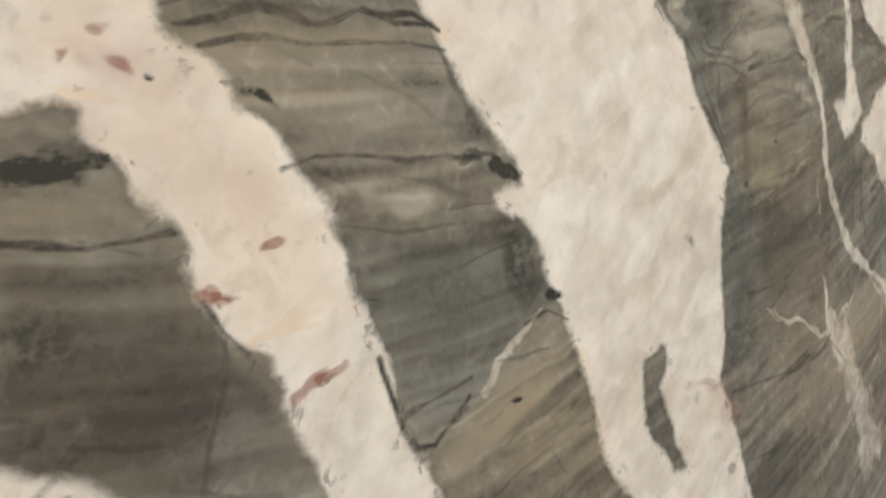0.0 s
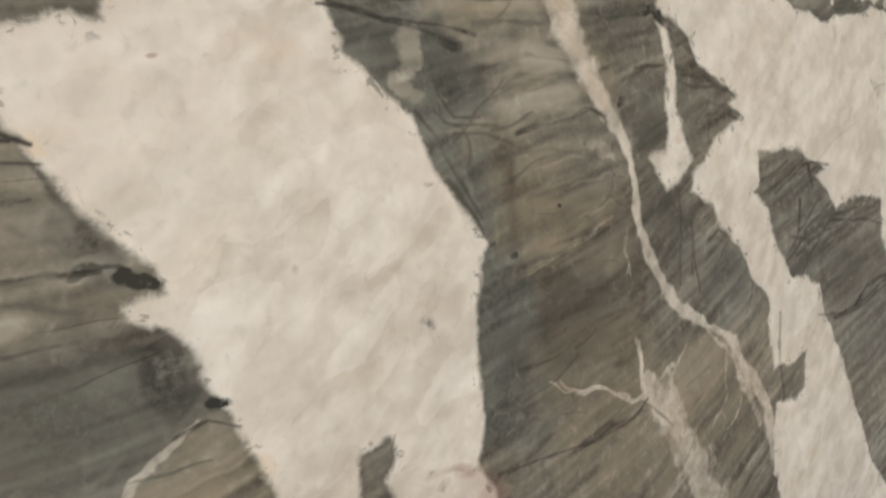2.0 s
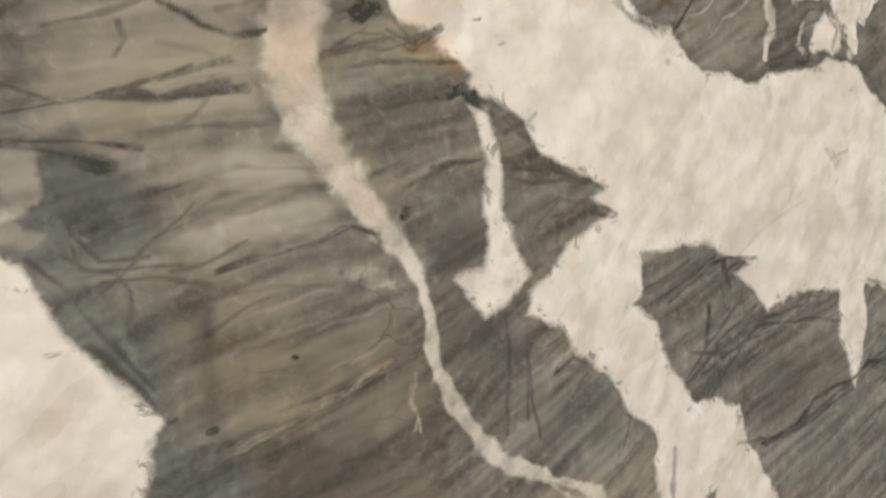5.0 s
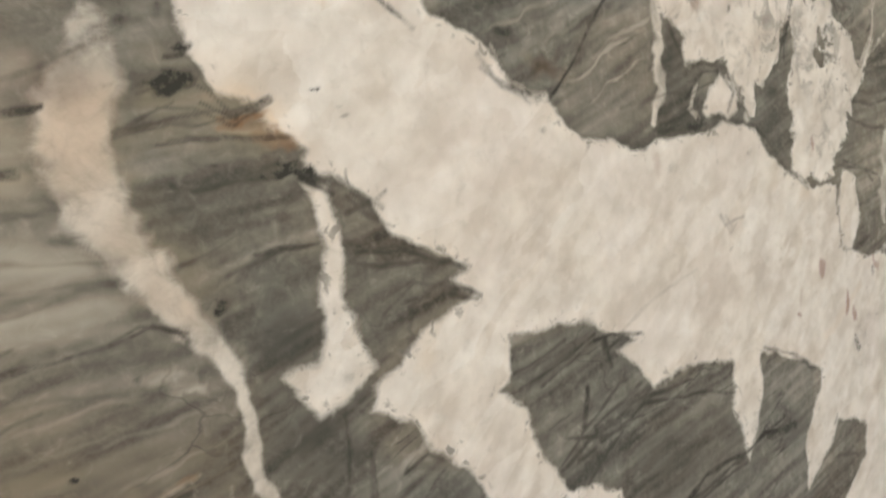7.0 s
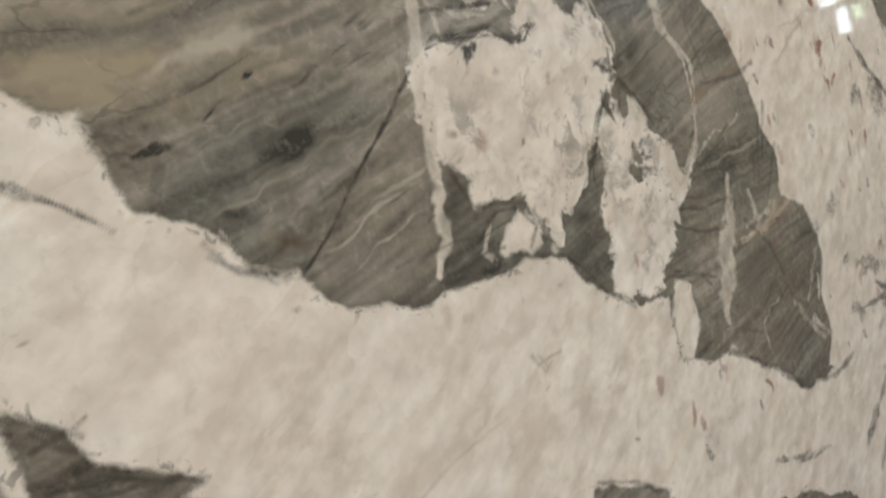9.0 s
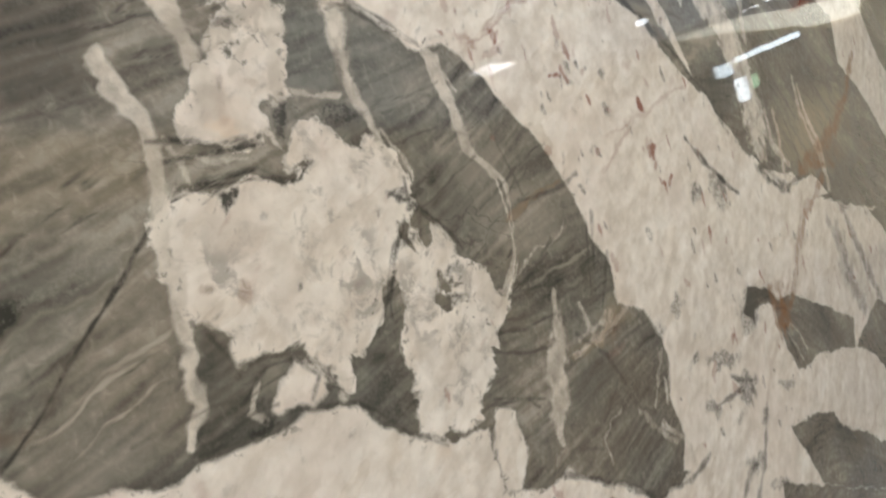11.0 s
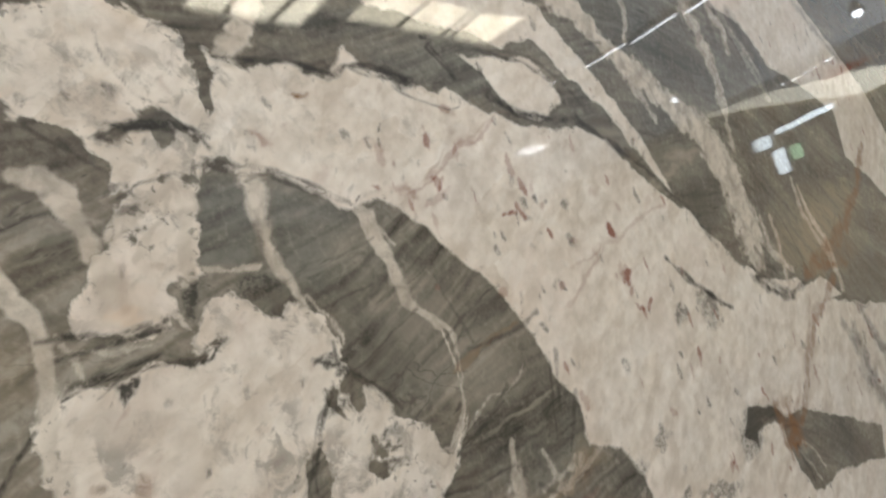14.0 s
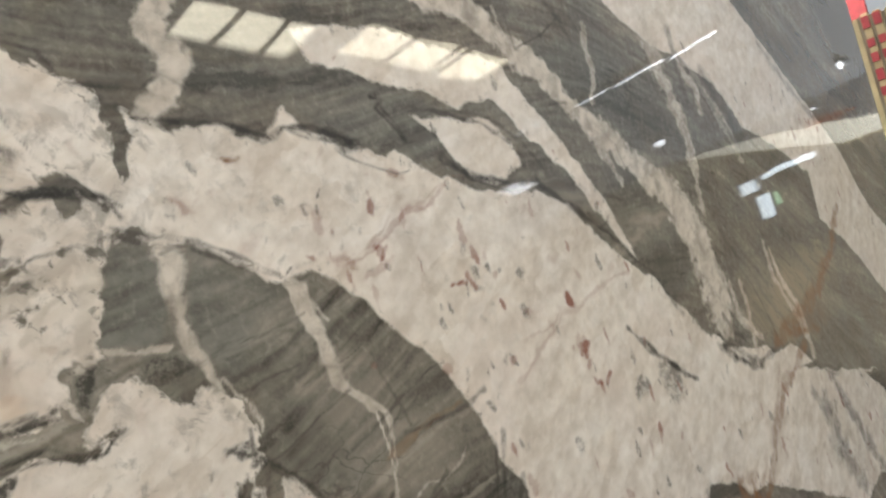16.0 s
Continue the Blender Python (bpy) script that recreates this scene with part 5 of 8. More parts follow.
block("dark", 0.14, [(0.520, 0.505), (0.628, 0.489), (0.640, 0.432), (0.564, 0.429), (0.516, 0.447)])
block("cool", 0.6, [(0.648, 0.568), (0.685, 0.566), (0.684, 0.528), (0.665, 0.510), (0.641, 0.518)])
block("cool", 0.5, [(0.698, 0.568), (0.758, 0.548), (0.733, 0.520), (0.710, 0.508), (0.698, 0.535)])
block("cool", 0.5, [(0.644, 0.508), (0.705, 0.496), (0.700, 0.459), (0.772, 0.422), (0.807, 0.371), (0.804, 0.341), (0.719, 0.372), (0.660, 0.420), (0.644, 0.461)])
block("cool", 0.6, [(0.799, 0.487), (0.844, 0.499), (0.934, 0.470), (0.913, 0.457), (0.937, 0.429), (1.047, 0.423), (1.182, 0.398), (1.170, 0.195), (0.917, 0.290), (0.904, 0.364), (0.843, 0.383), (0.825, 0.434)])
block("ochre", 0.35, [(0.610, 0.661), (0.658, 0.663), (0.686, 0.616), (0.664, 0.608), (0.604, 0.621)])
block("ochre", 0.3, [(0.711, 0.792), (0.958, 0.811), (0.960, 0.775), (0.862, 0.750), (0.792, 0.730), (0.745, 0.734), (0.703, 0.748)])
block("cool", 0.5, [(0.771, 0.694), (0.842, 0.737), (0.955, 0.749), (0.855, 0.634), (0.800, 0.656)])
block("pale", 0.2, [(0.864, 0.635), (0.960, 0.749), (0.963, 0.686), (0.958, 0.611), (0.891, 0.608)])
block("cool", 0.45, [(0.978, 0.685), (1.001, 0.659), (1.097, 0.634), (1.157, 0.697), (1.160, 0.602), (1.174, 0.550), (1.091, 0.606), (0.990, 0.605), (0.957, 0.603)])
block("cool", 0.45, [(1.163, 0.913), (1.288, 0.874), (1.390, 0.806), (1.472, 0.675), (1.555, 0.588), (1.577, 0.531), (1.351, 0.598), (1.319, 0.690), (1.243, 0.717), (1.192, 0.755), (1.196, 0.792), (1.149, 0.848)])
block("cool", 0.5, [(1.094, 0.918), (1.132, 0.917), (1.125, 0.846), (1.094, 0.838), (1.077, 0.843)])
block("cool", 0.5, [(1.183, 1.068), (1.316, 1.086), (1.427, 1.067), (1.474, 1.054), (1.441, 0.995), (1.327, 1.012), (1.269, 1.035), (1.185, 1.044)])
block("cool", 0.4, [(1.038, 1.100), (1.159, 1.131), (1.168, 1.061), (1.137, 1.033), (1.066, 1.031), (1.033, 1.046)])
block("cool", 0.4, [(1.620, 1.144), (1.839, 1.216), (1.951, 0.991), (1.966, 0.843), (1.865, 0.816), (1.729, 0.945), (1.639, 1.000), (1.624, 1.056)])
block("ochre", 0.3, [(2.116, 0.854), (2.284, 0.889), (2.645, 0.906), (2.598, 0.762), (2.372, 0.694), (2.114, 0.742)])
block("curd", 1.0, [(0.981, 0.775), (1.042, 0.779), (1.094, 0.785), (1.080, 0.825), (1.119, 0.813), (1.188, 0.787), (1.198, 0.738), (1.237, 0.705), (1.310, 0.671), (1.262, 0.588), (1.238, 0.551), (1.185, 0.545), (1.147, 0.574), (1.152, 0.676), (1.096, 0.613), (1.041, 0.656), (0.999, 0.677), (0.961, 0.734)])
block("curd", 0.8, [(0.971, 1.048), (1.058, 1.064), (1.119, 0.963), (1.079, 0.833), (1.191, 0.774), (1.240, 0.708), (1.146, 0.659), (0.927, 0.724)])
block("curd", 0.6, [(1.034, 1.058), (1.126, 1.014), (1.397, 1.010), (1.452, 0.971), (1.306, 0.918), (1.107, 0.928), (1.083, 0.889), (1.019, 0.892)])
block("pale", 0.5, [(0.477, 0.658), (0.568, 0.660), (0.554, 0.616), (0.566, 0.599), (0.529, 0.603), (0.478, 0.601), (0.468, 0.602)])
vein(0.5, [(0.980, 0.793, 3.5), (1.008, 0.792, 5.1), (1.038, 0.794, 3.8)])
crack(0.6, [(0.969, 0.805, 3.5), (0.992, 0.805, 2.9), (1.017, 0.801, 3.0)])
stain("dark", 0.972, 0.823, 22.5, 10.6, 161, 0.30)
stain("dark", 1.018, 0.767, 9.0, 6.7, -163, 0.50)
stain("dark", 1.183, 0.720, 16.5, 7.1, 175, 0.60)
stain("dark", 1.177, 0.753, 8.6, 3.6, 163, 0.90)
stain("dark", 1.200, 0.742, 16.2, 2.9, 149, 0.80)
stain("dark", 1.072, 0.817, 12.2, 7.6, 77, 0.50)
stain("dark", 1.127, 0.819, 16.4, 11.3, 162, 0.40)
stain("dark", 0.954, 0.764, 7.6, 4.6, 164, 0.40)
stain("dark", 1.157, 0.704, 25.6, 5.1, 64, 0.40)
stain("dark", 1.228, 0.687, 15.0, 5.6, -180, 0.50)
stain("dark", 1.221, 0.665, 17.8, 4.5, 176, 0.50)
crack(0.6, [(1.163, 0.760, 2.3), (1.185, 0.752, 3.8), (1.211, 0.737, 3.6), (1.236, 0.716, 3.3), (1.250, 0.696, 2.9)])
crack(0.5, [(1.146, 0.659, 3.0), (1.149, 0.693, 3.6), (1.160, 0.716, 3.1), (1.173, 0.727, 2.5)])
vein(0.6, [(2.086, 1.265, 28.9), (2.102, 1.217, 33.7), (2.142, 1.171, 29.9), (2.141, 1.130, 19.6)])
vein(0.5, [(2.142, 1.213, 20.0), (2.195, 1.147, 25.9), (2.250, 1.078, 21.5)])
vein(0.55, [(1.605, 1.200, 10.3), (1.616, 1.165, 10.3), (1.629, 1.138, 10.3)])
crack(0.45, [(2.091, 1.235, 11.6), (2.154, 1.194, 24.9), (2.207, 1.127, 20.8), (2.270, 1.069, 16.2)])
crack(0.4, [(2.513, 1.323, 21.6), (2.624, 1.251, 23.1), (2.757, 1.187, 25.1)])
crack(0.5, [(1.990, 0.747, 9.7), (2.035, 0.720, 12.5), (2.133, 0.699, 8.0), (2.204, 0.714, 10.4)])
crack(0.5, [(2.032, 0.786, 9.7), (2.057, 0.757, 10.4), (2.114, 0.742, 7.1)])
vein(0.6, [(2.126, 0.835, 11.4), (2.126, 0.778, 18.1), (2.125, 0.723, 17.9)])
vein(0.5, [(2.062, 0.802, 11.9), (2.104, 0.762, 15.6), (2.158, 0.738, 11.0)])
stain("dark", 2.447, 0.648, 56.2, 8.4, 179, 0.60)
stain("dark", 2.114, 0.706, 27.3, 6.0, 166, 0.60)
stain("pale", 1.911, 1.016, 83.0, 21.8, 168, 0.40)
stain("pale", 2.461, 0.977, 167.3, 52.9, 179, 0.25)
stain("pale", 1.826, 0.938, 79.2, 9.4, -174, 0.40)
block("dark", 0.18, [(0.215, 0.490), (0.282, 0.480), (0.322, 0.460), (0.329, 0.440), (0.310, 0.435), (0.276, 0.411), (0.244, 0.399), (0.236, 0.399), (0.225, 0.438)])
vein(0.4, [(0.627, 0.463, 4.0), (0.622, 0.450, 6.6), (0.623, 0.435, 2.6)])
crack(0.5, [(0.471, 0.555, 1.2), (0.477, 0.549, 1.7), (0.488, 0.545, 1.3), (0.493, 0.535, 1.6), (0.489, 0.522, 1.2)])
crack(0.5, [(0.472, 0.518, 2.0), (0.480, 0.509, 2.0), (0.490, 0.494, 2.0), (0.498, 0.478, 1.6)])
stain("ochre", 0.488, 0.531, 6.6, 3.9, 83, 0.40)
stain("ochre", 0.502, 0.486, 6.9, 3.0, 83, 0.40)
stain("ochre", 0.575, 0.464, 57.9, 1.4, -171, 0.80)
stain("ochre", 0.603, 0.473, 11.5, 2.3, -172, 0.50)
crack(0.4, [(0.572, 0.569, 1.0), (0.580, 0.567, 1.3), (0.591, 0.568, 1.0)])
crack(0.5, [(0.616, 0.605, 1.1), (0.625, 0.602, 1.3), (0.644, 0.604, 1.3), (0.657, 0.606, 1.1)])
crack(0.5, [(0.594, 0.627, 1.0), (0.606, 0.634, 1.5), (0.621, 0.641, 1.2)])
crack(0.5, [(0.607, 0.644, 1.4), (0.626, 0.651, 2.0), (0.637, 0.646, 2.1), (0.651, 0.633, 2.2)])
crack(0.5, [(1.000, 0.634, 2.1), (1.016, 0.638, 2.9), (1.038, 0.642, 2.2), (1.045, 0.649, 2.5)])
crack(0.5, [(0.967, 0.615, 1.9), (0.986, 0.618, 2.4), (1.007, 0.625, 2.4), (1.028, 0.624, 1.6)])
crack(0.5, [(1.381, 0.698, 4.0), (1.351, 0.672, 4.5), (1.315, 0.654, 3.2)])
crack(0.5, [(1.259, 0.609, 2.2), (1.307, 0.595, 2.2), (1.349, 0.593, 2.3)])
crack(0.4, [(1.395, 0.596, 4.5), (1.446, 0.562, 5.4), (1.474, 0.524, 4.9)])
vein(0.4, [(1.388, 0.573, 4.7), (1.440, 0.582, 10.1), (1.475, 0.607, 9.5)])
stain("dark", 0.988, 0.713, 4.6, 2.2, -171, 0.50)
stain("dark", 0.989, 0.803, 6.4, 3.0, -175, 0.60)
stain("dark", 1.027, 0.801, 8.1, 2.4, -178, 0.50)
stain("dark", 1.049, 0.810, 4.4, 3.1, -163, 0.60)
vein(0.5, [(1.250, 0.870, 2.8), (1.266, 0.855, 7.1), (1.277, 0.844, 4.4)])
crack(0.6, [(1.001, 0.936, 2.6), (1.013, 0.923, 3.0), (1.034, 0.913, 2.7)])
crack(0.6, [(1.031, 0.938, 2.9), (1.062, 0.952, 4.2), (1.096, 0.950, 4.0), (1.113, 0.942, 3.2)])
crack(0.5, [(1.034, 0.894, 1.7), (1.052, 0.907, 2.6), (1.075, 0.912, 2.0)])
vein(0.6, [(1.026, 0.874, 4.8), (1.049, 0.890, 7.1), (1.074, 0.908, 5.9)])
vein(0.6, [(1.077, 0.904, 7.7), (1.081, 0.880, 8.4), (1.073, 0.847, 8.8)])
crack(0.5, [(0.971, 0.883, 2.1), (0.989, 0.887, 3.0), (0.998, 0.881, 2.0)])
vein(0.5, [(0.984, 0.806, 4.2), (0.988, 0.791, 5.0), (0.992, 0.780, 2.9)])
stain("pale", 0.483, 0.562, 9.5, 5.1, -177, 0.40)
stain("pale", 0.503, 0.547, 10.3, 3.6, 169, 0.40)
stain("pale", 0.607, 0.521, 12.0, 6.4, 152, 0.50)
stain("pale", 0.641, 0.563, 19.0, 2.8, -166, 0.40)
stain("pale", 0.623, 0.546, 10.8, 9.3, 83, 0.30)
stain("pale", 1.036, 0.634, 21.2, 12.0, 169, 0.30)
mass([(0.250, 0.603), (0.252, 0.593), (0.260, 0.579), (0.264, 0.566), (0.271, 0.557), (0.281, 0.540), (0.311, 0.550), (0.325, 0.594), (0.327, 0.607)])
block("ochre", 0.45, [(0.491, 0.616), (0.505, 0.616), (0.533, 0.614), (0.554, 0.614), (0.550, 0.601), (0.526, 0.601), (0.502, 0.597), (0.488, 0.598)])
block("pale", 0.4, [(0.494, 0.637), (0.553, 0.638), (0.552, 0.616), (0.517, 0.618), (0.491, 0.618)])
block("pale", 0.25, [(0.498, 0.595), (0.559, 0.598), (0.579, 0.586), (0.595, 0.550), (0.545, 0.548), (0.513, 0.553), (0.515, 0.577)])
block("ochre", 0.35, [(0.228, 0.562), (0.247, 0.559), (0.248, 0.553), (0.226, 0.555)])
block("ochre", 0.4, [(0.569, 0.651), (0.603, 0.652), (0.604, 0.619), (0.617, 0.591), (0.636, 0.549), (0.611, 0.548), (0.593, 0.575), (0.576, 0.601), (0.566, 0.629)])
block("ochre", 0.3, [(0.487, 0.549), (0.544, 0.541), (0.569, 0.514), (0.557, 0.466), (0.507, 0.472), (0.502, 0.519)])
block("ochre", 0.3, [(0.513, 0.419), (0.623, 0.411), (0.685, 0.326), (0.642, 0.266), (0.525, 0.308)])
block("ochre", 0.35, [(0.719, 0.787), (0.812, 0.794), (0.796, 0.753), (0.751, 0.739), (0.712, 0.745)])
block("curd", 0.9, [(0.979, 1.005), (1.131, 1.086), (1.152, 0.958), (1.188, 0.778), (1.208, 0.719), (1.215, 0.654), (0.946, 0.731), (0.962, 0.863)])
block("curd", 0.35, [(0.557, 0.684), (0.609, 0.687), (0.606, 0.612), (0.621, 0.561), (0.562, 0.609), (0.550, 0.638)])
block("curd", 0.4, [(0.136, 0.568), (0.170, 0.555), (0.211, 0.510), (0.253, 0.374), (0.201, 0.395), (0.156, 0.496), (0.142, 0.534), (0.115, 0.541), (0.119, 0.566)])
# finer figure, block by block
zone("umber", 0.55, 9, [(0.109, 0.496), (0.155, 0.493), (0.160, 0.471), (0.174, 0.450), (0.184, 0.434), (0.165, 0.444), (0.154, 0.414), (0.124, 0.428), (0.100, 0.445)])
zone("umber", 0.4, 12, [(0.105, 0.472), (0.164, 0.461), (0.155, 0.432), (0.116, 0.438), (0.101, 0.448)])
zone("cool", 0.5, 6, [(0.167, 0.458), (0.187, 0.427), (0.196, 0.396), (0.150, 0.415), (0.160, 0.438)])
stain("dark", 0.121, 0.519, 12.3, 4.5, 2, 0.8)
stain("dark", 0.138, 0.521, 8.7, 2.5, 4, 0.8)
stain("ochre", 0.126, 0.537, 13.1, 1.5, -3, 0.9)
stain("rust", 0.146, 0.559, 3.1, 1.3, 1, 0.7)
stain("red", 0.135, 0.550, 2.9, 1.1, 54, 0.6)
stain("dark", 0.158, 0.544, 2.6, 1.4, -56, 0.8)
stain("dark", 0.196, 0.535, 8.7, 2.3, -16, 0.55)
stain("dark", 0.133, 0.561, 2.0, 1.2, 1, 0.4)
zone("ochre", 0.25, 5, [(0.171, 0.557), (0.257, 0.550), (0.250, 0.542), (0.205, 0.534), (0.185, 0.544)])
crack(0.8, [(0.168, 0.559, 0.9), (0.181, 0.560, 0.9), (0.197, 0.565, 1.0), (0.214, 0.560, 1.0), (0.225, 0.560, 1.1), (0.238, 0.566, 1.1), (0.253, 0.560, 1.2), (0.267, 0.560, 1.3)])
crack(0.7, [(0.174, 0.552, 0.7), (0.189, 0.555, 0.8), (0.217, 0.553, 0.8), (0.234, 0.555, 0.9), (0.249, 0.553, 0.9)])
crack(0.85, [(0.197, 0.512, 1.2), (0.211, 0.515, 1.3), (0.232, 0.514, 1.4), (0.251, 0.510, 1.5), (0.271, 0.510, 1.6), (0.290, 0.507, 1.7)])
crack(0.85, [(0.110, 0.501, 1.0), (0.121, 0.500, 1.0), (0.131, 0.497, 1.1), (0.145, 0.497, 1.1), (0.155, 0.498, 1.2)])
stain("dark", 0.261, 0.540, 8.2, 3.3, -17, 0.5)
stain("dark", 0.277, 0.528, 4.4, 6.7, -3, 0.45)
stain("dark", 0.285, 0.518, 7.8, 3.2, -4, 0.6)
stain("dark", 0.301, 0.503, 11.0, 4.3, -16, 1.0)
stain("dark", 0.290, 0.510, 8.6, 1.9, -12, 0.8)
zone("cool", 0.45, 4, [(0.248, 0.544), (0.267, 0.542), (0.294, 0.513), (0.306, 0.498), (0.292, 0.499), (0.275, 0.515)])
zone("dark", 0.28, 4, [(0.292, 0.480), (0.316, 0.469), (0.324, 0.447), (0.307, 0.435), (0.296, 0.458)])
stain("pale", 0.291, 0.407, 40.6, 1.5, 7, 0.5)
stain("pale", 0.303, 0.385, 40.6, 2.0, 10, 0.5)
stain("pale", 0.316, 0.369, 27.3, 1.8, 10, 0.4)
stain("pale", 0.274, 0.385, 27.1, 1.5, 9, 0.4)
stain("dark", 0.296, 0.400, 5.2, 1.7, -18, 0.6)
stain("dark", 0.540, 0.267, 46.1, 13.4, -22, 0.6)
stain("red", 0.476, 0.332, 21.7, 6.9, -19, 0.3)
stain("red", 0.459, 0.355, 9.3, 3.3, -17, 0.4)
stain("dark", 0.446, 0.441, 6.0, 4.4, -10, 0.3)
stain("dark", 0.487, 0.364, 6.0, 3.0, -6, 0.5)
stain("dark", 0.491, 0.341, 6.1, 3.1, -7, 0.5)
stain("dark", 0.461, 0.323, 5.7, 3.0, -9, 0.5)
stain("dark", 0.495, 0.318, 6.3, 3.2, -9, 0.5)
stain("dark", 0.475, 0.300, 6.0, 3.2, -11, 0.5)
stain("dark", 0.443, 0.357, 5.3, 2.8, -7, 0.5)
stain("red", 0.191, 0.488, 4.7, 1.1, -1, 0.7)
stain("red", 0.165, 0.477, 2.6, 2.5, -12, 0.9)
stain("red", 0.169, 0.475, 5.8, 1.1, -13, 0.6)
stain("ochre", 0.192, 0.458, 13.3, 1.8, -1, 0.7)
trail("red", 0.8, [(0.188, 0.434, 1.7), (0.194, 0.437, 2.1), (0.198, 0.440, 2.6), (0.205, 0.440, 2.0), (0.210, 0.441, 1.1)])
stain("dark", 0.202, 0.439, 2.6, 1.1, 16, 0.7)
stain("red", 0.140, 0.548, 4.3, 2.6, -46, 0.3)
stain("red", 0.150, 0.548, 6.0, 2.7, -44, 0.3)
stain("dark", 0.128, 0.525, 3.2, 1.4, 0, 0.8)
stain("dark", 0.143, 0.522, 2.5, 1.9, -6, 0.9)
trail("dark", 0.5, [(0.160, 0.478, 0.9), (0.168, 0.464, 1.1), (0.173, 0.458, 1.0), (0.179, 0.447, 1.0)])
trail("dark", 0.6, [(0.225, 0.438, 1.2), (0.228, 0.424, 1.7), (0.233, 0.411, 2.0), (0.237, 0.399, 2.3), (0.244, 0.397, 2.1), (0.257, 0.404, 3.2), (0.265, 0.409, 1.6)])
zone("cool", 0.55, 6, [(0.410, 0.587), (0.409, 0.611), (0.425, 0.621), (0.455, 0.627), (0.479, 0.611), (0.498, 0.598), (0.509, 0.576), (0.507, 0.548), (0.500, 0.537), (0.509, 0.523), (0.511, 0.484), (0.529, 0.467), (0.534, 0.411), (0.530, 0.348), (0.475, 0.370), (0.493, 0.485), (0.467, 0.529), (0.451, 0.557), (0.432, 0.573)])
zone("dark", 0.22, 5, [(0.410, 0.598), (0.445, 0.600), (0.447, 0.575), (0.421, 0.581)])
zone("dark", 0.25, 6, [(0.478, 0.607), (0.506, 0.579), (0.507, 0.548), (0.484, 0.554), (0.471, 0.581)])
stain("pale", 0.456, 0.588, 8.0, 11.2, -3, 0.6)
stain("pale", 0.453, 0.569, 9.7, 5.4, -33, 0.6)
stain("pale", 0.490, 0.544, 14.6, 2.4, 2, 0.4)
zone("umber", 0.5, 7, [(0.511, 0.539), (0.534, 0.532), (0.538, 0.496), (0.533, 0.466), (0.520, 0.489), (0.512, 0.516)])
zone("umber", 0.6, 11, [(0.541, 0.458), (0.575, 0.439), (0.632, 0.445), (0.638, 0.404), (0.617, 0.371), (0.567, 0.380), (0.532, 0.398), (0.529, 0.434)])
zone("umber", 0.3, 9, [(0.540, 0.512), (0.614, 0.511), (0.632, 0.486), (0.608, 0.468), (0.539, 0.472)])
vein(0.2, [(0.528, 0.456, 1.5), (0.559, 0.463, 1.6), (0.609, 0.472, 1.7)])
crack(0.4, [(0.529, 0.453, 1.5), (0.561, 0.460, 1.6), (0.606, 0.468, 1.7)])
trail("ochre", 0.3, [(0.528, 0.456, 2.2), (0.559, 0.463, 2.4), (0.609, 0.472, 2.6)])
vein(0.75, [(0.622, 0.389, 1.4), (0.625, 0.369, 3.7), (0.631, 0.349, 1.9)])
vein(0.55, [(0.535, 0.385, 2.3), (0.547, 0.375, 2.4), (0.570, 0.366, 2.5), (0.604, 0.356, 2.7), (0.620, 0.352, 2.8), (0.642, 0.351, 2.9)])
crack(0.6, [(0.630, 0.345, 2.4), (0.612, 0.337, 2.3), (0.585, 0.335, 2.2), (0.565, 0.335, 2.1)])
vein(0.5, [(0.654, 0.351, 4.9), (0.664, 0.331, 10.1), (0.678, 0.291, 17.9)])
vein(0.5, [(0.708, 0.381, 7.4), (0.726, 0.359, 5.5), (0.759, 0.326, 5.9), (0.793, 0.286, 8.8), (0.806, 0.252, 11.6)])
vein(0.35, [(0.736, 0.351, 3.4), (0.728, 0.318, 3.4), (0.705, 0.295, 3.3)])
vein(0.35, [(0.749, 0.306, 4.1), (0.724, 0.283, 4.0)])
vein(0.35, [(0.681, 0.372, 3.1), (0.667, 0.355, 3.0), (0.646, 0.337, 2.9)])
zone("ochre", 0.3, 14, [(0.675, 0.370), (0.811, 0.368), (0.809, 0.281), (0.766, 0.257), (0.642, 0.305)])
pocket([(0.817, 0.313), (0.868, 0.312), (0.858, 0.280), (0.825, 0.263), (0.820, 0.282)])
crack(0.6, [(0.419, 0.621, 1.3), (0.436, 0.616, 1.4), (0.453, 0.613, 1.5)])
crack(0.8, [(0.407, 0.610, 1.6), (0.423, 0.610, 1.6), (0.440, 0.604, 1.7), (0.464, 0.600, 1.8), (0.491, 0.598, 1.9), (0.508, 0.594, 2.0)])
crack(0.6, [(0.444, 0.632, 1.4), (0.461, 0.621, 1.5), (0.479, 0.613, 1.6), (0.508, 0.618, 1.7), (0.532, 0.625, 1.7)])
crack(0.6, [(0.480, 0.615, 1.6), (0.515, 0.613, 1.7), (0.547, 0.618, 1.8)])
crack(0.5, [(0.471, 0.581, 1.2), (0.475, 0.564, 1.3), (0.484, 0.551, 1.3), (0.502, 0.549, 1.3)])
crack(0.5, [(0.457, 0.557, 2.1), (0.469, 0.544, 2.2), (0.479, 0.521, 2.3), (0.494, 0.494, 2.4)])
crack(0.4, [(0.482, 0.542, 1.3), (0.504, 0.539, 1.4), (0.526, 0.533, 1.4)])
stain("dark", 0.515, 0.469, 3.2, 1.6, -13, 0.7)
stain("dark", 0.524, 0.460, 3.3, 1.6, -13, 0.7)
stain("dark", 0.499, 0.480, 2.3, 1.6, -12, 0.6)
stain("dark", 0.450, 0.443, 5.5, 4.2, -16, 0.35)
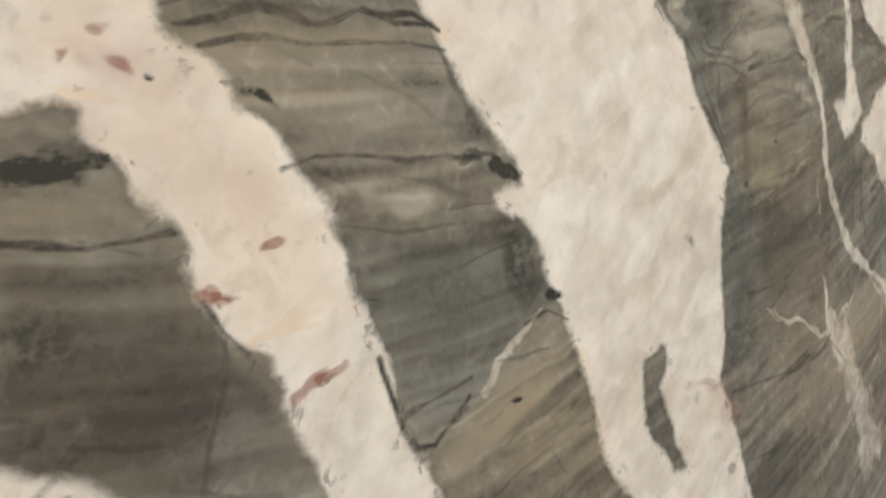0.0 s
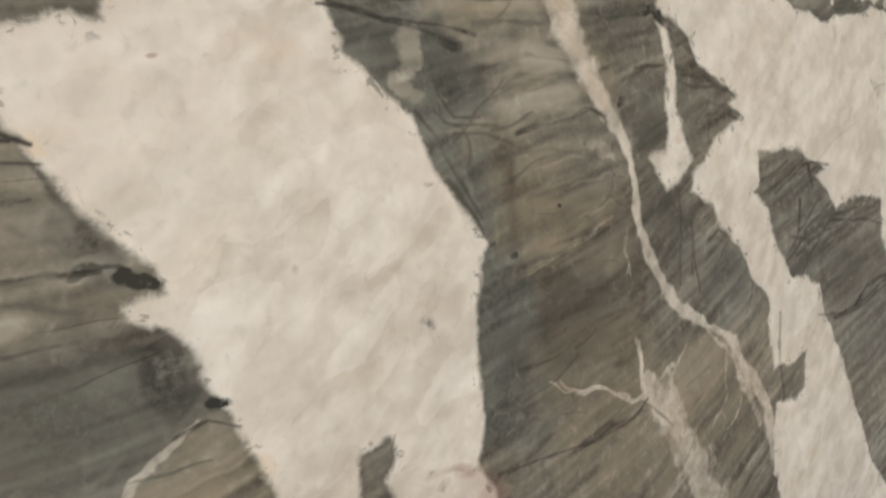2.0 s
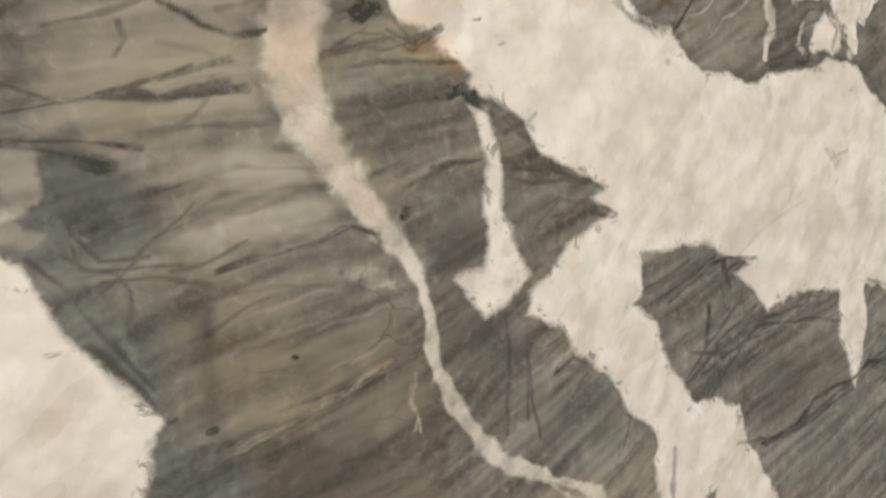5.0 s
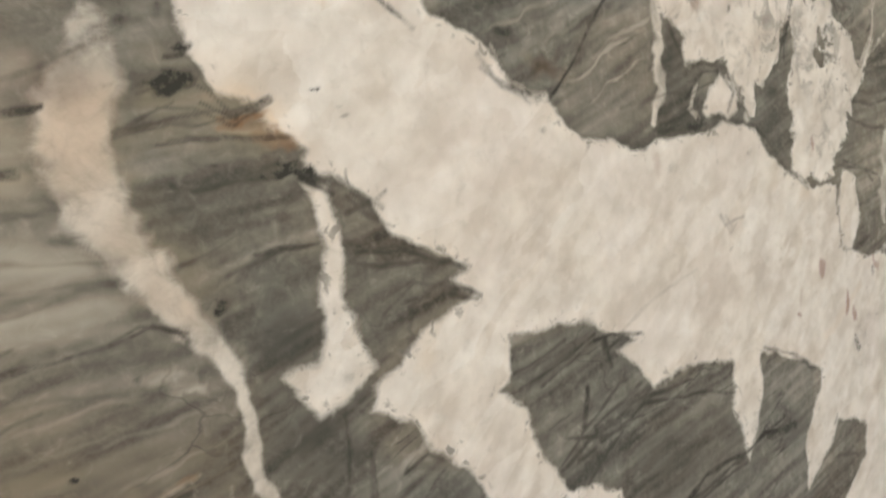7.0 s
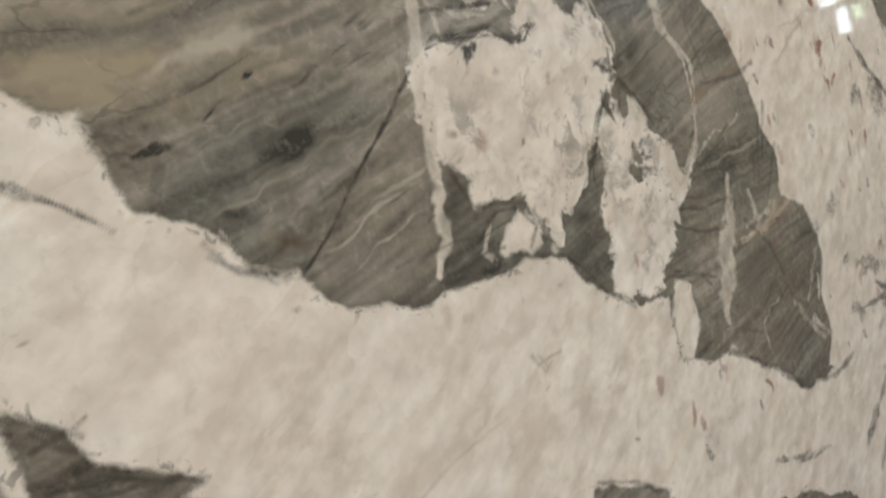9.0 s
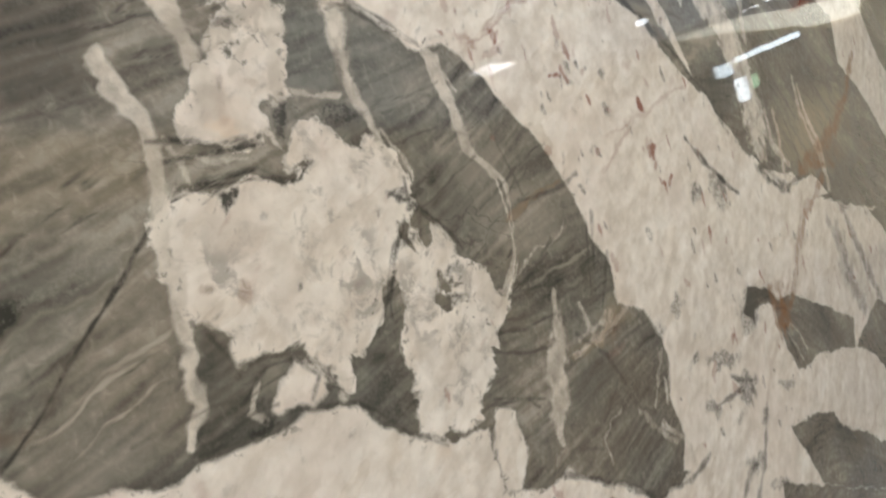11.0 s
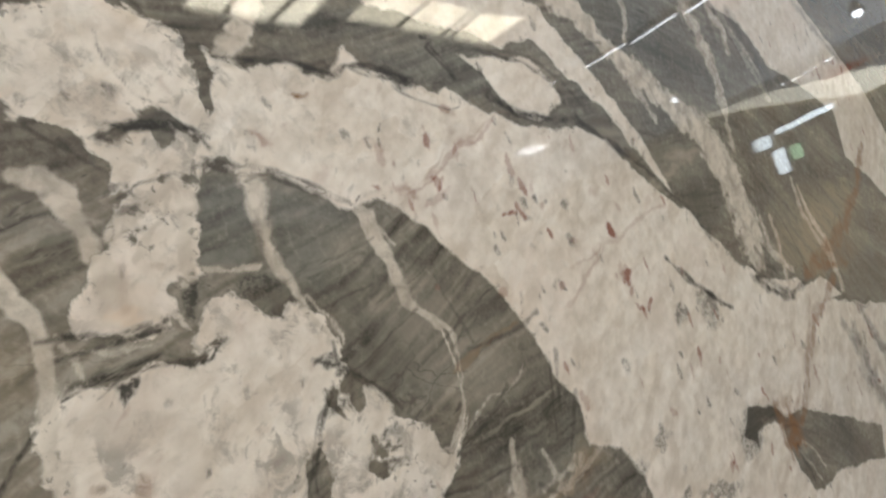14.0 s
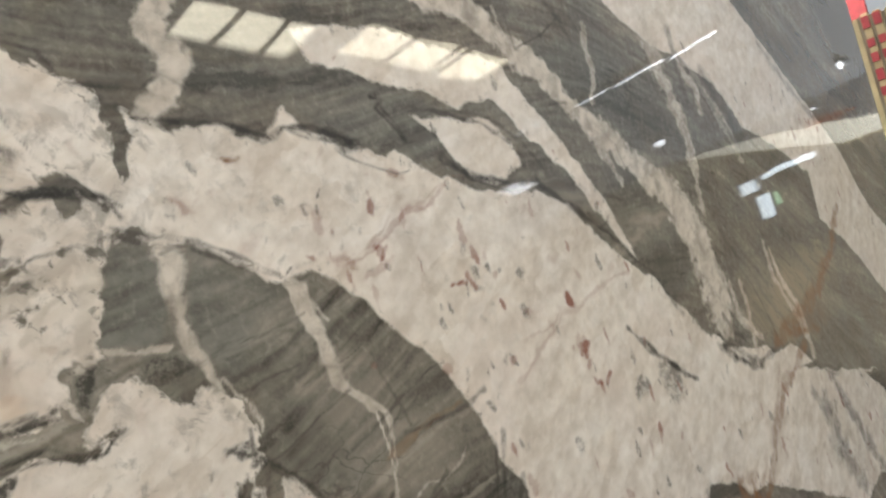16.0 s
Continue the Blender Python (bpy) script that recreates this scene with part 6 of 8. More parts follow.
stain("dark", 0.459, 0.520, 3.3, 1.5, 9, 0.5)
zone("dark", 0.3, 7, [(0.637, 0.486), (0.684, 0.490), (0.692, 0.456), (0.661, 0.454)])
crack(0.5, [(0.701, 0.454, 2.5), (0.701, 0.429, 2.6), (0.705, 0.404, 2.6)])
stain("ochre", 0.388, 0.589, 18.8, 6.4, 16, 0.45)
stain("ochre", 0.345, 0.631, 10.3, 5.9, -22, 0.6)
stain("dark", 0.347, 0.630, 4.4, 2.9, -46, 0.5)
stain("red", 0.325, 0.590, 2.0, 1.1, -4, 0.8)
stain("dark", 0.345, 0.527, 3.2, 1.2, -10, 0.45)
stain("dark", 0.377, 0.492, 2.1, 2.6, -13, 0.35)
stain("dark", 0.327, 0.441, 4.9, 2.5, -9, 0.8)
stain("dark", 0.404, 0.545, 2.5, 2.1, -8, 0.3)
zone("pale", 0.3, 9, [(0.536, 0.599), (0.597, 0.600), (0.607, 0.572), (0.539, 0.564)])
crack(0.6, [(0.806, 0.473, 2.1), (0.832, 0.478, 2.2), (0.854, 0.484, 2.3)])
crack(0.6, [(0.830, 0.460, 2.2), (0.858, 0.468, 2.3), (0.882, 0.475, 2.4)])
crack(0.85, [(0.876, 0.474, 2.4), (0.901, 0.477, 2.5), (0.934, 0.470, 2.6)])
crack(0.6, [(0.892, 0.477, 2.4), (0.894, 0.465, 2.5), (0.913, 0.473, 2.5)])
crack(0.5, [(0.878, 0.417, 2.4), (0.903, 0.426, 2.5), (0.927, 0.435, 2.6)])
crack(0.65, [(0.902, 0.410, 2.6), (0.929, 0.420, 2.7), (0.971, 0.414, 2.8), (1.049, 0.397, 3.2)])
crack(0.6, [(0.878, 0.417, 2.4), (0.883, 0.404, 2.5), (0.908, 0.409, 2.6)])
crack(0.6, [(0.849, 0.421, 2.3), (0.865, 0.414, 2.4), (0.889, 0.406, 2.5)])
crack(0.5, [(0.868, 0.380, 2.5), (0.888, 0.394, 2.5), (0.905, 0.406, 2.6)])
crack(0.5, [(0.858, 0.401, 2.4), (0.876, 0.401, 2.5), (0.881, 0.384, 2.5)])
zone("umber", 0.4, 16, [(0.908, 0.413), (0.978, 0.412), (1.045, 0.391), (1.064, 0.337), (0.995, 0.325), (0.922, 0.328), (0.899, 0.370)])
stain("dark", 0.968, 0.370, 27.3, 22.0, -16, 0.22)
crack(0.8, [(0.925, 0.327, 3.9), (0.972, 0.328, 4.2), (1.004, 0.341, 4.3), (1.055, 0.340, 4.6), (1.092, 0.349, 4.9), (1.131, 0.343, 5.1)])
stain("dark", 1.106, 0.347, 29.8, 9.0, -5, 0.8)
crack(0.6, [(1.095, 0.423, 4.1), (1.143, 0.407, 4.3), (1.184, 0.382, 4.6)])
crack(0.85, [(0.522, 0.654, 1.8), (0.532, 0.648, 1.8), (0.539, 0.642, 1.9), (0.551, 0.638, 1.9), (0.568, 0.641, 2.0)])
crack(0.5, [(0.522, 0.621, 1.0), (0.536, 0.624, 1.0), (0.549, 0.629, 1.1)])
crack(0.65, [(0.515, 0.613, 1.0), (0.535, 0.614, 1.0), (0.554, 0.616, 1.1)])
zone("pale", 0.25, 8, [(0.517, 0.625), (0.556, 0.628), (0.554, 0.602), (0.514, 0.603)])
zone("ochre", 0.3, 8, [(0.520, 0.642), (0.559, 0.639), (0.553, 0.626), (0.517, 0.623)])
crack(0.5, [(0.595, 0.628, 1.2), (0.610, 0.631, 1.3), (0.627, 0.636, 1.3), (0.641, 0.637, 1.4)])
crack(0.6, [(0.612, 0.622, 1.3), (0.643, 0.625, 1.4), (0.667, 0.623, 1.5)])
crack(0.7, [(0.633, 0.640, 1.3), (0.650, 0.634, 1.4), (0.666, 0.642, 1.4)])
trail("rust", 0.7, [(0.644, 0.634, 2.5), (0.656, 0.633, 2.5), (0.669, 0.630, 2.6)])
stain("dark", 0.620, 0.647, 11.8, 4.8, 31, 0.36)
stain("dark", 0.628, 0.661, 11.5, 3.6, 27, 0.4)
stain("dark", 0.671, 0.608, 13.7, 4.1, -8, 1.0)
stain("dark", 0.681, 0.603, 8.5, 2.9, -21, 0.9)
crack(0.65, [(0.660, 0.568, 1.8), (0.670, 0.569, 1.8), (0.684, 0.571, 1.9)])
crack(0.4, [(0.635, 0.563, 1.1), (0.654, 0.566, 1.2)])
crack(0.5, [(0.698, 0.601, 1.9), (0.711, 0.591, 2.0), (0.725, 0.584, 2.0)])
zone("dark", 0.18, 7, [(0.647, 0.539), (0.684, 0.544), (0.677, 0.510), (0.647, 0.511)])
zone("umber", 0.35, 8, [(0.521, 0.493), (0.561, 0.488), (0.591, 0.481), (0.591, 0.465), (0.549, 0.466), (0.523, 0.478)])
zone("umber", 0.4, 8, [(0.521, 0.530), (0.525, 0.501), (0.524, 0.467), (0.512, 0.472), (0.511, 0.505)])
vein(0.22, [(0.543, 0.460, 0.9), (0.565, 0.465, 1.0), (0.589, 0.469, 1.1), (0.612, 0.474, 1.1)])
trail("ochre", 0.35, [(0.543, 0.460, 1.7), (0.565, 0.465, 1.8), (0.589, 0.469, 1.9), (0.612, 0.474, 2.0)])
stain("pale", 0.609, 0.518, 10.9, 6.0, 7, 0.6)
stain("pale", 0.630, 0.526, 10.2, 7.0, -11, 0.5)
vein(0.4, [(0.623, 0.458, 2.9), (0.623, 0.446, 4.7), (0.619, 0.436, 2.3)])
crack(0.14, [(0.913, 0.477, 2.5), (0.940, 0.488, 2.6), (0.969, 0.496, 2.7), (1.006, 0.503, 2.9)])
crack(0.3, [(1.040, 0.541, 3.0), (1.046, 0.533, 3.0), (1.073, 0.535, 3.1)])
crack(0.6, [(0.746, 0.554, 1.4), (0.762, 0.547, 1.5), (0.779, 0.544, 1.5)])
crack(0.6, [(0.735, 0.529, 2.1), (0.752, 0.534, 2.2), (0.773, 0.531, 2.3), (0.786, 0.523, 2.4)])
crack(0.5, [(0.720, 0.536, 1.7), (0.740, 0.542, 1.8)])
crack(0.5, [(0.721, 0.440, 2.2), (0.738, 0.445, 2.3), (0.753, 0.435, 2.3)])
crack(0.4, [(0.731, 0.420, 2.3), (0.752, 0.430, 2.3)])
crack(0.5, [(0.775, 0.406, 2.9), (0.781, 0.393, 2.9), (0.774, 0.377, 2.9)])
stain("dark", 0.561, 0.490, 1.7, 1.2, -16, 0.6)
stain("dark", 0.617, 0.522, 2.0, 1.3, -12, 0.6)
stain("dark", 0.628, 0.556, 2.0, 1.3, -9, 0.6)
stain("dark", 0.539, 0.530, 1.5, 1.1, -13, 0.6)
stain("dark", 0.632, 0.495, 2.1, 1.4, -14, 0.6)
stain("dark", 0.592, 0.528, 1.8, 1.3, -12, 0.6)
zone("umber", 0.5, 12, [(0.721, 0.770), (0.750, 0.771), (0.759, 0.760), (0.728, 0.755), (0.718, 0.750)])
zone("ochre", 0.22, 8, [(0.733, 0.755), (0.783, 0.758), (0.752, 0.739), (0.737, 0.737)])
zone("umber", 0.3, 14, [(0.724, 0.785), (0.958, 0.799), (0.892, 0.775), (0.800, 0.769), (0.720, 0.762)])
stain("pale", 0.835, 0.766, 25.8, 5.4, 14, 0.6)
stain("pale", 0.794, 0.755, 19.5, 2.8, 18, 0.5)
stain("pale", 0.873, 0.758, 24.7, 2.5, 16, 0.35)
zone("dark", 0.3, 16, [(0.830, 0.706), (0.902, 0.745), (0.960, 0.758), (0.919, 0.716), (0.878, 0.705)])
stain("dark", 0.781, 0.715, 10.3, 2.5, 13, 0.9)
stain("dark", 0.817, 0.673, 12.8, 7.9, -8, 0.5)
stain("dark", 0.853, 0.652, 21.0, 7.9, 8, 0.4)
stain("rust", 0.853, 0.652, 23.0, 9.2, 8, 0.3)
stain("dark", 0.785, 0.703, 4.1, 6.9, -5, 0.5)
stain("dark", 0.842, 0.748, 5.1, 2.1, 16, 0.7)
stain("dark", 0.819, 0.735, 7.4, 1.8, 7, 0.5)
vein(0.5, [(0.807, 0.662, 4.4), (0.810, 0.650, 3.1), (0.825, 0.641, 3.3), (0.853, 0.635, 1.7)])
crack(0.6, [(0.806, 0.650, 1.9), (0.815, 0.644, 1.9), (0.839, 0.638, 2.0)])
crack(0.85, [(0.710, 0.703, 2.6), (0.720, 0.698, 2.7), (0.734, 0.691, 2.8), (0.745, 0.684, 2.9), (0.756, 0.677, 3.0)])
crack(0.85, [(0.855, 0.635, 2.8), (0.867, 0.646, 2.9), (0.882, 0.662, 3.0), (0.899, 0.683, 3.1), (0.921, 0.705, 3.2), (0.945, 0.733, 3.3), (0.959, 0.752, 3.4)])
zone("dark", 0.3, 6, [(0.981, 0.686), (1.000, 0.672), (1.004, 0.636), (0.972, 0.617), (0.970, 0.633)])
crack(0.65, [(1.004, 0.636, 3.8), (1.024, 0.649, 3.9), (1.049, 0.650, 4.1), (1.066, 0.635, 4.2), (1.055, 0.619, 4.2)])
stain("dark", 1.011, 0.614, 13.8, 5.9, 4, 0.6)
stain("dark", 0.981, 0.610, 15.3, 4.7, -3, 0.5)
stain("dark", 1.129, 0.631, 20.0, 10.2, -8, 0.45)
vein(0.6, [(1.017, 0.642, 6.8), (1.005, 0.628, 6.7), (1.017, 0.617, 4.9)])
vein(0.5, [(1.074, 0.643, 6.5), (1.087, 0.623, 8.8), (1.077, 0.612, 6.5)])
vein(0.55, [(1.539, 0.461, 8.3), (1.595, 0.413, 8.9), (1.606, 0.388, 9.0)])
vein(0.5, [(1.565, 0.510, 9.6), (1.560, 0.477, 9.5)])
vein(0.4, [(1.457, 0.504, 4.7), (1.410, 0.483, 4.4), (1.415, 0.451, 4.5)])
vein(0.4, [(1.395, 0.577, 4.3), (1.451, 0.588, 8.3), (1.515, 0.605, 9.0)])
vein(0.5, [(1.274, 0.665, 4.4), (1.302, 0.652, 4.6), (1.316, 0.678, 3.9)])
crack(0.6, [(1.269, 0.623, 3.6), (1.321, 0.619, 3.9), (1.369, 0.622, 4.2)])
crack(0.6, [(1.244, 0.563, 4.3), (1.295, 0.556, 4.6), (1.314, 0.544, 4.7)])
crack(0.5, [(1.194, 0.740, 3.2), (1.255, 0.770, 3.5), (1.288, 0.786, 3.7)])
crack(0.5, [(1.340, 0.738, 4.8), (1.400, 0.743, 5.2), (1.456, 0.760, 5.5)])
crack(0.6, [(1.330, 0.472, 5.6), (1.386, 0.446, 6.1), (1.435, 0.423, 6.5), (1.501, 0.386, 7.0), (1.584, 0.376, 7.7), (1.645, 0.389, 8.2)])
zone("umber", 0.3, 14, [(1.356, 0.525), (1.565, 0.552), (1.588, 0.450), (1.465, 0.425), (1.344, 0.480)])
stain("dark", 1.473, 0.314, 41.4, 6.5, -11, 0.8)
stain("dark", 1.417, 0.329, 14.1, 4.2, -19, 0.8)
stain("dark", 1.754, 0.720, 25.3, 14.2, -1, 0.6)
stain("dark", 1.819, 0.718, 20.8, 36.3, -9, 0.5)
trail("ochre", 0.35, [(1.278, 0.446, 9.1), (1.241, 0.425, 8.6), (1.207, 0.409, 8.3)])
vein(0.8, [(1.074, 0.906, 13.0), (1.050, 0.888, 16.4), (1.026, 0.867, 11.6)])
vein(0.75, [(1.086, 0.901, 11.0), (1.075, 0.865, 17.0), (1.073, 0.832, 12.6)])
vein(0.6, [(1.073, 0.899, 6.0), (1.054, 0.867, 7.4), (1.043, 0.851, 8.0)])
mass([(0.980, 1.033), (1.053, 1.045), (1.074, 1.022), (1.106, 1.003), (1.121, 0.981), (1.105, 0.950), (1.079, 0.958), (1.042, 0.956), (1.020, 0.941), (1.002, 0.944), (0.968, 0.941)])
mass([(1.024, 0.933), (1.055, 0.940), (1.099, 0.942), (1.106, 0.921), (1.075, 0.911), (1.051, 0.916)])
mass([(1.075, 0.910), (1.092, 0.908), (1.077, 0.832), (1.063, 0.825), (1.054, 0.798), (0.994, 0.804), (0.998, 0.829), (1.027, 0.849), (1.019, 0.865), (1.051, 0.896)])
mass([(1.078, 0.836), (1.106, 0.820), (1.112, 0.802), (1.156, 0.796), (1.173, 0.775), (1.190, 0.754), (1.092, 0.772), (1.085, 0.806)])
pocket([(1.037, 0.874), (1.072, 0.895), (1.055, 0.863), (1.041, 0.860)])
zone("dark", 0.3, 14, [(0.994, 0.987), (1.022, 1.002), (1.041, 0.975), (1.022, 0.957), (1.004, 0.960)])
vein(0.7, [(1.140, 0.907, 12.7), (1.145, 0.861, 16.5), (1.155, 0.837, 11.8), (1.169, 0.794, 8.9), (1.181, 0.776, 5.0)])
vein(0.6, [(1.170, 0.808, 4.0), (1.192, 0.786, 4.1), (1.193, 0.768, 4.1)])
pocket([(1.092, 0.897), (1.130, 0.910), (1.135, 0.875), (1.120, 0.840), (1.083, 0.840)])
pocket([(1.063, 0.825), (1.081, 0.831), (1.081, 0.802), (1.072, 0.795)])
pocket([(1.105, 0.825), (1.134, 0.835), (1.153, 0.828), (1.152, 0.801), (1.113, 0.806)])
zone("cool", 0.6, 5, [(1.092, 0.897), (1.130, 0.910), (1.135, 0.875), (1.120, 0.840), (1.083, 0.840)])
zone("dark", 0.35, 5, [(1.063, 0.825), (1.081, 0.831), (1.081, 0.802), (1.072, 0.795)])
zone("dark", 0.3, 5, [(1.105, 0.825), (1.134, 0.835), (1.153, 0.828), (1.152, 0.801), (1.113, 0.806)])
crack(0.9, [(1.027, 0.937, 4.8), (1.040, 0.947, 4.9), (1.065, 0.948, 5.2), (1.100, 0.948, 5.5), (1.111, 0.934, 5.6)])
stain("dark", 1.069, 0.949, 33.2, 4.5, -1, 0.8)
crack(0.6, [(1.099, 0.921, 2.7), (1.122, 0.916, 2.9), (1.143, 0.921, 3.0), (1.168, 0.916, 3.1), (1.204, 0.902, 3.3), (1.237, 0.888, 3.4)])
crack(0.6, [(0.981, 0.943, 2.2), (1.000, 0.932, 2.3), (1.017, 0.922, 2.3)])
crack(0.85, [(0.979, 0.792, 3.4), (0.999, 0.794, 3.6), (1.022, 0.799, 3.7), (1.046, 0.803, 3.9)])
crack(0.8, [(0.978, 0.769, 2.0), (0.993, 0.775, 2.1), (1.015, 0.776, 2.2), (1.037, 0.776, 2.3), (1.058, 0.778, 2.4), (1.079, 0.776, 2.5), (1.092, 0.786, 2.6)])
stain("dark", 1.020, 0.766, 11.8, 6.0, 44, 0.6)
stain("dark", 1.168, 0.758, 8.6, 4.0, 6, 0.9)
stain("dark", 1.188, 0.745, 7.3, 4.9, -37, 0.9)
trail("dark", 0.9, [(1.183, 0.751, 5.0), (1.199, 0.743, 5.1), (1.219, 0.730, 5.3), (1.233, 0.713, 5.4)])
stain("dark", 1.040, 0.973, 5.7, 4.3, 4, 0.5)
stain("dark", 0.998, 1.011, 7.2, 4.2, -69, 0.4)
stain("dark", 0.990, 1.026, 10.1, 5.2, -57, 0.5)
stain("ochre", 1.023, 0.814, 9.1, 6.8, -8, 0.7)
stain("rust", 1.058, 0.846, 4.1, 3.3, -5, 0.5)
stain("dark", 1.011, 0.932, 8.3, 3.4, -34, 0.6)
stain("dark", 1.041, 0.884, 8.6, 3.0, 35, 0.5)
trail("rust", 1.0, [(1.957, 0.549, 28.7), (1.969, 0.504, 34.1), (1.962, 0.464, 12.9)])
stain("dark", 1.861, 0.527, 33.7, 28.3, 18, 0.7)
trail("ochre", 0.5, [(1.404, 0.750, 5.7), (1.356, 0.735, 5.3), (1.312, 0.719, 4.9)])
trail("rust", 0.4, [(1.404, 0.750, 4.2), (1.356, 0.735, 3.9), (1.312, 0.719, 3.7)])
vein(0.45, [(1.411, 0.624, 6.9), (1.424, 0.597, 7.0), (1.429, 0.573, 7.0)])
vein(0.4, [(1.464, 0.610, 6.7), (1.437, 0.594, 6.4), (1.398, 0.588, 6.0)])
crack(0.5, [(1.445, 0.673, 3.7), (1.441, 0.639, 3.6)])
stain("dark", 1.246, 0.948, 6.9, 4.3, -66, 0.6)
stain("dark", 1.271, 0.941, 6.1, 3.9, -66, 0.6)
stain("dark", 1.285, 0.944, 4.6, 3.0, -65, 0.6)
stain("dark", 1.326, 0.925, 4.3, 2.8, -65, 0.6)
stain("dark", 1.357, 0.888, 4.5, 3.0, -65, 0.6)
stain("dark", 1.170, 0.972, 7.2, 4.3, -67, 0.6)
stain("dark", 1.149, 0.940, 8.8, 5.0, -67, 0.6)
stain("dark", 1.419, 0.843, 4.8, 3.2, -64, 0.6)
stain("dark", 1.479, 0.878, 8.9, 6.3, -63, 0.6)
stain("dark", 1.552, 0.876, 8.2, 6.1, -62, 0.6)
stain("dark", 1.499, 0.784, 6.5, 4.5, -63, 0.6)
stain("dark", 1.541, 0.836, 10.8, 7.9, -63, 0.6)
stain("dark", 1.491, 0.700, 5.2, 3.5, -64, 0.6)
stain("dark", 1.399, 0.886, 4.1, 2.8, -64, 0.6)
stain("dark", 1.458, 0.745, 7.6, 5.0, -64, 0.6)
stain("dark", 1.595, 0.675, 11.5, 8.2, -63, 0.6)
stain("dark", 1.414, 0.829, 7.2, 4.8, -64, 0.6)
zone("umber", 0.45, 22, [(1.045, 1.052), (1.139, 1.060), (1.140, 1.038), (1.124, 1.013), (1.100, 1.015), (1.064, 1.031)])
zone("dark", 0.25, 14, [(1.072, 1.036), (1.141, 1.042), (1.125, 1.018)])
zone("umber", 0.25, 20, [(1.048, 1.085), (1.145, 1.108), (1.155, 1.077), (1.136, 1.042), (1.073, 1.045)])
stain("dark", 1.214, 1.048, 36.3, 8.8, 15, 1.0)
stain("dark", 1.254, 1.059, 19.5, 10.8, 8, 1.0)
crack(0.85, [(1.128, 1.009, 4.9), (1.154, 1.010, 5.1), (1.198, 1.014, 5.5), (1.229, 1.010, 5.8), (1.250, 1.007, 6.1), (1.263, 1.016, 6.2), (1.300, 1.017, 6.6), (1.338, 1.010, 7.0)])
stain("dark", 1.325, 1.011, 27.9, 7.3, -3, 0.8)
crack(0.85, [(1.374, 1.059, 4.8), (1.388, 1.058, 4.9), (1.378, 1.048, 4.8), (1.394, 1.035, 4.9), (1.409, 1.016, 5.0)])
crack(0.6, [(1.422, 1.053, 5.9), (1.481, 1.054, 6.4), (1.535, 1.047, 6.9), (1.581, 1.030, 7.2)])
crack(0.8, [(1.458, 1.001, 9.1), (1.498, 0.985, 9.5), (1.544, 0.981, 10.1), (1.629, 0.977, 11.3)])
crack(0.7, [(1.620, 0.984, 8.4), (1.669, 0.957, 8.8), (1.735, 0.928, 9.5), (1.792, 0.897, 10.0)])
trail("rust", 0.95, [(2.749, 0.982, 21.6), (2.642, 0.892, 29.3), (2.499, 0.813, 34.2), (2.346, 0.758, 40.8), (2.216, 0.730, 26.2)])
trail("rust", 0.9, [(2.338, 0.707, 18.2), (2.196, 0.646, 18.9), (2.117, 0.587, 20.1), (2.031, 0.510, 18.0)])
zone("ochre", 0.45, 40, [(2.136, 0.814), (2.573, 0.905), (2.585, 0.833), (2.278, 0.723), (2.113, 0.741)])
trail("red", 0.6, [(1.311, 0.892, 4.6), (1.358, 0.917, 5.0), (1.419, 0.948, 5.6), (1.458, 0.970, 6.0)])
trail("red", 0.4, [(1.779, 0.867, 7.6), (1.689, 0.849, 6.8), (1.617, 0.820, 6.1), (1.551, 0.788, 5.6), (1.511, 0.757, 5.2)])
stain("red", 1.306, 0.897, 14.2, 7.3, -2, 0.5)
stain("red", 1.402, 0.945, 16.1, 7.0, 29, 0.4)
stain("rust", 1.311, 0.889, 13.0, 7.3, -2, 0.4)
stain("dark", 1.749, 0.720, 17.8, 7.2, 13, 0.6)
stain("dark", 1.842, 0.708, 19.3, 10.9, -86, 0.5)
crack(0.8, [(1.747, 0.794, 8.2), (1.791, 0.764, 8.5), (1.826, 0.741, 8.8), (1.893, 0.708, 9.4)])
crack(0.8, [(2.007, 0.743, 12.0), (2.053, 0.716, 12.5), (2.118, 0.694, 13.3), (2.139, 0.701, 13.6)])
vein(0.6, [(2.082, 0.835, 14.8), (2.092, 0.780, 14.7), (2.157, 0.736, 15.5)])
vein(0.6, [(2.264, 0.898, 21.4), (2.275, 0.836, 21.3), (2.333, 0.759, 22.0), (2.372, 0.692, 22.4)])
crack(0.4, [(2.089, 1.275, 17.0), (2.089, 1.193, 16.6), (2.094, 1.144, 16.4)])
crack(0.5, [(1.723, 1.242, 9.3), (1.752, 1.215, 9.5), (1.771, 1.194, 9.6)])
crack(0.5, [(2.182, 1.207, 32.6), (2.244, 1.151, 33.9), (2.289, 1.102, 34.7)])
vein(0.5, [(1.813, 1.228, 12.8), (1.814, 1.159, 12.5), (1.793, 1.106, 12.0)])
vein(0.5, [(1.980, 1.243, 30.4), (2.025, 1.183, 37.4), (2.051, 1.119, 31.3), (2.067, 1.033, 24.7)])
stain("pale", 1.684, 0.965, 75.9, 14.1, -4, 0.4)
stain("pale", 1.814, 0.913, 81.0, 11.6, 14, 0.5)
crack(0.5, [(2.428, 0.643, 27.1), (2.470, 0.572, 27.7), (2.537, 0.483, 28.8), (2.594, 0.427, 29.8)])
crack(0.4, [(2.321, 0.627, 24.6), (2.380, 0.546, 25.4), (2.407, 0.500, 25.8)])
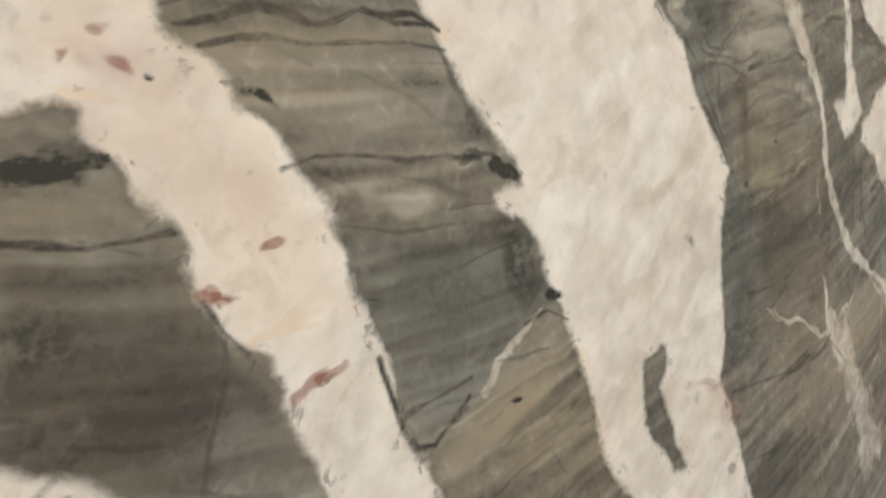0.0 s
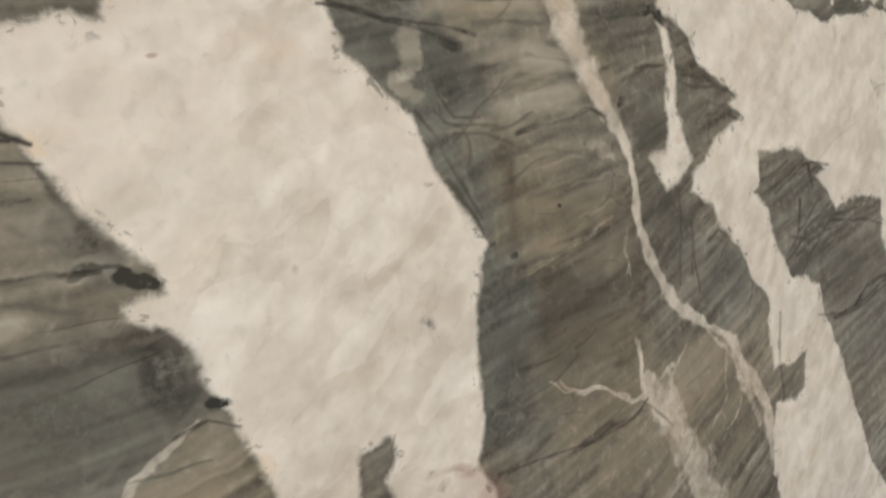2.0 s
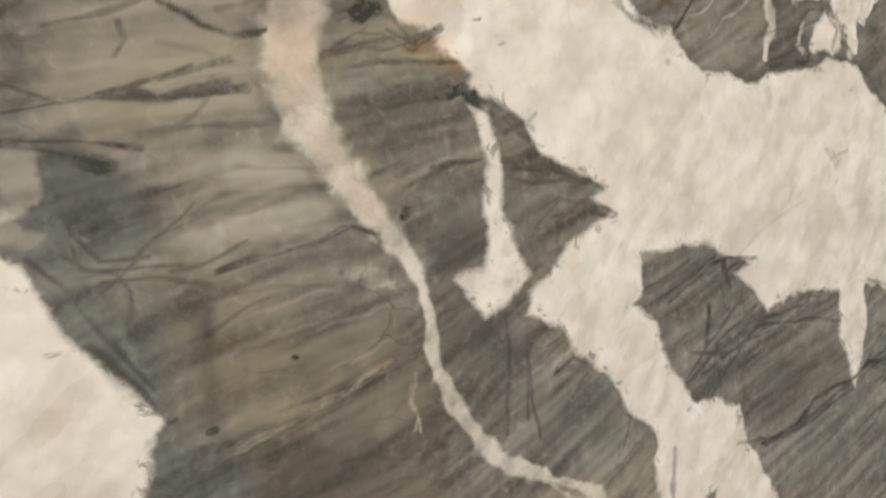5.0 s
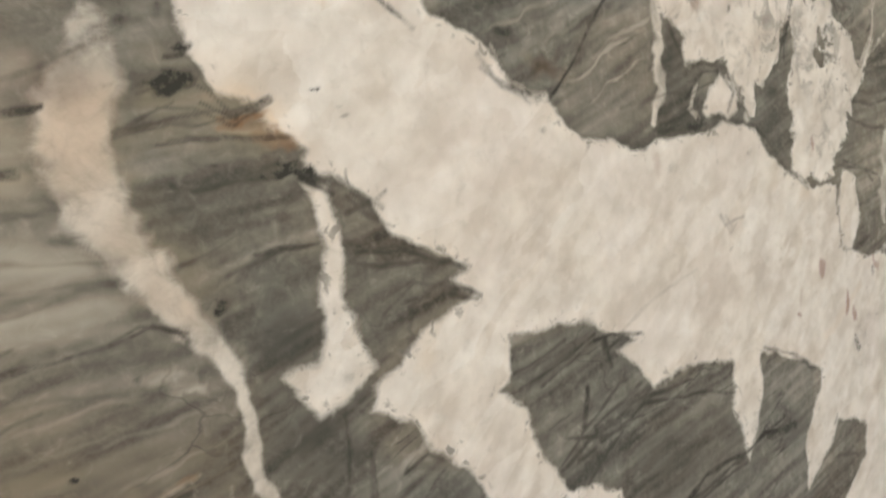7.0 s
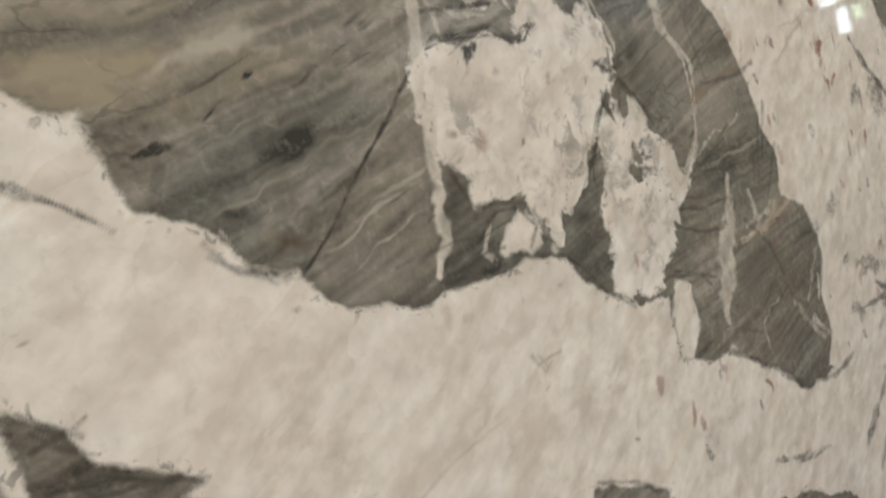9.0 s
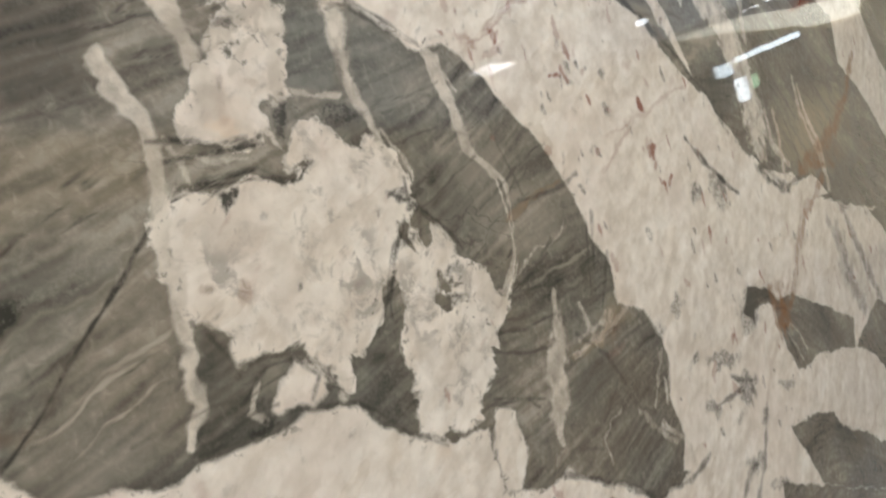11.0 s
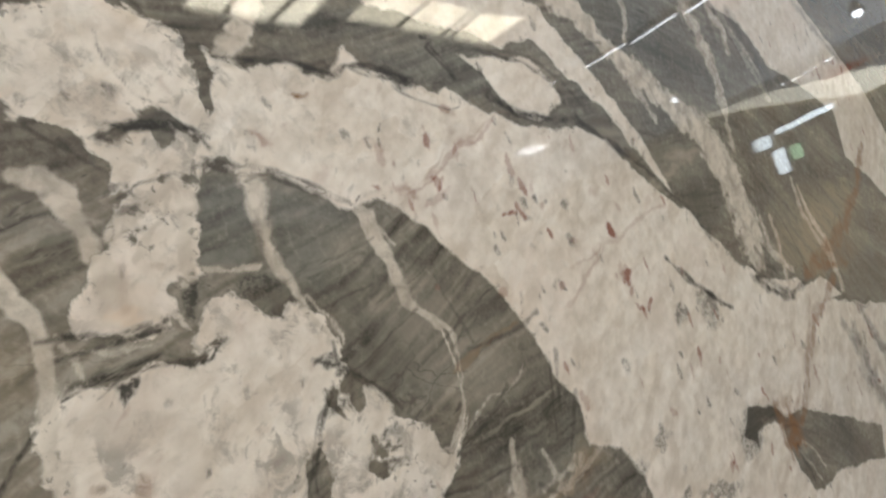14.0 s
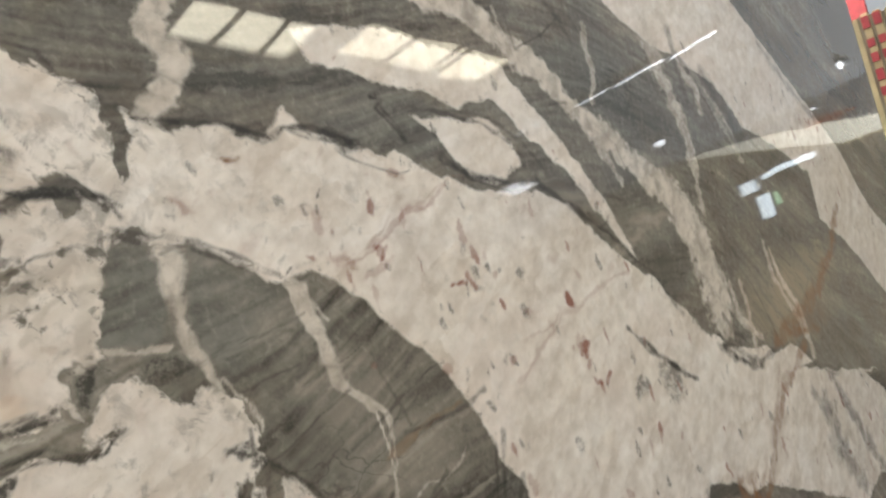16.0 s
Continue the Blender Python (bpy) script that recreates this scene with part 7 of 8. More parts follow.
zone("umber", 0.3, 22, [(0.509, 0.572), (0.520, 0.566), (0.523, 0.529), (0.636, 0.519), (0.643, 0.478), (0.649, 0.422), (0.495, 0.478)])
zone("umber", 0.3, 20, [(0.547, 0.470), (0.662, 0.462), (0.742, 0.372), (0.797, 0.245), (0.486, 0.365)])
zone("umber", 0.16, 24, [(1.202, 0.761), (1.339, 0.788), (1.455, 0.693), (1.549, 0.585), (1.558, 0.465), (1.251, 0.567)])
zone("umber", 0.35, 10, [(0.692, 0.602), (0.724, 0.576), (0.768, 0.546), (0.767, 0.537), (0.687, 0.568)])
zone("pale", 0.22, 20, [(1.220, 0.814), (1.384, 0.823), (1.468, 0.705), (1.336, 0.676), (1.229, 0.739)])
stain("dark", 0.620, 0.682, 3.4, 5.8, 1, 0.45)
stain("dark", 0.626, 0.663, 5.5, 1.7, 23, 0.8)
stain("dark", 0.615, 0.648, 13.2, 2.4, 12, 0.55)
stain("dark", 0.657, 0.638, 8.8, 2.2, 39, 0.6)
stain("dark", 0.671, 0.609, 11.3, 3.6, -12, 0.85)
stain("dark", 0.625, 0.651, 6.0, 1.8, 22, 0.6)
stain("dark", 0.603, 0.679, 6.0, 4.8, 0, 0.4)
stain("red", 0.645, 0.702, 2.3, 3.3, 3, 0.9)
stain("ochre", 0.703, 0.697, 9.1, 3.0, 23, 0.6)
crack(0.6, [(0.596, 0.630, 1.2), (0.608, 0.631, 1.3), (0.624, 0.634, 1.3), (0.640, 0.637, 1.4)])
crack(0.6, [(0.622, 0.623, 1.3), (0.643, 0.626, 1.4), (0.666, 0.624, 1.5)])
trail("rust", 0.6, [(0.651, 0.631, 2.2), (0.664, 0.630, 2.3), (0.676, 0.622, 2.4)])
stain("dark", 0.690, 0.647, 2.0, 1.0, 11, 0.8)
stain("dark", 0.702, 0.639, 1.5, 1.1, -4, 0.8)
stain("dark", 0.704, 0.632, 3.6, 0.8, 5, 0.4)
crack(0.8, [(0.714, 0.703, 2.5), (0.726, 0.695, 2.6), (0.741, 0.686, 2.7), (0.755, 0.676, 2.8)])
trail("ochre", 0.7, [(1.461, 0.603, 6.3), (1.434, 0.577, 10.5), (1.383, 0.574, 7.0)])
vein(0.45, [(1.461, 0.603, 4.7), (1.435, 0.580, 7.5), (1.388, 0.576, 4.2)])
stain("dark", 1.895, 0.551, 48.9, 12.3, -12, 0.6)
stain("dark", 1.856, 0.529, 22.9, 20.2, -13, 0.6)
stain("dark", 1.794, 0.433, 24.6, 24.3, -8, 0.6)
stain("dark", 1.959, 0.399, 35.7, 5.0, -14, 0.6)
stain("dark", 1.669, 0.442, 16.8, 8.5, -4, 0.6)
stain("dark", 1.714, 0.493, 10.1, 6.6, 18, 0.8)
stain("dark", 1.737, 0.492, 10.5, 6.8, 18, 0.8)
stain("dark", 1.758, 0.481, 10.8, 6.9, 17, 0.8)
stain("dark", 1.719, 0.482, 10.2, 6.6, 18, 0.8)
stain("dark", 1.625, 0.585, 9.2, 5.7, 23, 0.8)
stain("dark", 1.627, 0.574, 9.2, 5.7, 23, 0.8)
stain("dark", 1.655, 0.511, 9.3, 6.1, 20, 0.8)
vein(0.5, [(1.994, 0.476, 5.8), (2.047, 0.422, 6.1)])
vein(0.5, [(2.013, 0.485, 5.9), (2.071, 0.434, 6.2)])
crack(0.5, [(1.992, 0.481, 7.2), (2.016, 0.435, 7.4), (2.019, 0.421, 7.4)])
vein(0.6, [(1.325, 0.746, 3.3), (1.321, 0.714, 3.9), (1.308, 0.684, 5.1), (1.286, 0.653, 4.9)])
crack(0.55, [(1.297, 0.650, 3.1), (1.340, 0.667, 3.3), (1.372, 0.683, 3.5)])
trail("rust", 0.5, [(1.318, 0.725, 4.5), (1.367, 0.743, 4.9), (1.418, 0.755, 5.3)])
stain("pale", 1.405, 0.669, 54.7, 3.3, 13, 0.5)
stain("pale", 1.410, 0.644, 39.6, 3.5, 15, 0.4)
stain("pale", 1.279, 0.700, 42.4, 2.8, 18, 0.3)
mass([(0.809, 0.281), (0.950, 0.255), (0.988, 0.171), (1.068, 0.065), (0.799, 0.185), (0.797, 0.245)])
zone("umber", 0.7, 20, [(0.812, 0.881), (0.944, 0.895), (0.941, 0.842), (0.884, 0.818), (0.825, 0.810), (0.799, 0.806)])
zone("dark", 0.45, 24, [(0.812, 0.881), (0.944, 0.895), (0.934, 0.842), (0.878, 0.821), (0.826, 0.815), (0.800, 0.811)])
zone("ochre", 0.3, 12, [(0.135, 0.565), (0.167, 0.566), (0.198, 0.521), (0.218, 0.469), (0.208, 0.443), (0.177, 0.459), (0.160, 0.494), (0.137, 0.534)])
stain("red", 1.038, 0.820, 24.0, 15.5, -7, 0.12)
stain("red", 1.065, 1.020, 31.2, 24.9, -28, 0.1)
stain("dark", 1.033, 0.999, 11.3, 6.3, -69, 0.4)
stain("dark", 1.009, 0.964, 10.3, 5.2, -32, 0.4)
stain("dark", 1.101, 1.025, 10.4, 5.5, -54, 0.4)
trail("dark", 0.6, [(1.040, 1.015, 3.4), (1.048, 0.992, 4.3), (1.064, 0.968, 3.5), (1.084, 0.958, 4.5)])
trail("dark", 0.5, [(1.120, 0.999, 3.9), (1.151, 1.007, 5.2), (1.185, 1.014, 4.4)])
stain("dark", 1.040, 0.836, 9.0, 3.1, 23, 0.35)
stain("dark", 1.062, 0.842, 6.0, 3.2, 50, 0.4)
stain("dark", 1.036, 0.902, 11.1, 3.0, 28, 0.5)
stain("dark", 1.008, 0.802, 14.6, 2.9, 1, 0.5)
stain("red", 0.182, 0.508, 20.8, 11.5, -61, 0.1)
stain("red", 0.147, 0.546, 18.3, 6.7, -51, 0.14)
stain("ochre", 0.165, 0.524, 18.9, 6.5, -62, 0.35)
stain("ochre", 0.185, 0.465, 13.0, 7.5, -13, 0.3)
stain("ochre", 0.138, 0.540, 9.2, 1.3, -8, 0.8)
stain("dark", 0.168, 0.539, 1.3, 0.7, 33, 0.45)
stain("dark", 0.178, 0.525, 1.4, 0.7, 31, 0.45)
stain("dark", 0.186, 0.513, 1.4, 0.7, 30, 0.45)
stain("dark", 0.199, 0.500, 1.5, 0.8, 28, 0.45)
stain("dark", 0.201, 0.486, 1.5, 0.8, 26, 0.45)
stain("dark", 0.189, 0.494, 1.4, 0.8, 28, 0.45)
stain("dark", 0.164, 0.551, 1.3, 0.6, 35, 0.45)
stain("pale", 0.562, 0.563, 39.0, 3.3, -1, 0.25)
stain("pale", 0.572, 0.517, 29.9, 1.5, 7, 0.4)
stain("pale", 0.593, 0.502, 32.0, 1.4, 10, 0.4)
stain("pale", 0.563, 0.502, 28.9, 1.3, 8, 0.35)
stain("pale", 0.602, 0.484, 24.3, 1.4, 10, 0.35)
stain("pale", 0.845, 0.688, 45.9, 1.6, 22, 0.5)
stain("pale", 0.864, 0.673, 43.9, 1.7, 22, 0.5)
stain("pale", 0.913, 0.664, 44.5, 1.9, 24, 0.55)
stain("pale", 0.934, 0.679, 42.0, 2.0, 26, 0.55)
stain("pale", 0.923, 0.644, 35.9, 2.0, 22, 0.5)
stain("pale", 0.896, 0.711, 53.6, 1.7, 20, 0.4)
stain("pale", 0.830, 0.721, 40.7, 1.5, 18, 0.4)
stain("dark", 0.880, 0.712, 51.3, 4.0, 21, 0.25)
stain("dark", 0.927, 0.691, 31.9, 1.9, 26, 0.3)
stain("dark", 0.843, 0.698, 37.9, 1.6, 21, 0.3)
zone("pale", 0.18, 20, [(1.174, 0.882), (1.251, 0.867), (1.339, 0.788), (1.398, 0.702), (1.305, 0.685), (1.237, 0.797)])
zone("cool", 0.4, 16, [(1.085, 0.910), (1.158, 0.905), (1.234, 0.877), (1.176, 0.802), (1.110, 0.833), (1.078, 0.860)])
zone("cool", 0.4, 30, [(1.623, 1.158), (1.923, 1.232), (2.255, 1.088), (1.963, 0.946), (1.769, 1.046)])
zone("pale", 0.15, 30, [(1.729, 0.981), (1.936, 0.963), (1.919, 0.895), (1.767, 0.905)])
mass([(0.673, 0.761), (0.701, 0.760), (0.707, 0.746), (0.709, 0.729), (0.701, 0.704), (0.664, 0.703)])
# end of figure
LAYERS = [(0.118, 0.486, -7), (0.245, 0.531, -1), (0.253, 0.448, -7), (0.304, 0.393, 13), (0.54, 0.44, 5), (0.127, 0.444, -9), (0.57, 0.55, -1), (0.57, 0.42, 2), (0.51, 0.54, 33), (0.73, 0.32, 26), (0.56, 0.50, 2), (0.57, 0.58, -4), (0.52, 0.63, 4), (0.66, 0.53, 30), (0.76, 0.53, 4), (0.85, 0.45, 13), (0.98, 0.36, 4), (0.66, 0.46, 36), (0.62, 0.58, 3), (0.62, 0.65, 7), (0.74, 0.76, 7), (0.84, 0.71, 19), (0.91, 0.66, 17), (0.78, 0.69, 17), (1.30, 0.82, 36), (1.31, 0.65, -3), (1.46, 0.60, 10), (1.48, 0.46, 18), (1.16, 0.87, 16), (1.26, 0.76, 32), (1.35, 0.71, 19), (1.40, 0.56, 13), (0.95, 0.74, 32)]
LAYERS += [(0.88, 0.70, 26), (0.92, 0.66, 30), (0.80, 0.72, 21), (2.40, 0.51, -50), (2.13, 0.81, -42), (1.11, 0.88, 16), (1.08, 1.07, -2), (1.33, 1.05, 18), (1.90, 1.17, -11), (1.85, 0.95, 6), (2.72, 1.33, -27), (2.78, 0.83, -15)]

# layering: the direction of the fine grain drifts from place to place
flecks("dark", 280, 1.25, 3.2, 0.35, 1.25, 105, 9, 1.2, 5)
flecks("red", 260, 1.15, 2.8, 0.40, 1.25, 105, 10, 1.0, 6)
flecks("dark", 110, 0.95, 1.5, 0.55, 1.0, 40, 9, 0.4, 7)
flecks("dark", 70, 0.3, 1.6, 0.2, 0.9, 30, 6, 0.35, 8)
flecks("dark", 170, 0.95, 1.30, 0.58, 0.96, 60, 6, 0.5, 10)
flecks("red", 60, 0.95, 1.30, 0.58, 1.05, 60, 9, 0.3, 11)
flecks("ochre", 70, 0.0, 1.6, 0.2, 1.0, 30, 26, 0.35, 9)

c2, s2 = np.zeros(GU.shape), np.zeros(GU.shape)
for u, v, turn in LAYERS:
    k = 1 / (((GU - u) ** 2 + (GV - v) ** 2) + 0.003) ** 1.5
    c2 += k * math.cos(radians(2 * turn))
    s2 += k * math.sin(radians(2 * turn))
turns = np.degrees(np.arctan2(s2, c2)) / 2


def scatter(draw, count, strength, width, cross, seed):
    """Short seams strewn over the grey rock, most of them along its layers."""
    rnd = random.Random(seed)
    done = 0
    while done < count:
        u = rnd.uniform(0.0, 3.2)
        i = min(int(np.searchsorted(cu, u)), COLS - 1)
        j = rnd.randrange(40, len(rowf) - 40)
        if white[j, i] > -0.004:
            continue
        v, turn = GV[j, i], turns[j, i] + rnd.gauss(0, 12) + (90 if rnd.random() < cross else 0)
        step, pts = rnd.uniform(0.004, 0.012) * (1 + 0.5 * u), []
        for k in range(5):
            pts.append((u, v, width * rnd.uniform(0.4, 1.4) * (0.6 if k in (0, 4) else 1.0) * (1 + 0.3 * u)))
            u, v = u + step * math.cos(radians(turn)), v + step * math.sin(radians(turn))
            turn += rnd.gauss(0, 8)
        i = min(int(np.searchsorted(cu, u)), COLS - 1)
        j = min(int(np.searchsorted(GV[:, i], v)), len(rowf) - 1)
        if white[j, i] > -0.004:
            continue
        draw(strength * rnd.uniform(0.4, 1.1), pts)
        done += 1


scatter(crack, 170, 0.42, 1.4, 0.06, 21)
# the grain is laid in fixed directions and each place takes the two that are nearest to its own
streak, broad, hair, fine = (np.zeros(GU.shape) for _ in range(4))
STEP = 10
for n in range(0, 180, STEP):
    gap = np.abs((turns - n + 90) % 180 - 90)
    here = gap < STEP
    if not here.any():
        continue
    k = 1 - gap[here] / STEP
    c, s = math.cos(radians(n)), math.sin(radians(n))
    x, y = GU[here] + 0.3 * (WU[here] - GU[here]), GV[here] + 0.3 * (WV[here] - GV[here])
    al, ac = x * c + y * s + n, y * c - x * s
    streak[here] += k * fbm(al * 0.10, ac, 74, 3, 200 + n, 0.8)
    fine[here] += k * fbm(al * 0.06, ac, 165, 2, 800 + n, 0.8)
    broad[here] += k * fbm(al * 0.22, ac, 17, 3, 400 + n)
    hair[here] += k * np.abs(fbm(al * 0.13, ac, 34, 4, 600 + n))
quiet = np.interp(GU, [1.0, 2.2], [1.0, 0.4])
streak *= quiet
fine *= quiet
patch = fbm(GU, GV, 9, 3, 90)
hair = np.clip(1 - hair / 0.022, 0, 1) * np.clip(patch * 6 + 0.35, 0, 1)
# slanting growth lines in the quartz
c, s = math.cos(radians(42)), math.sin(radians(42))
brush = fbm((WU * c + WV * s) * 0.33, WV * c - WU * s, 48, 4, 77)

# flat crystal faces, leaning with the growth lines
c, s = math.cos(radians(28)), math.sin(radians(28))
facet = fbm((GU * c + GV * s) * 0.55 + 0.012 * fbm(GU, GV, 40, 2, 91), GV * c - GU * s, 62, 3, 93, 0.65)


def stone_slab():
    n, m = GU.shape
    co = np.zeros((n * m + 4, 3), np.float32)
    co[:n * m, 0], co[:n * m, 2] = GU.ravel(), GV.ravel()
    idx = np.arange(n * m).reshape(n, m)
    quads = np.stack([idx[:-1, :-1], idx[:-1, 1:], idx[1:, 1:], idx[1:, :-1]], -1).reshape(-1, 4)
    back = n * m + np.arange(4)
    co[back] = [(U0, THICK, V0), (U1, THICK, V0), (U1, THICK, V1), (U0, THICK, V1)]
    rims = [list(idx[0, ::-1]) + [back[0], back[1]], list(idx[:, -1][::-1]) + [back[1], back[2]],
            list(idx[-1, :]) + [back[2], back[3]], list(idx[:, 0]) + [back[3], back[0]], [back[3], back[2], back[1], back[0]]]
    loops = np.concatenate([quads.ravel()] + [np.array(r) for r in rims]).astype(np.int32)
    starts = np.concatenate([np.arange(len(quads)) * 4, len(quads) * 4 + np.cumsum([0] + [len(r) for r in rims[:-1]])]).astype(np.int32)
    me = bpy.data.meshes.new("stone_slab")
    me.vertices.add(len(co))
    me.vertices.foreach_set("co", co.ravel())
    me.loops.add(len(loops))
    me.loops.foreach_set("vertex_index", loops)
    me.polygons.add(len(starts))
    me.polygons.foreach_set("loop_start", starts)
    me.update(calc_edges=True)
    me.validate()

    def put(name, *layers):
        a = me.attributes.new(name, "FLOAT_VECTOR", "POINT")
        full = np.zeros((len(co), 3), np.float32)
        for k, layer in enumerate(layers):
            full[:n * m, k] = layer.ravel()
        a.data.foreach_set("vector", full.ravel())

    put("figure", np.clip(white, -0.05, 0.05), light, np.clip(dark, 0, 1))
    put("tones", np.minimum(stains["dark"], np.interp(GU, [0.9, 1.1, 1.6], [1.2, 0.85, 0.7])), np.clip(stains["pale"], 0, 1), np.clip(stains["ochre"], 0, 1.2))
    put("iron", np.clip(stains["rust"], 0, 1.3), np.clip(stains["red"], 0, 1.3), hair)
    put("layers", streak, broad, brush)
    put("growth", np.clip(stains["cool"], 0, 1), np.clip(stains["curd"], 0, 1), np.clip(stains["umber"], 0, 1))
    put("grains", fine, facet, 0 * light)
    me.materials.append(stone_face)
    ob = new("stone_slab", me)
    ob.matrix_world = BASE
    return tagged(ob, "large polished slab of white and grey veined quartzite, leaning upright", "stone slab")


slab = stone_slab()
# ---- the shed: all lines run along or across the slab ----
def box(bm, x0, x1, y0, y1, z0, z1, bevel=0.0):
    r = bmesh.ops.create_cube(bm, size=1.0, matrix=Matrix.Translation(((x0 + x1) / 2, (y0 + y1) / 2, (z0 + z1) / 2)) @ Matrix.Diagonal((x1 - x0, y1 - y0, z1 - z0, 1)))
    if bevel:
        edges = list({e for v in r["verts"] for e in v.link_edges})
        bmesh.ops.bevel(bm, geom=edges, offset=bevel, segments=2, affect="EDGES")
    return r


def solid(name, bm, material, parent=None, label=""):
    me = bpy.data.meshes.new(name)
    bm.to_mesh(me)
    bm.free()
    me.materials.append(material)
    ob = new(name, me)
    if parent:
        ob.parent = parent
    if label:
        ob["label"] = label
    return ob


def boxes(name, material, *spans, parent=None, label="", bevel=0.0):
    bm = bmesh.new()
    for s in spans:
        box(bm, *s, bevel=bevel)
    return solid(name, bm, material, parent, label)


X0, X1, Y0, Y1, ROOF = -7.0, 16.0, -11.0, 3.0, 5.0
tagged(boxes("floor", concrete, (X0, X1, Y0, Y1, -0.2, 0.0)), "worn grey concrete shed floor", "floor", kind="structure")
# roof, with an opening for each rooflight: x from, to, y from, to; first and last are added, unseen
LIGHTS = [(-3.4, 1.4, -1.8, -0.5), (4.28, 5.58, -4.95, -4.36), (6.02, 8.30, -4.72, -4.12), (12.22, 12.92, -7.92, -7.32), (3.2, 9.5, 0.5, 2.6)]
bm = bmesh.new()
xs = sorted({X0, X1, *(v for l in LIGHTS for v in l[:2])})
for a, b in zip(xs, xs[1:]):
    cuts = [Y0] + [y for l in sorted(LIGHTS, key=lambda l: l[2]) if l[0] <= a and l[1] >= b for y in l[2:]] + [Y1]
    for c, d in zip(cuts[::2], cuts[1::2]):
        box(bm, a, b, c, d, ROOF, ROOF + 0.1)
tagged(solid("ceiling", bm, roof_sheet), "milky roof sheeting of the shed with an added bluish glow", "ceiling", kind="structure")
for x in np.arange(X0 + 0.5, X1, 1.6):
    if x < 8 and not any(l[0] - 0.1 < x < l[1] + 0.1 for l in LIGHTS[:4]):
        tagged(boxes("purlin", steel, (x - 0.04, x + 0.04, Y0, 0.4, ROOF - 0.16, ROOF - 0.003)), "dark steel purlin under the roof", "beam", kind="structure")
tagged(boxes("wall_back", wall_paint, (X0, X1, Y1, Y1 + 0.15, 0, ROOF)), "plain cream shed wall", "wall", kind="structure")
tagged(boxes("wall_front", wall_paint, (X0, X1, Y0 - 0.15, Y0, 0, ROOF)), "plain cream shed wall", "wall", kind="structure")
tagged(boxes("wall_gate", wall_paint, (X0 - 0.15, X0, Y0, -9.0, 0, ROOF), (X0 - 0.15, X0, -1.0, Y1, 0, ROOF), (X0 - 0.15, X0, -9.0, -1.0, 4.4, ROOF)),
       "plain cream shed wall round an assumed gate, out of view", "wall", kind="structure")

# far gable wall with a band of windows
WY = [(-4.95, -4.62, 3.80, 4.05), (-4.55, -3.35, 3.97, 4.09), (-4.72, -4.48, 3.22, 3.70), (-4.40, -4.20, 3.38, 3.66)]
bm = bmesh.new()
ys = sorted({Y0, Y1, *(v for w in WY for v in w[:2])})
for a, b in zip(ys, ys[1:]):
    z = 0.0
    for w in sorted((w for w in WY if w[0] <= a and w[1] >= b), key=lambda w: w[2]):
        if w[2] > z:
            box(bm, X1, X1 + 0.15, a, b, z, w[2])
        z = w[3]
    box(bm, X1, X1 + 0.15, a, b, z, ROOF)
tagged(solid("wall_far", bm, wall_paint), "plain cream gable wall with small bright windows", "wall", kind="structure")
for n, (a, b, c, d) in enumerate(WY):
    win = tagged(boxes(f"window_{n + 1}", steel, (X1 - 0.02, X1 + 0.05, a - 0.02, a, c - 0.02, d + 0.02), (X1 - 0.02, X1 + 0.05, b, b + 0.02, c - 0.02, d + 0.02),
                       (X1 - 0.02, X1 + 0.05, a, b, c - 0.02, c), (X1 - 0.02, X1 + 0.05, a, b, d, d + 0.02)), "small steel-framed window full of daylight", "window", kind="structure")
    boxes("pane", green_glow if n == 3 else daylight_glow, (X1 + 0.06, X1 + 0.08, a, b, c, d), parent=win)

# pale sloping valance, lifted by its own glow, and dark sheeting under the roof, on the far wall
def strip(name, material, pts, x, depth):
    bm = bmesh.new()
    vs = [bm.verts.new((x, y, z)) for y, z in pts]
    f = bm.faces.new(vs)
    r = bmesh.ops.extrude_face_region(bm, geom=[f])
    for v in r["geom"]:
        if isinstance(v, bmesh.types.BMVert):
            v.co.x += depth
    bmesh.ops.recalc_face_normals(bm, faces=bm.faces)
    return solid(name, bm, material)


tagged(strip("gable_sheeting", sheet_metal, [(-11.0, 4.98), (-5.83, 4.98), (-4.16, 4.68), (-2.18, 4.14), (3.0, 2.9), (3.0, 4.98)], X1 - 0.03, 0.026), "grey sheeting in the gable", "sheeting", kind="structure")
tagged(strip("valance", pale_sheet, [(-5.90, 4.96), (-4.24, 4.50), (-2.83, 3.98), (-2.3, 3.97), (-2.1, 4.20), (-4.16, 4.74)], X1 - 0.06, 0.024), "pale sloping roof valance with an added glow", "valance")
tagged(strip("banner", orange_sheet, [(-3.40, 4.50), (-3.22, 4.62), (-2.48, 4.50), (-3.0, 4.46)], X1 - 0.09, 0.02), "small torn orange banner on the gable", "banner")


def rooflight(a, b, c, d, bars, glow):
    """A translucent sheet over an opening in the roof, with steel bars under it."""
    ob = tagged(boxes("rooflight", glow, (a, b, c, d, ROOF + 0.06, ROOF + 0.08)), "translucent cream rooflight sheet glowing with daylight; the two unseen ones are added light", "rooflight", "rooflights")
    for x in bars:
        boxes("bar", steel, (x - 0.025, x + 0.025, c, d, ROOF + 0.03, ROOF + 0.055), parent=ob, label="dark steel purlin")
    return ob


# these two stay out of view and only light the slab and shed
rooflight(*LIGHTS[0], [-1.8, -0.2], hidden_glow)
rooflight(*LIGHTS[4], [5.0, 7.0], hidden_glow)
rooflight(*LIGHTS[1], [4.75, 5.27], clear_glow)
rooflight(*LIGHTS[2], [6.75, 7.45, 7.60], skylight_glow)
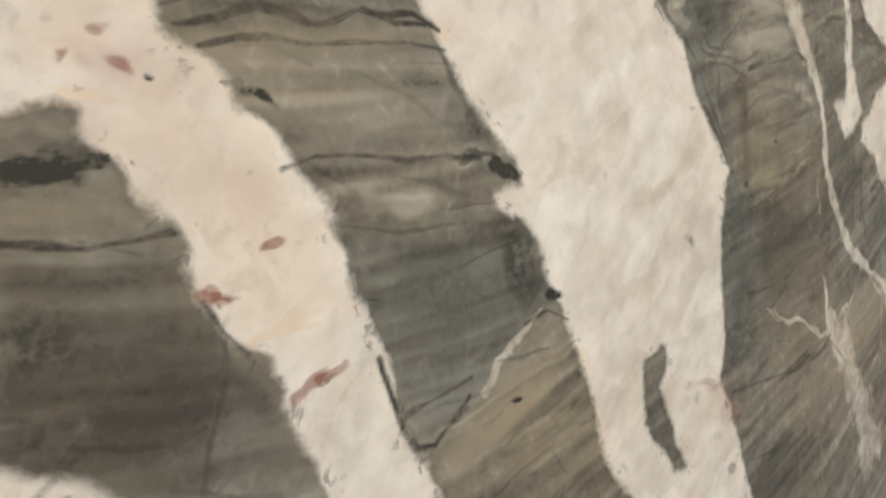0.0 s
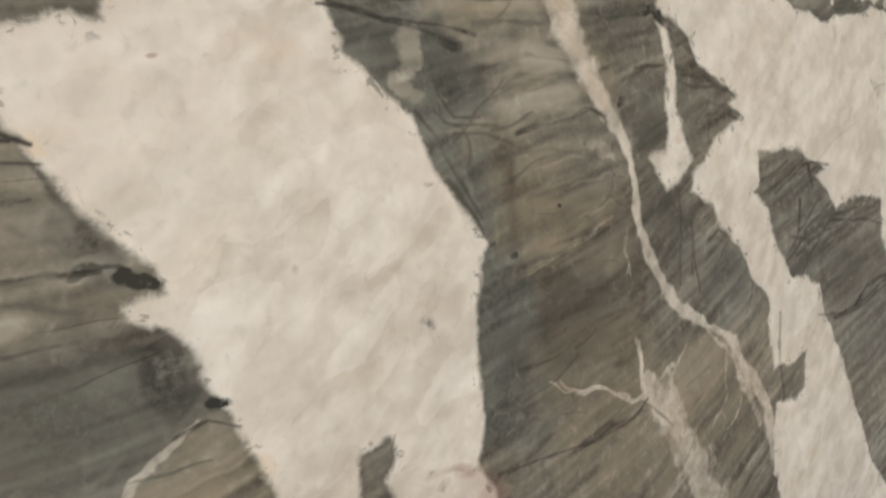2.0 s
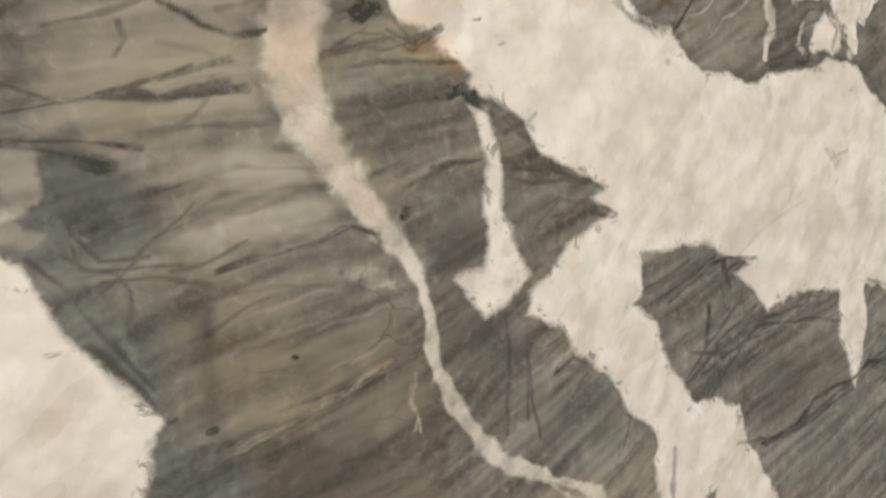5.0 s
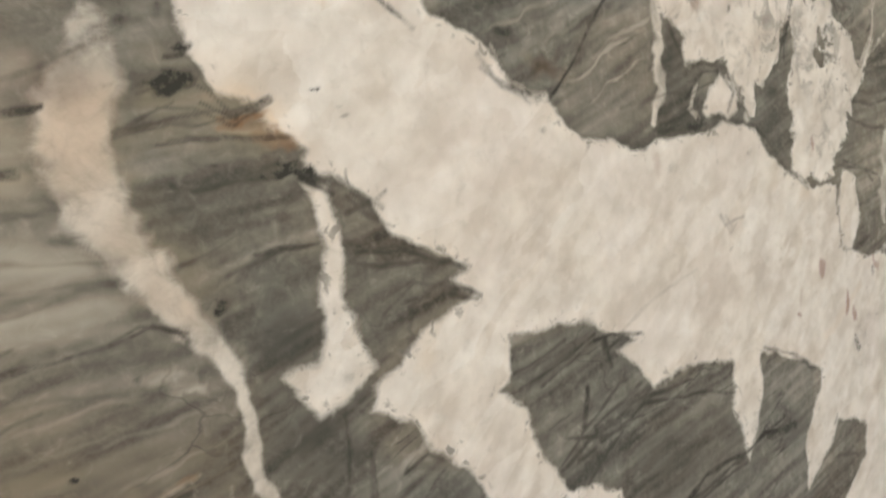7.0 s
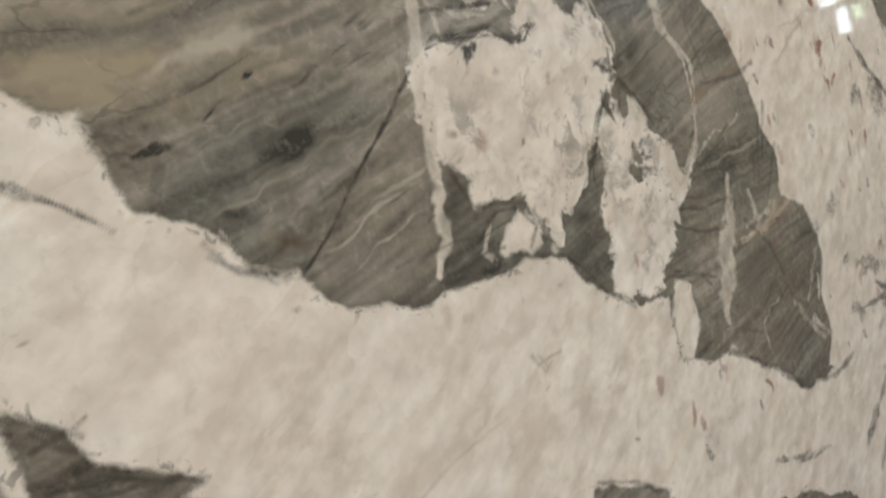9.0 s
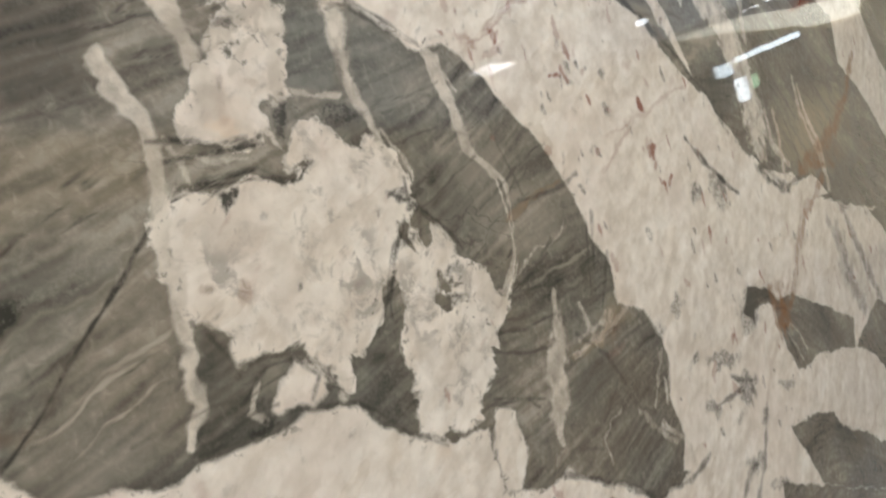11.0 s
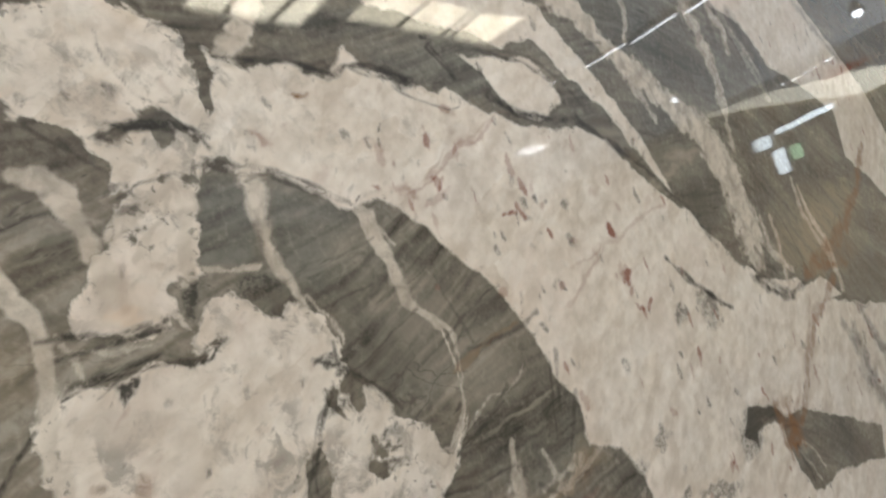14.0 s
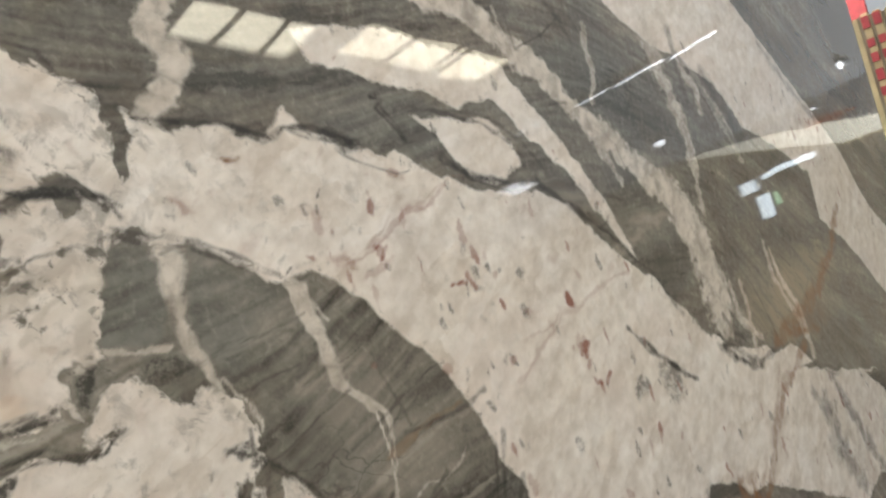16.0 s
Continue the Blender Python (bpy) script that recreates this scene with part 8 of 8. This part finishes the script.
rooflight(*LIGHTS[3], [12.4, 12.57, 12.74], bright_glow)


def tube_light(x, y0, y1, z):
    ob = tagged(boxes("tube_light", steel, (x - 0.05, x + 0.05, y0, y1, z + 0.03, z + 0.09), bevel=0.01), "long white tube light hung from the roof", "lamp", "tube lights")
    bm = bmesh.new()
    bmesh.ops.create_cone(bm, cap_ends=True, segments=12, radius1=0.011, radius2=0.011, depth=y1 - y0 - 0.04, matrix=Matrix.Translation((x, (y0 + y1) / 2, z)) @ Matrix.Rotation(radians(90), 4, "X"))
    solid("tube", bm, tube_glow, ob, "lit white tube")
    for y in (y0 + 0.02, y1 - 0.04):
        boxes("hanger", steel, (x - 0.01, x + 0.01, y, y + 0.02, z + 0.09, ROOF), parent=ob)
    return ob


for y0, y1 in ((-5.65, -5.10), (-4.72, -3.98), (-3.95, -3.2), (-3.17, -2.45)):
    tube_light(10.1 + 0.12 * (y1 + 5.6), y0, y1, 4.88)
for k in range(5):
    tube_light(15.6, -4.0 + 0.22 * k, -3.9 + 0.22 * k, 4.72)


def bay_lamp(x, y, z):
    bm = bmesh.new()
    bmesh.ops.create_cone(bm, cap_ends=True, segments=24, radius1=0.16, radius2=0.05, depth=0.16, matrix=Matrix.Translation((x, y, z + 0.1)))
    ob = tagged(solid("bay_lamp", bm, steel), "round high-bay lamp hung from the roof, lit", "lamp", "bay lamps")
    bm = bmesh.new()
    bmesh.ops.create_uvsphere(bm, u_segments=16, v_segments=8, radius=0.07, matrix=Matrix.Translation((x, y, z)))
    solid("bulb", bm, tube_glow, ob, "glowing bulb")
    boxes("hanger", steel, (x - 0.01, x + 0.01, y - 0.01, y + 0.01, z + 0.17, ROOF), parent=ob)
    return ob


bay_lamp(14.0, -2.05, 4.78)
bay_lamp(13.4, -5.0, 4.76)

# ---- beside the slab: the rack it leans on and the next bundle of slabs ----
def rack(u0, u1):
    """A steel rack: a base rail on feet, and leaning posts behind the slab."""
    ob = tagged(boxes("slab_rack", steel, (u0, u1, -0.16, 0.12, -0.07, -0.002), bevel=0.006), "dark steel slab rack with leaning posts", "rack", "slab racks")
    ob.matrix_world = BASE
    for k in range(4):
        u = u0 + 0.25 + k * (u1 - u0 - 0.5) / 3
        post = boxes("post", steel, (u - 0.04, u + 0.04, 0.055, 0.115, 0.0, 1.70), bevel=0.005)
        foot = boxes("foot", steel, (u - 0.05, u + 0.05, -0.14, 0.115, -0.285, -0.07), bevel=0.005)
        post.parent = foot.parent = ob
    return ob


rack(-0.3, 3.395)
rack(3.98, 6.2)


def bundled_slab(y, top, face, marks):
    """One slab of the next bundle, seen by its sawn edge."""
    bm = bmesh.new()
    box(bm, 4.0 + random.uniform(0, 0.010), 6.0, y - 0.026, y, 0.0, top, bevel=0.002)
    ob = tagged(solid("bundled_slab", bm, cream_edge), "cream-edged stone slab standing in a bundle", "stone slab", "bundle of slabs")
    ob.matrix_world = BASE
    boxes("face_sheet", face, (4.012, 5.99, y + 0.0005, y + 0.012, 0.003, top - 0.006), parent=ob, label="back sheet of the slab, brown stone; a near-black one paints a shaded gap")
    for v0, v1, material in marks:
        boxes("paint_mark", material, (3.9955, 4.014, y - 0.025, y - 0.001, v0, v1), parent=ob, label="painted mark on the sawn edge")
    return ob


stripes = []
v = 1.745
while v > 1.47:
    tall = random.uniform(0.015, 0.05)
    stripes.append((v - tall, v, red_paint))
    v -= tall + random.uniform(0.015, 0.05)
ink = [(1.045 + 0.017 * k, 1.055 + 0.017 * k, dark_ink) for k in range(4)] + [(0.92, 0.945, dark_ink), (0.97, 0.976, dark_ink)]
# slab 3 gets the near-black back sheet: shade of an open gap, painted
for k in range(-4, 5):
    bundled_slab(0.100 - 0.039 * k, 1.76 - 0.005 * (k % 3), gap_shade if k == 3 else brown_stone, (stripes + ink) if k in (0, 1) else (ink if k > 1 else []))

post = tagged(boxes("red_post", red_paint, (6.25, 6.30, 0.50, 0.60, -0.28, 3.0), bevel=0.004), "red painted steel post beside the bundle", "post")
post.matrix_world = BASE
for k in range(3):
    bar = tagged(boxes("stay_bar", blue_steel, (6.35, 6.40, 0.30 - 0.15 * k, 0.40 - 0.15 * k, -0.285, 3.0), bevel=0.004), "dark blue steel stay bar of the rack", "bar", "stay bars")
    bar.matrix_world = BASE
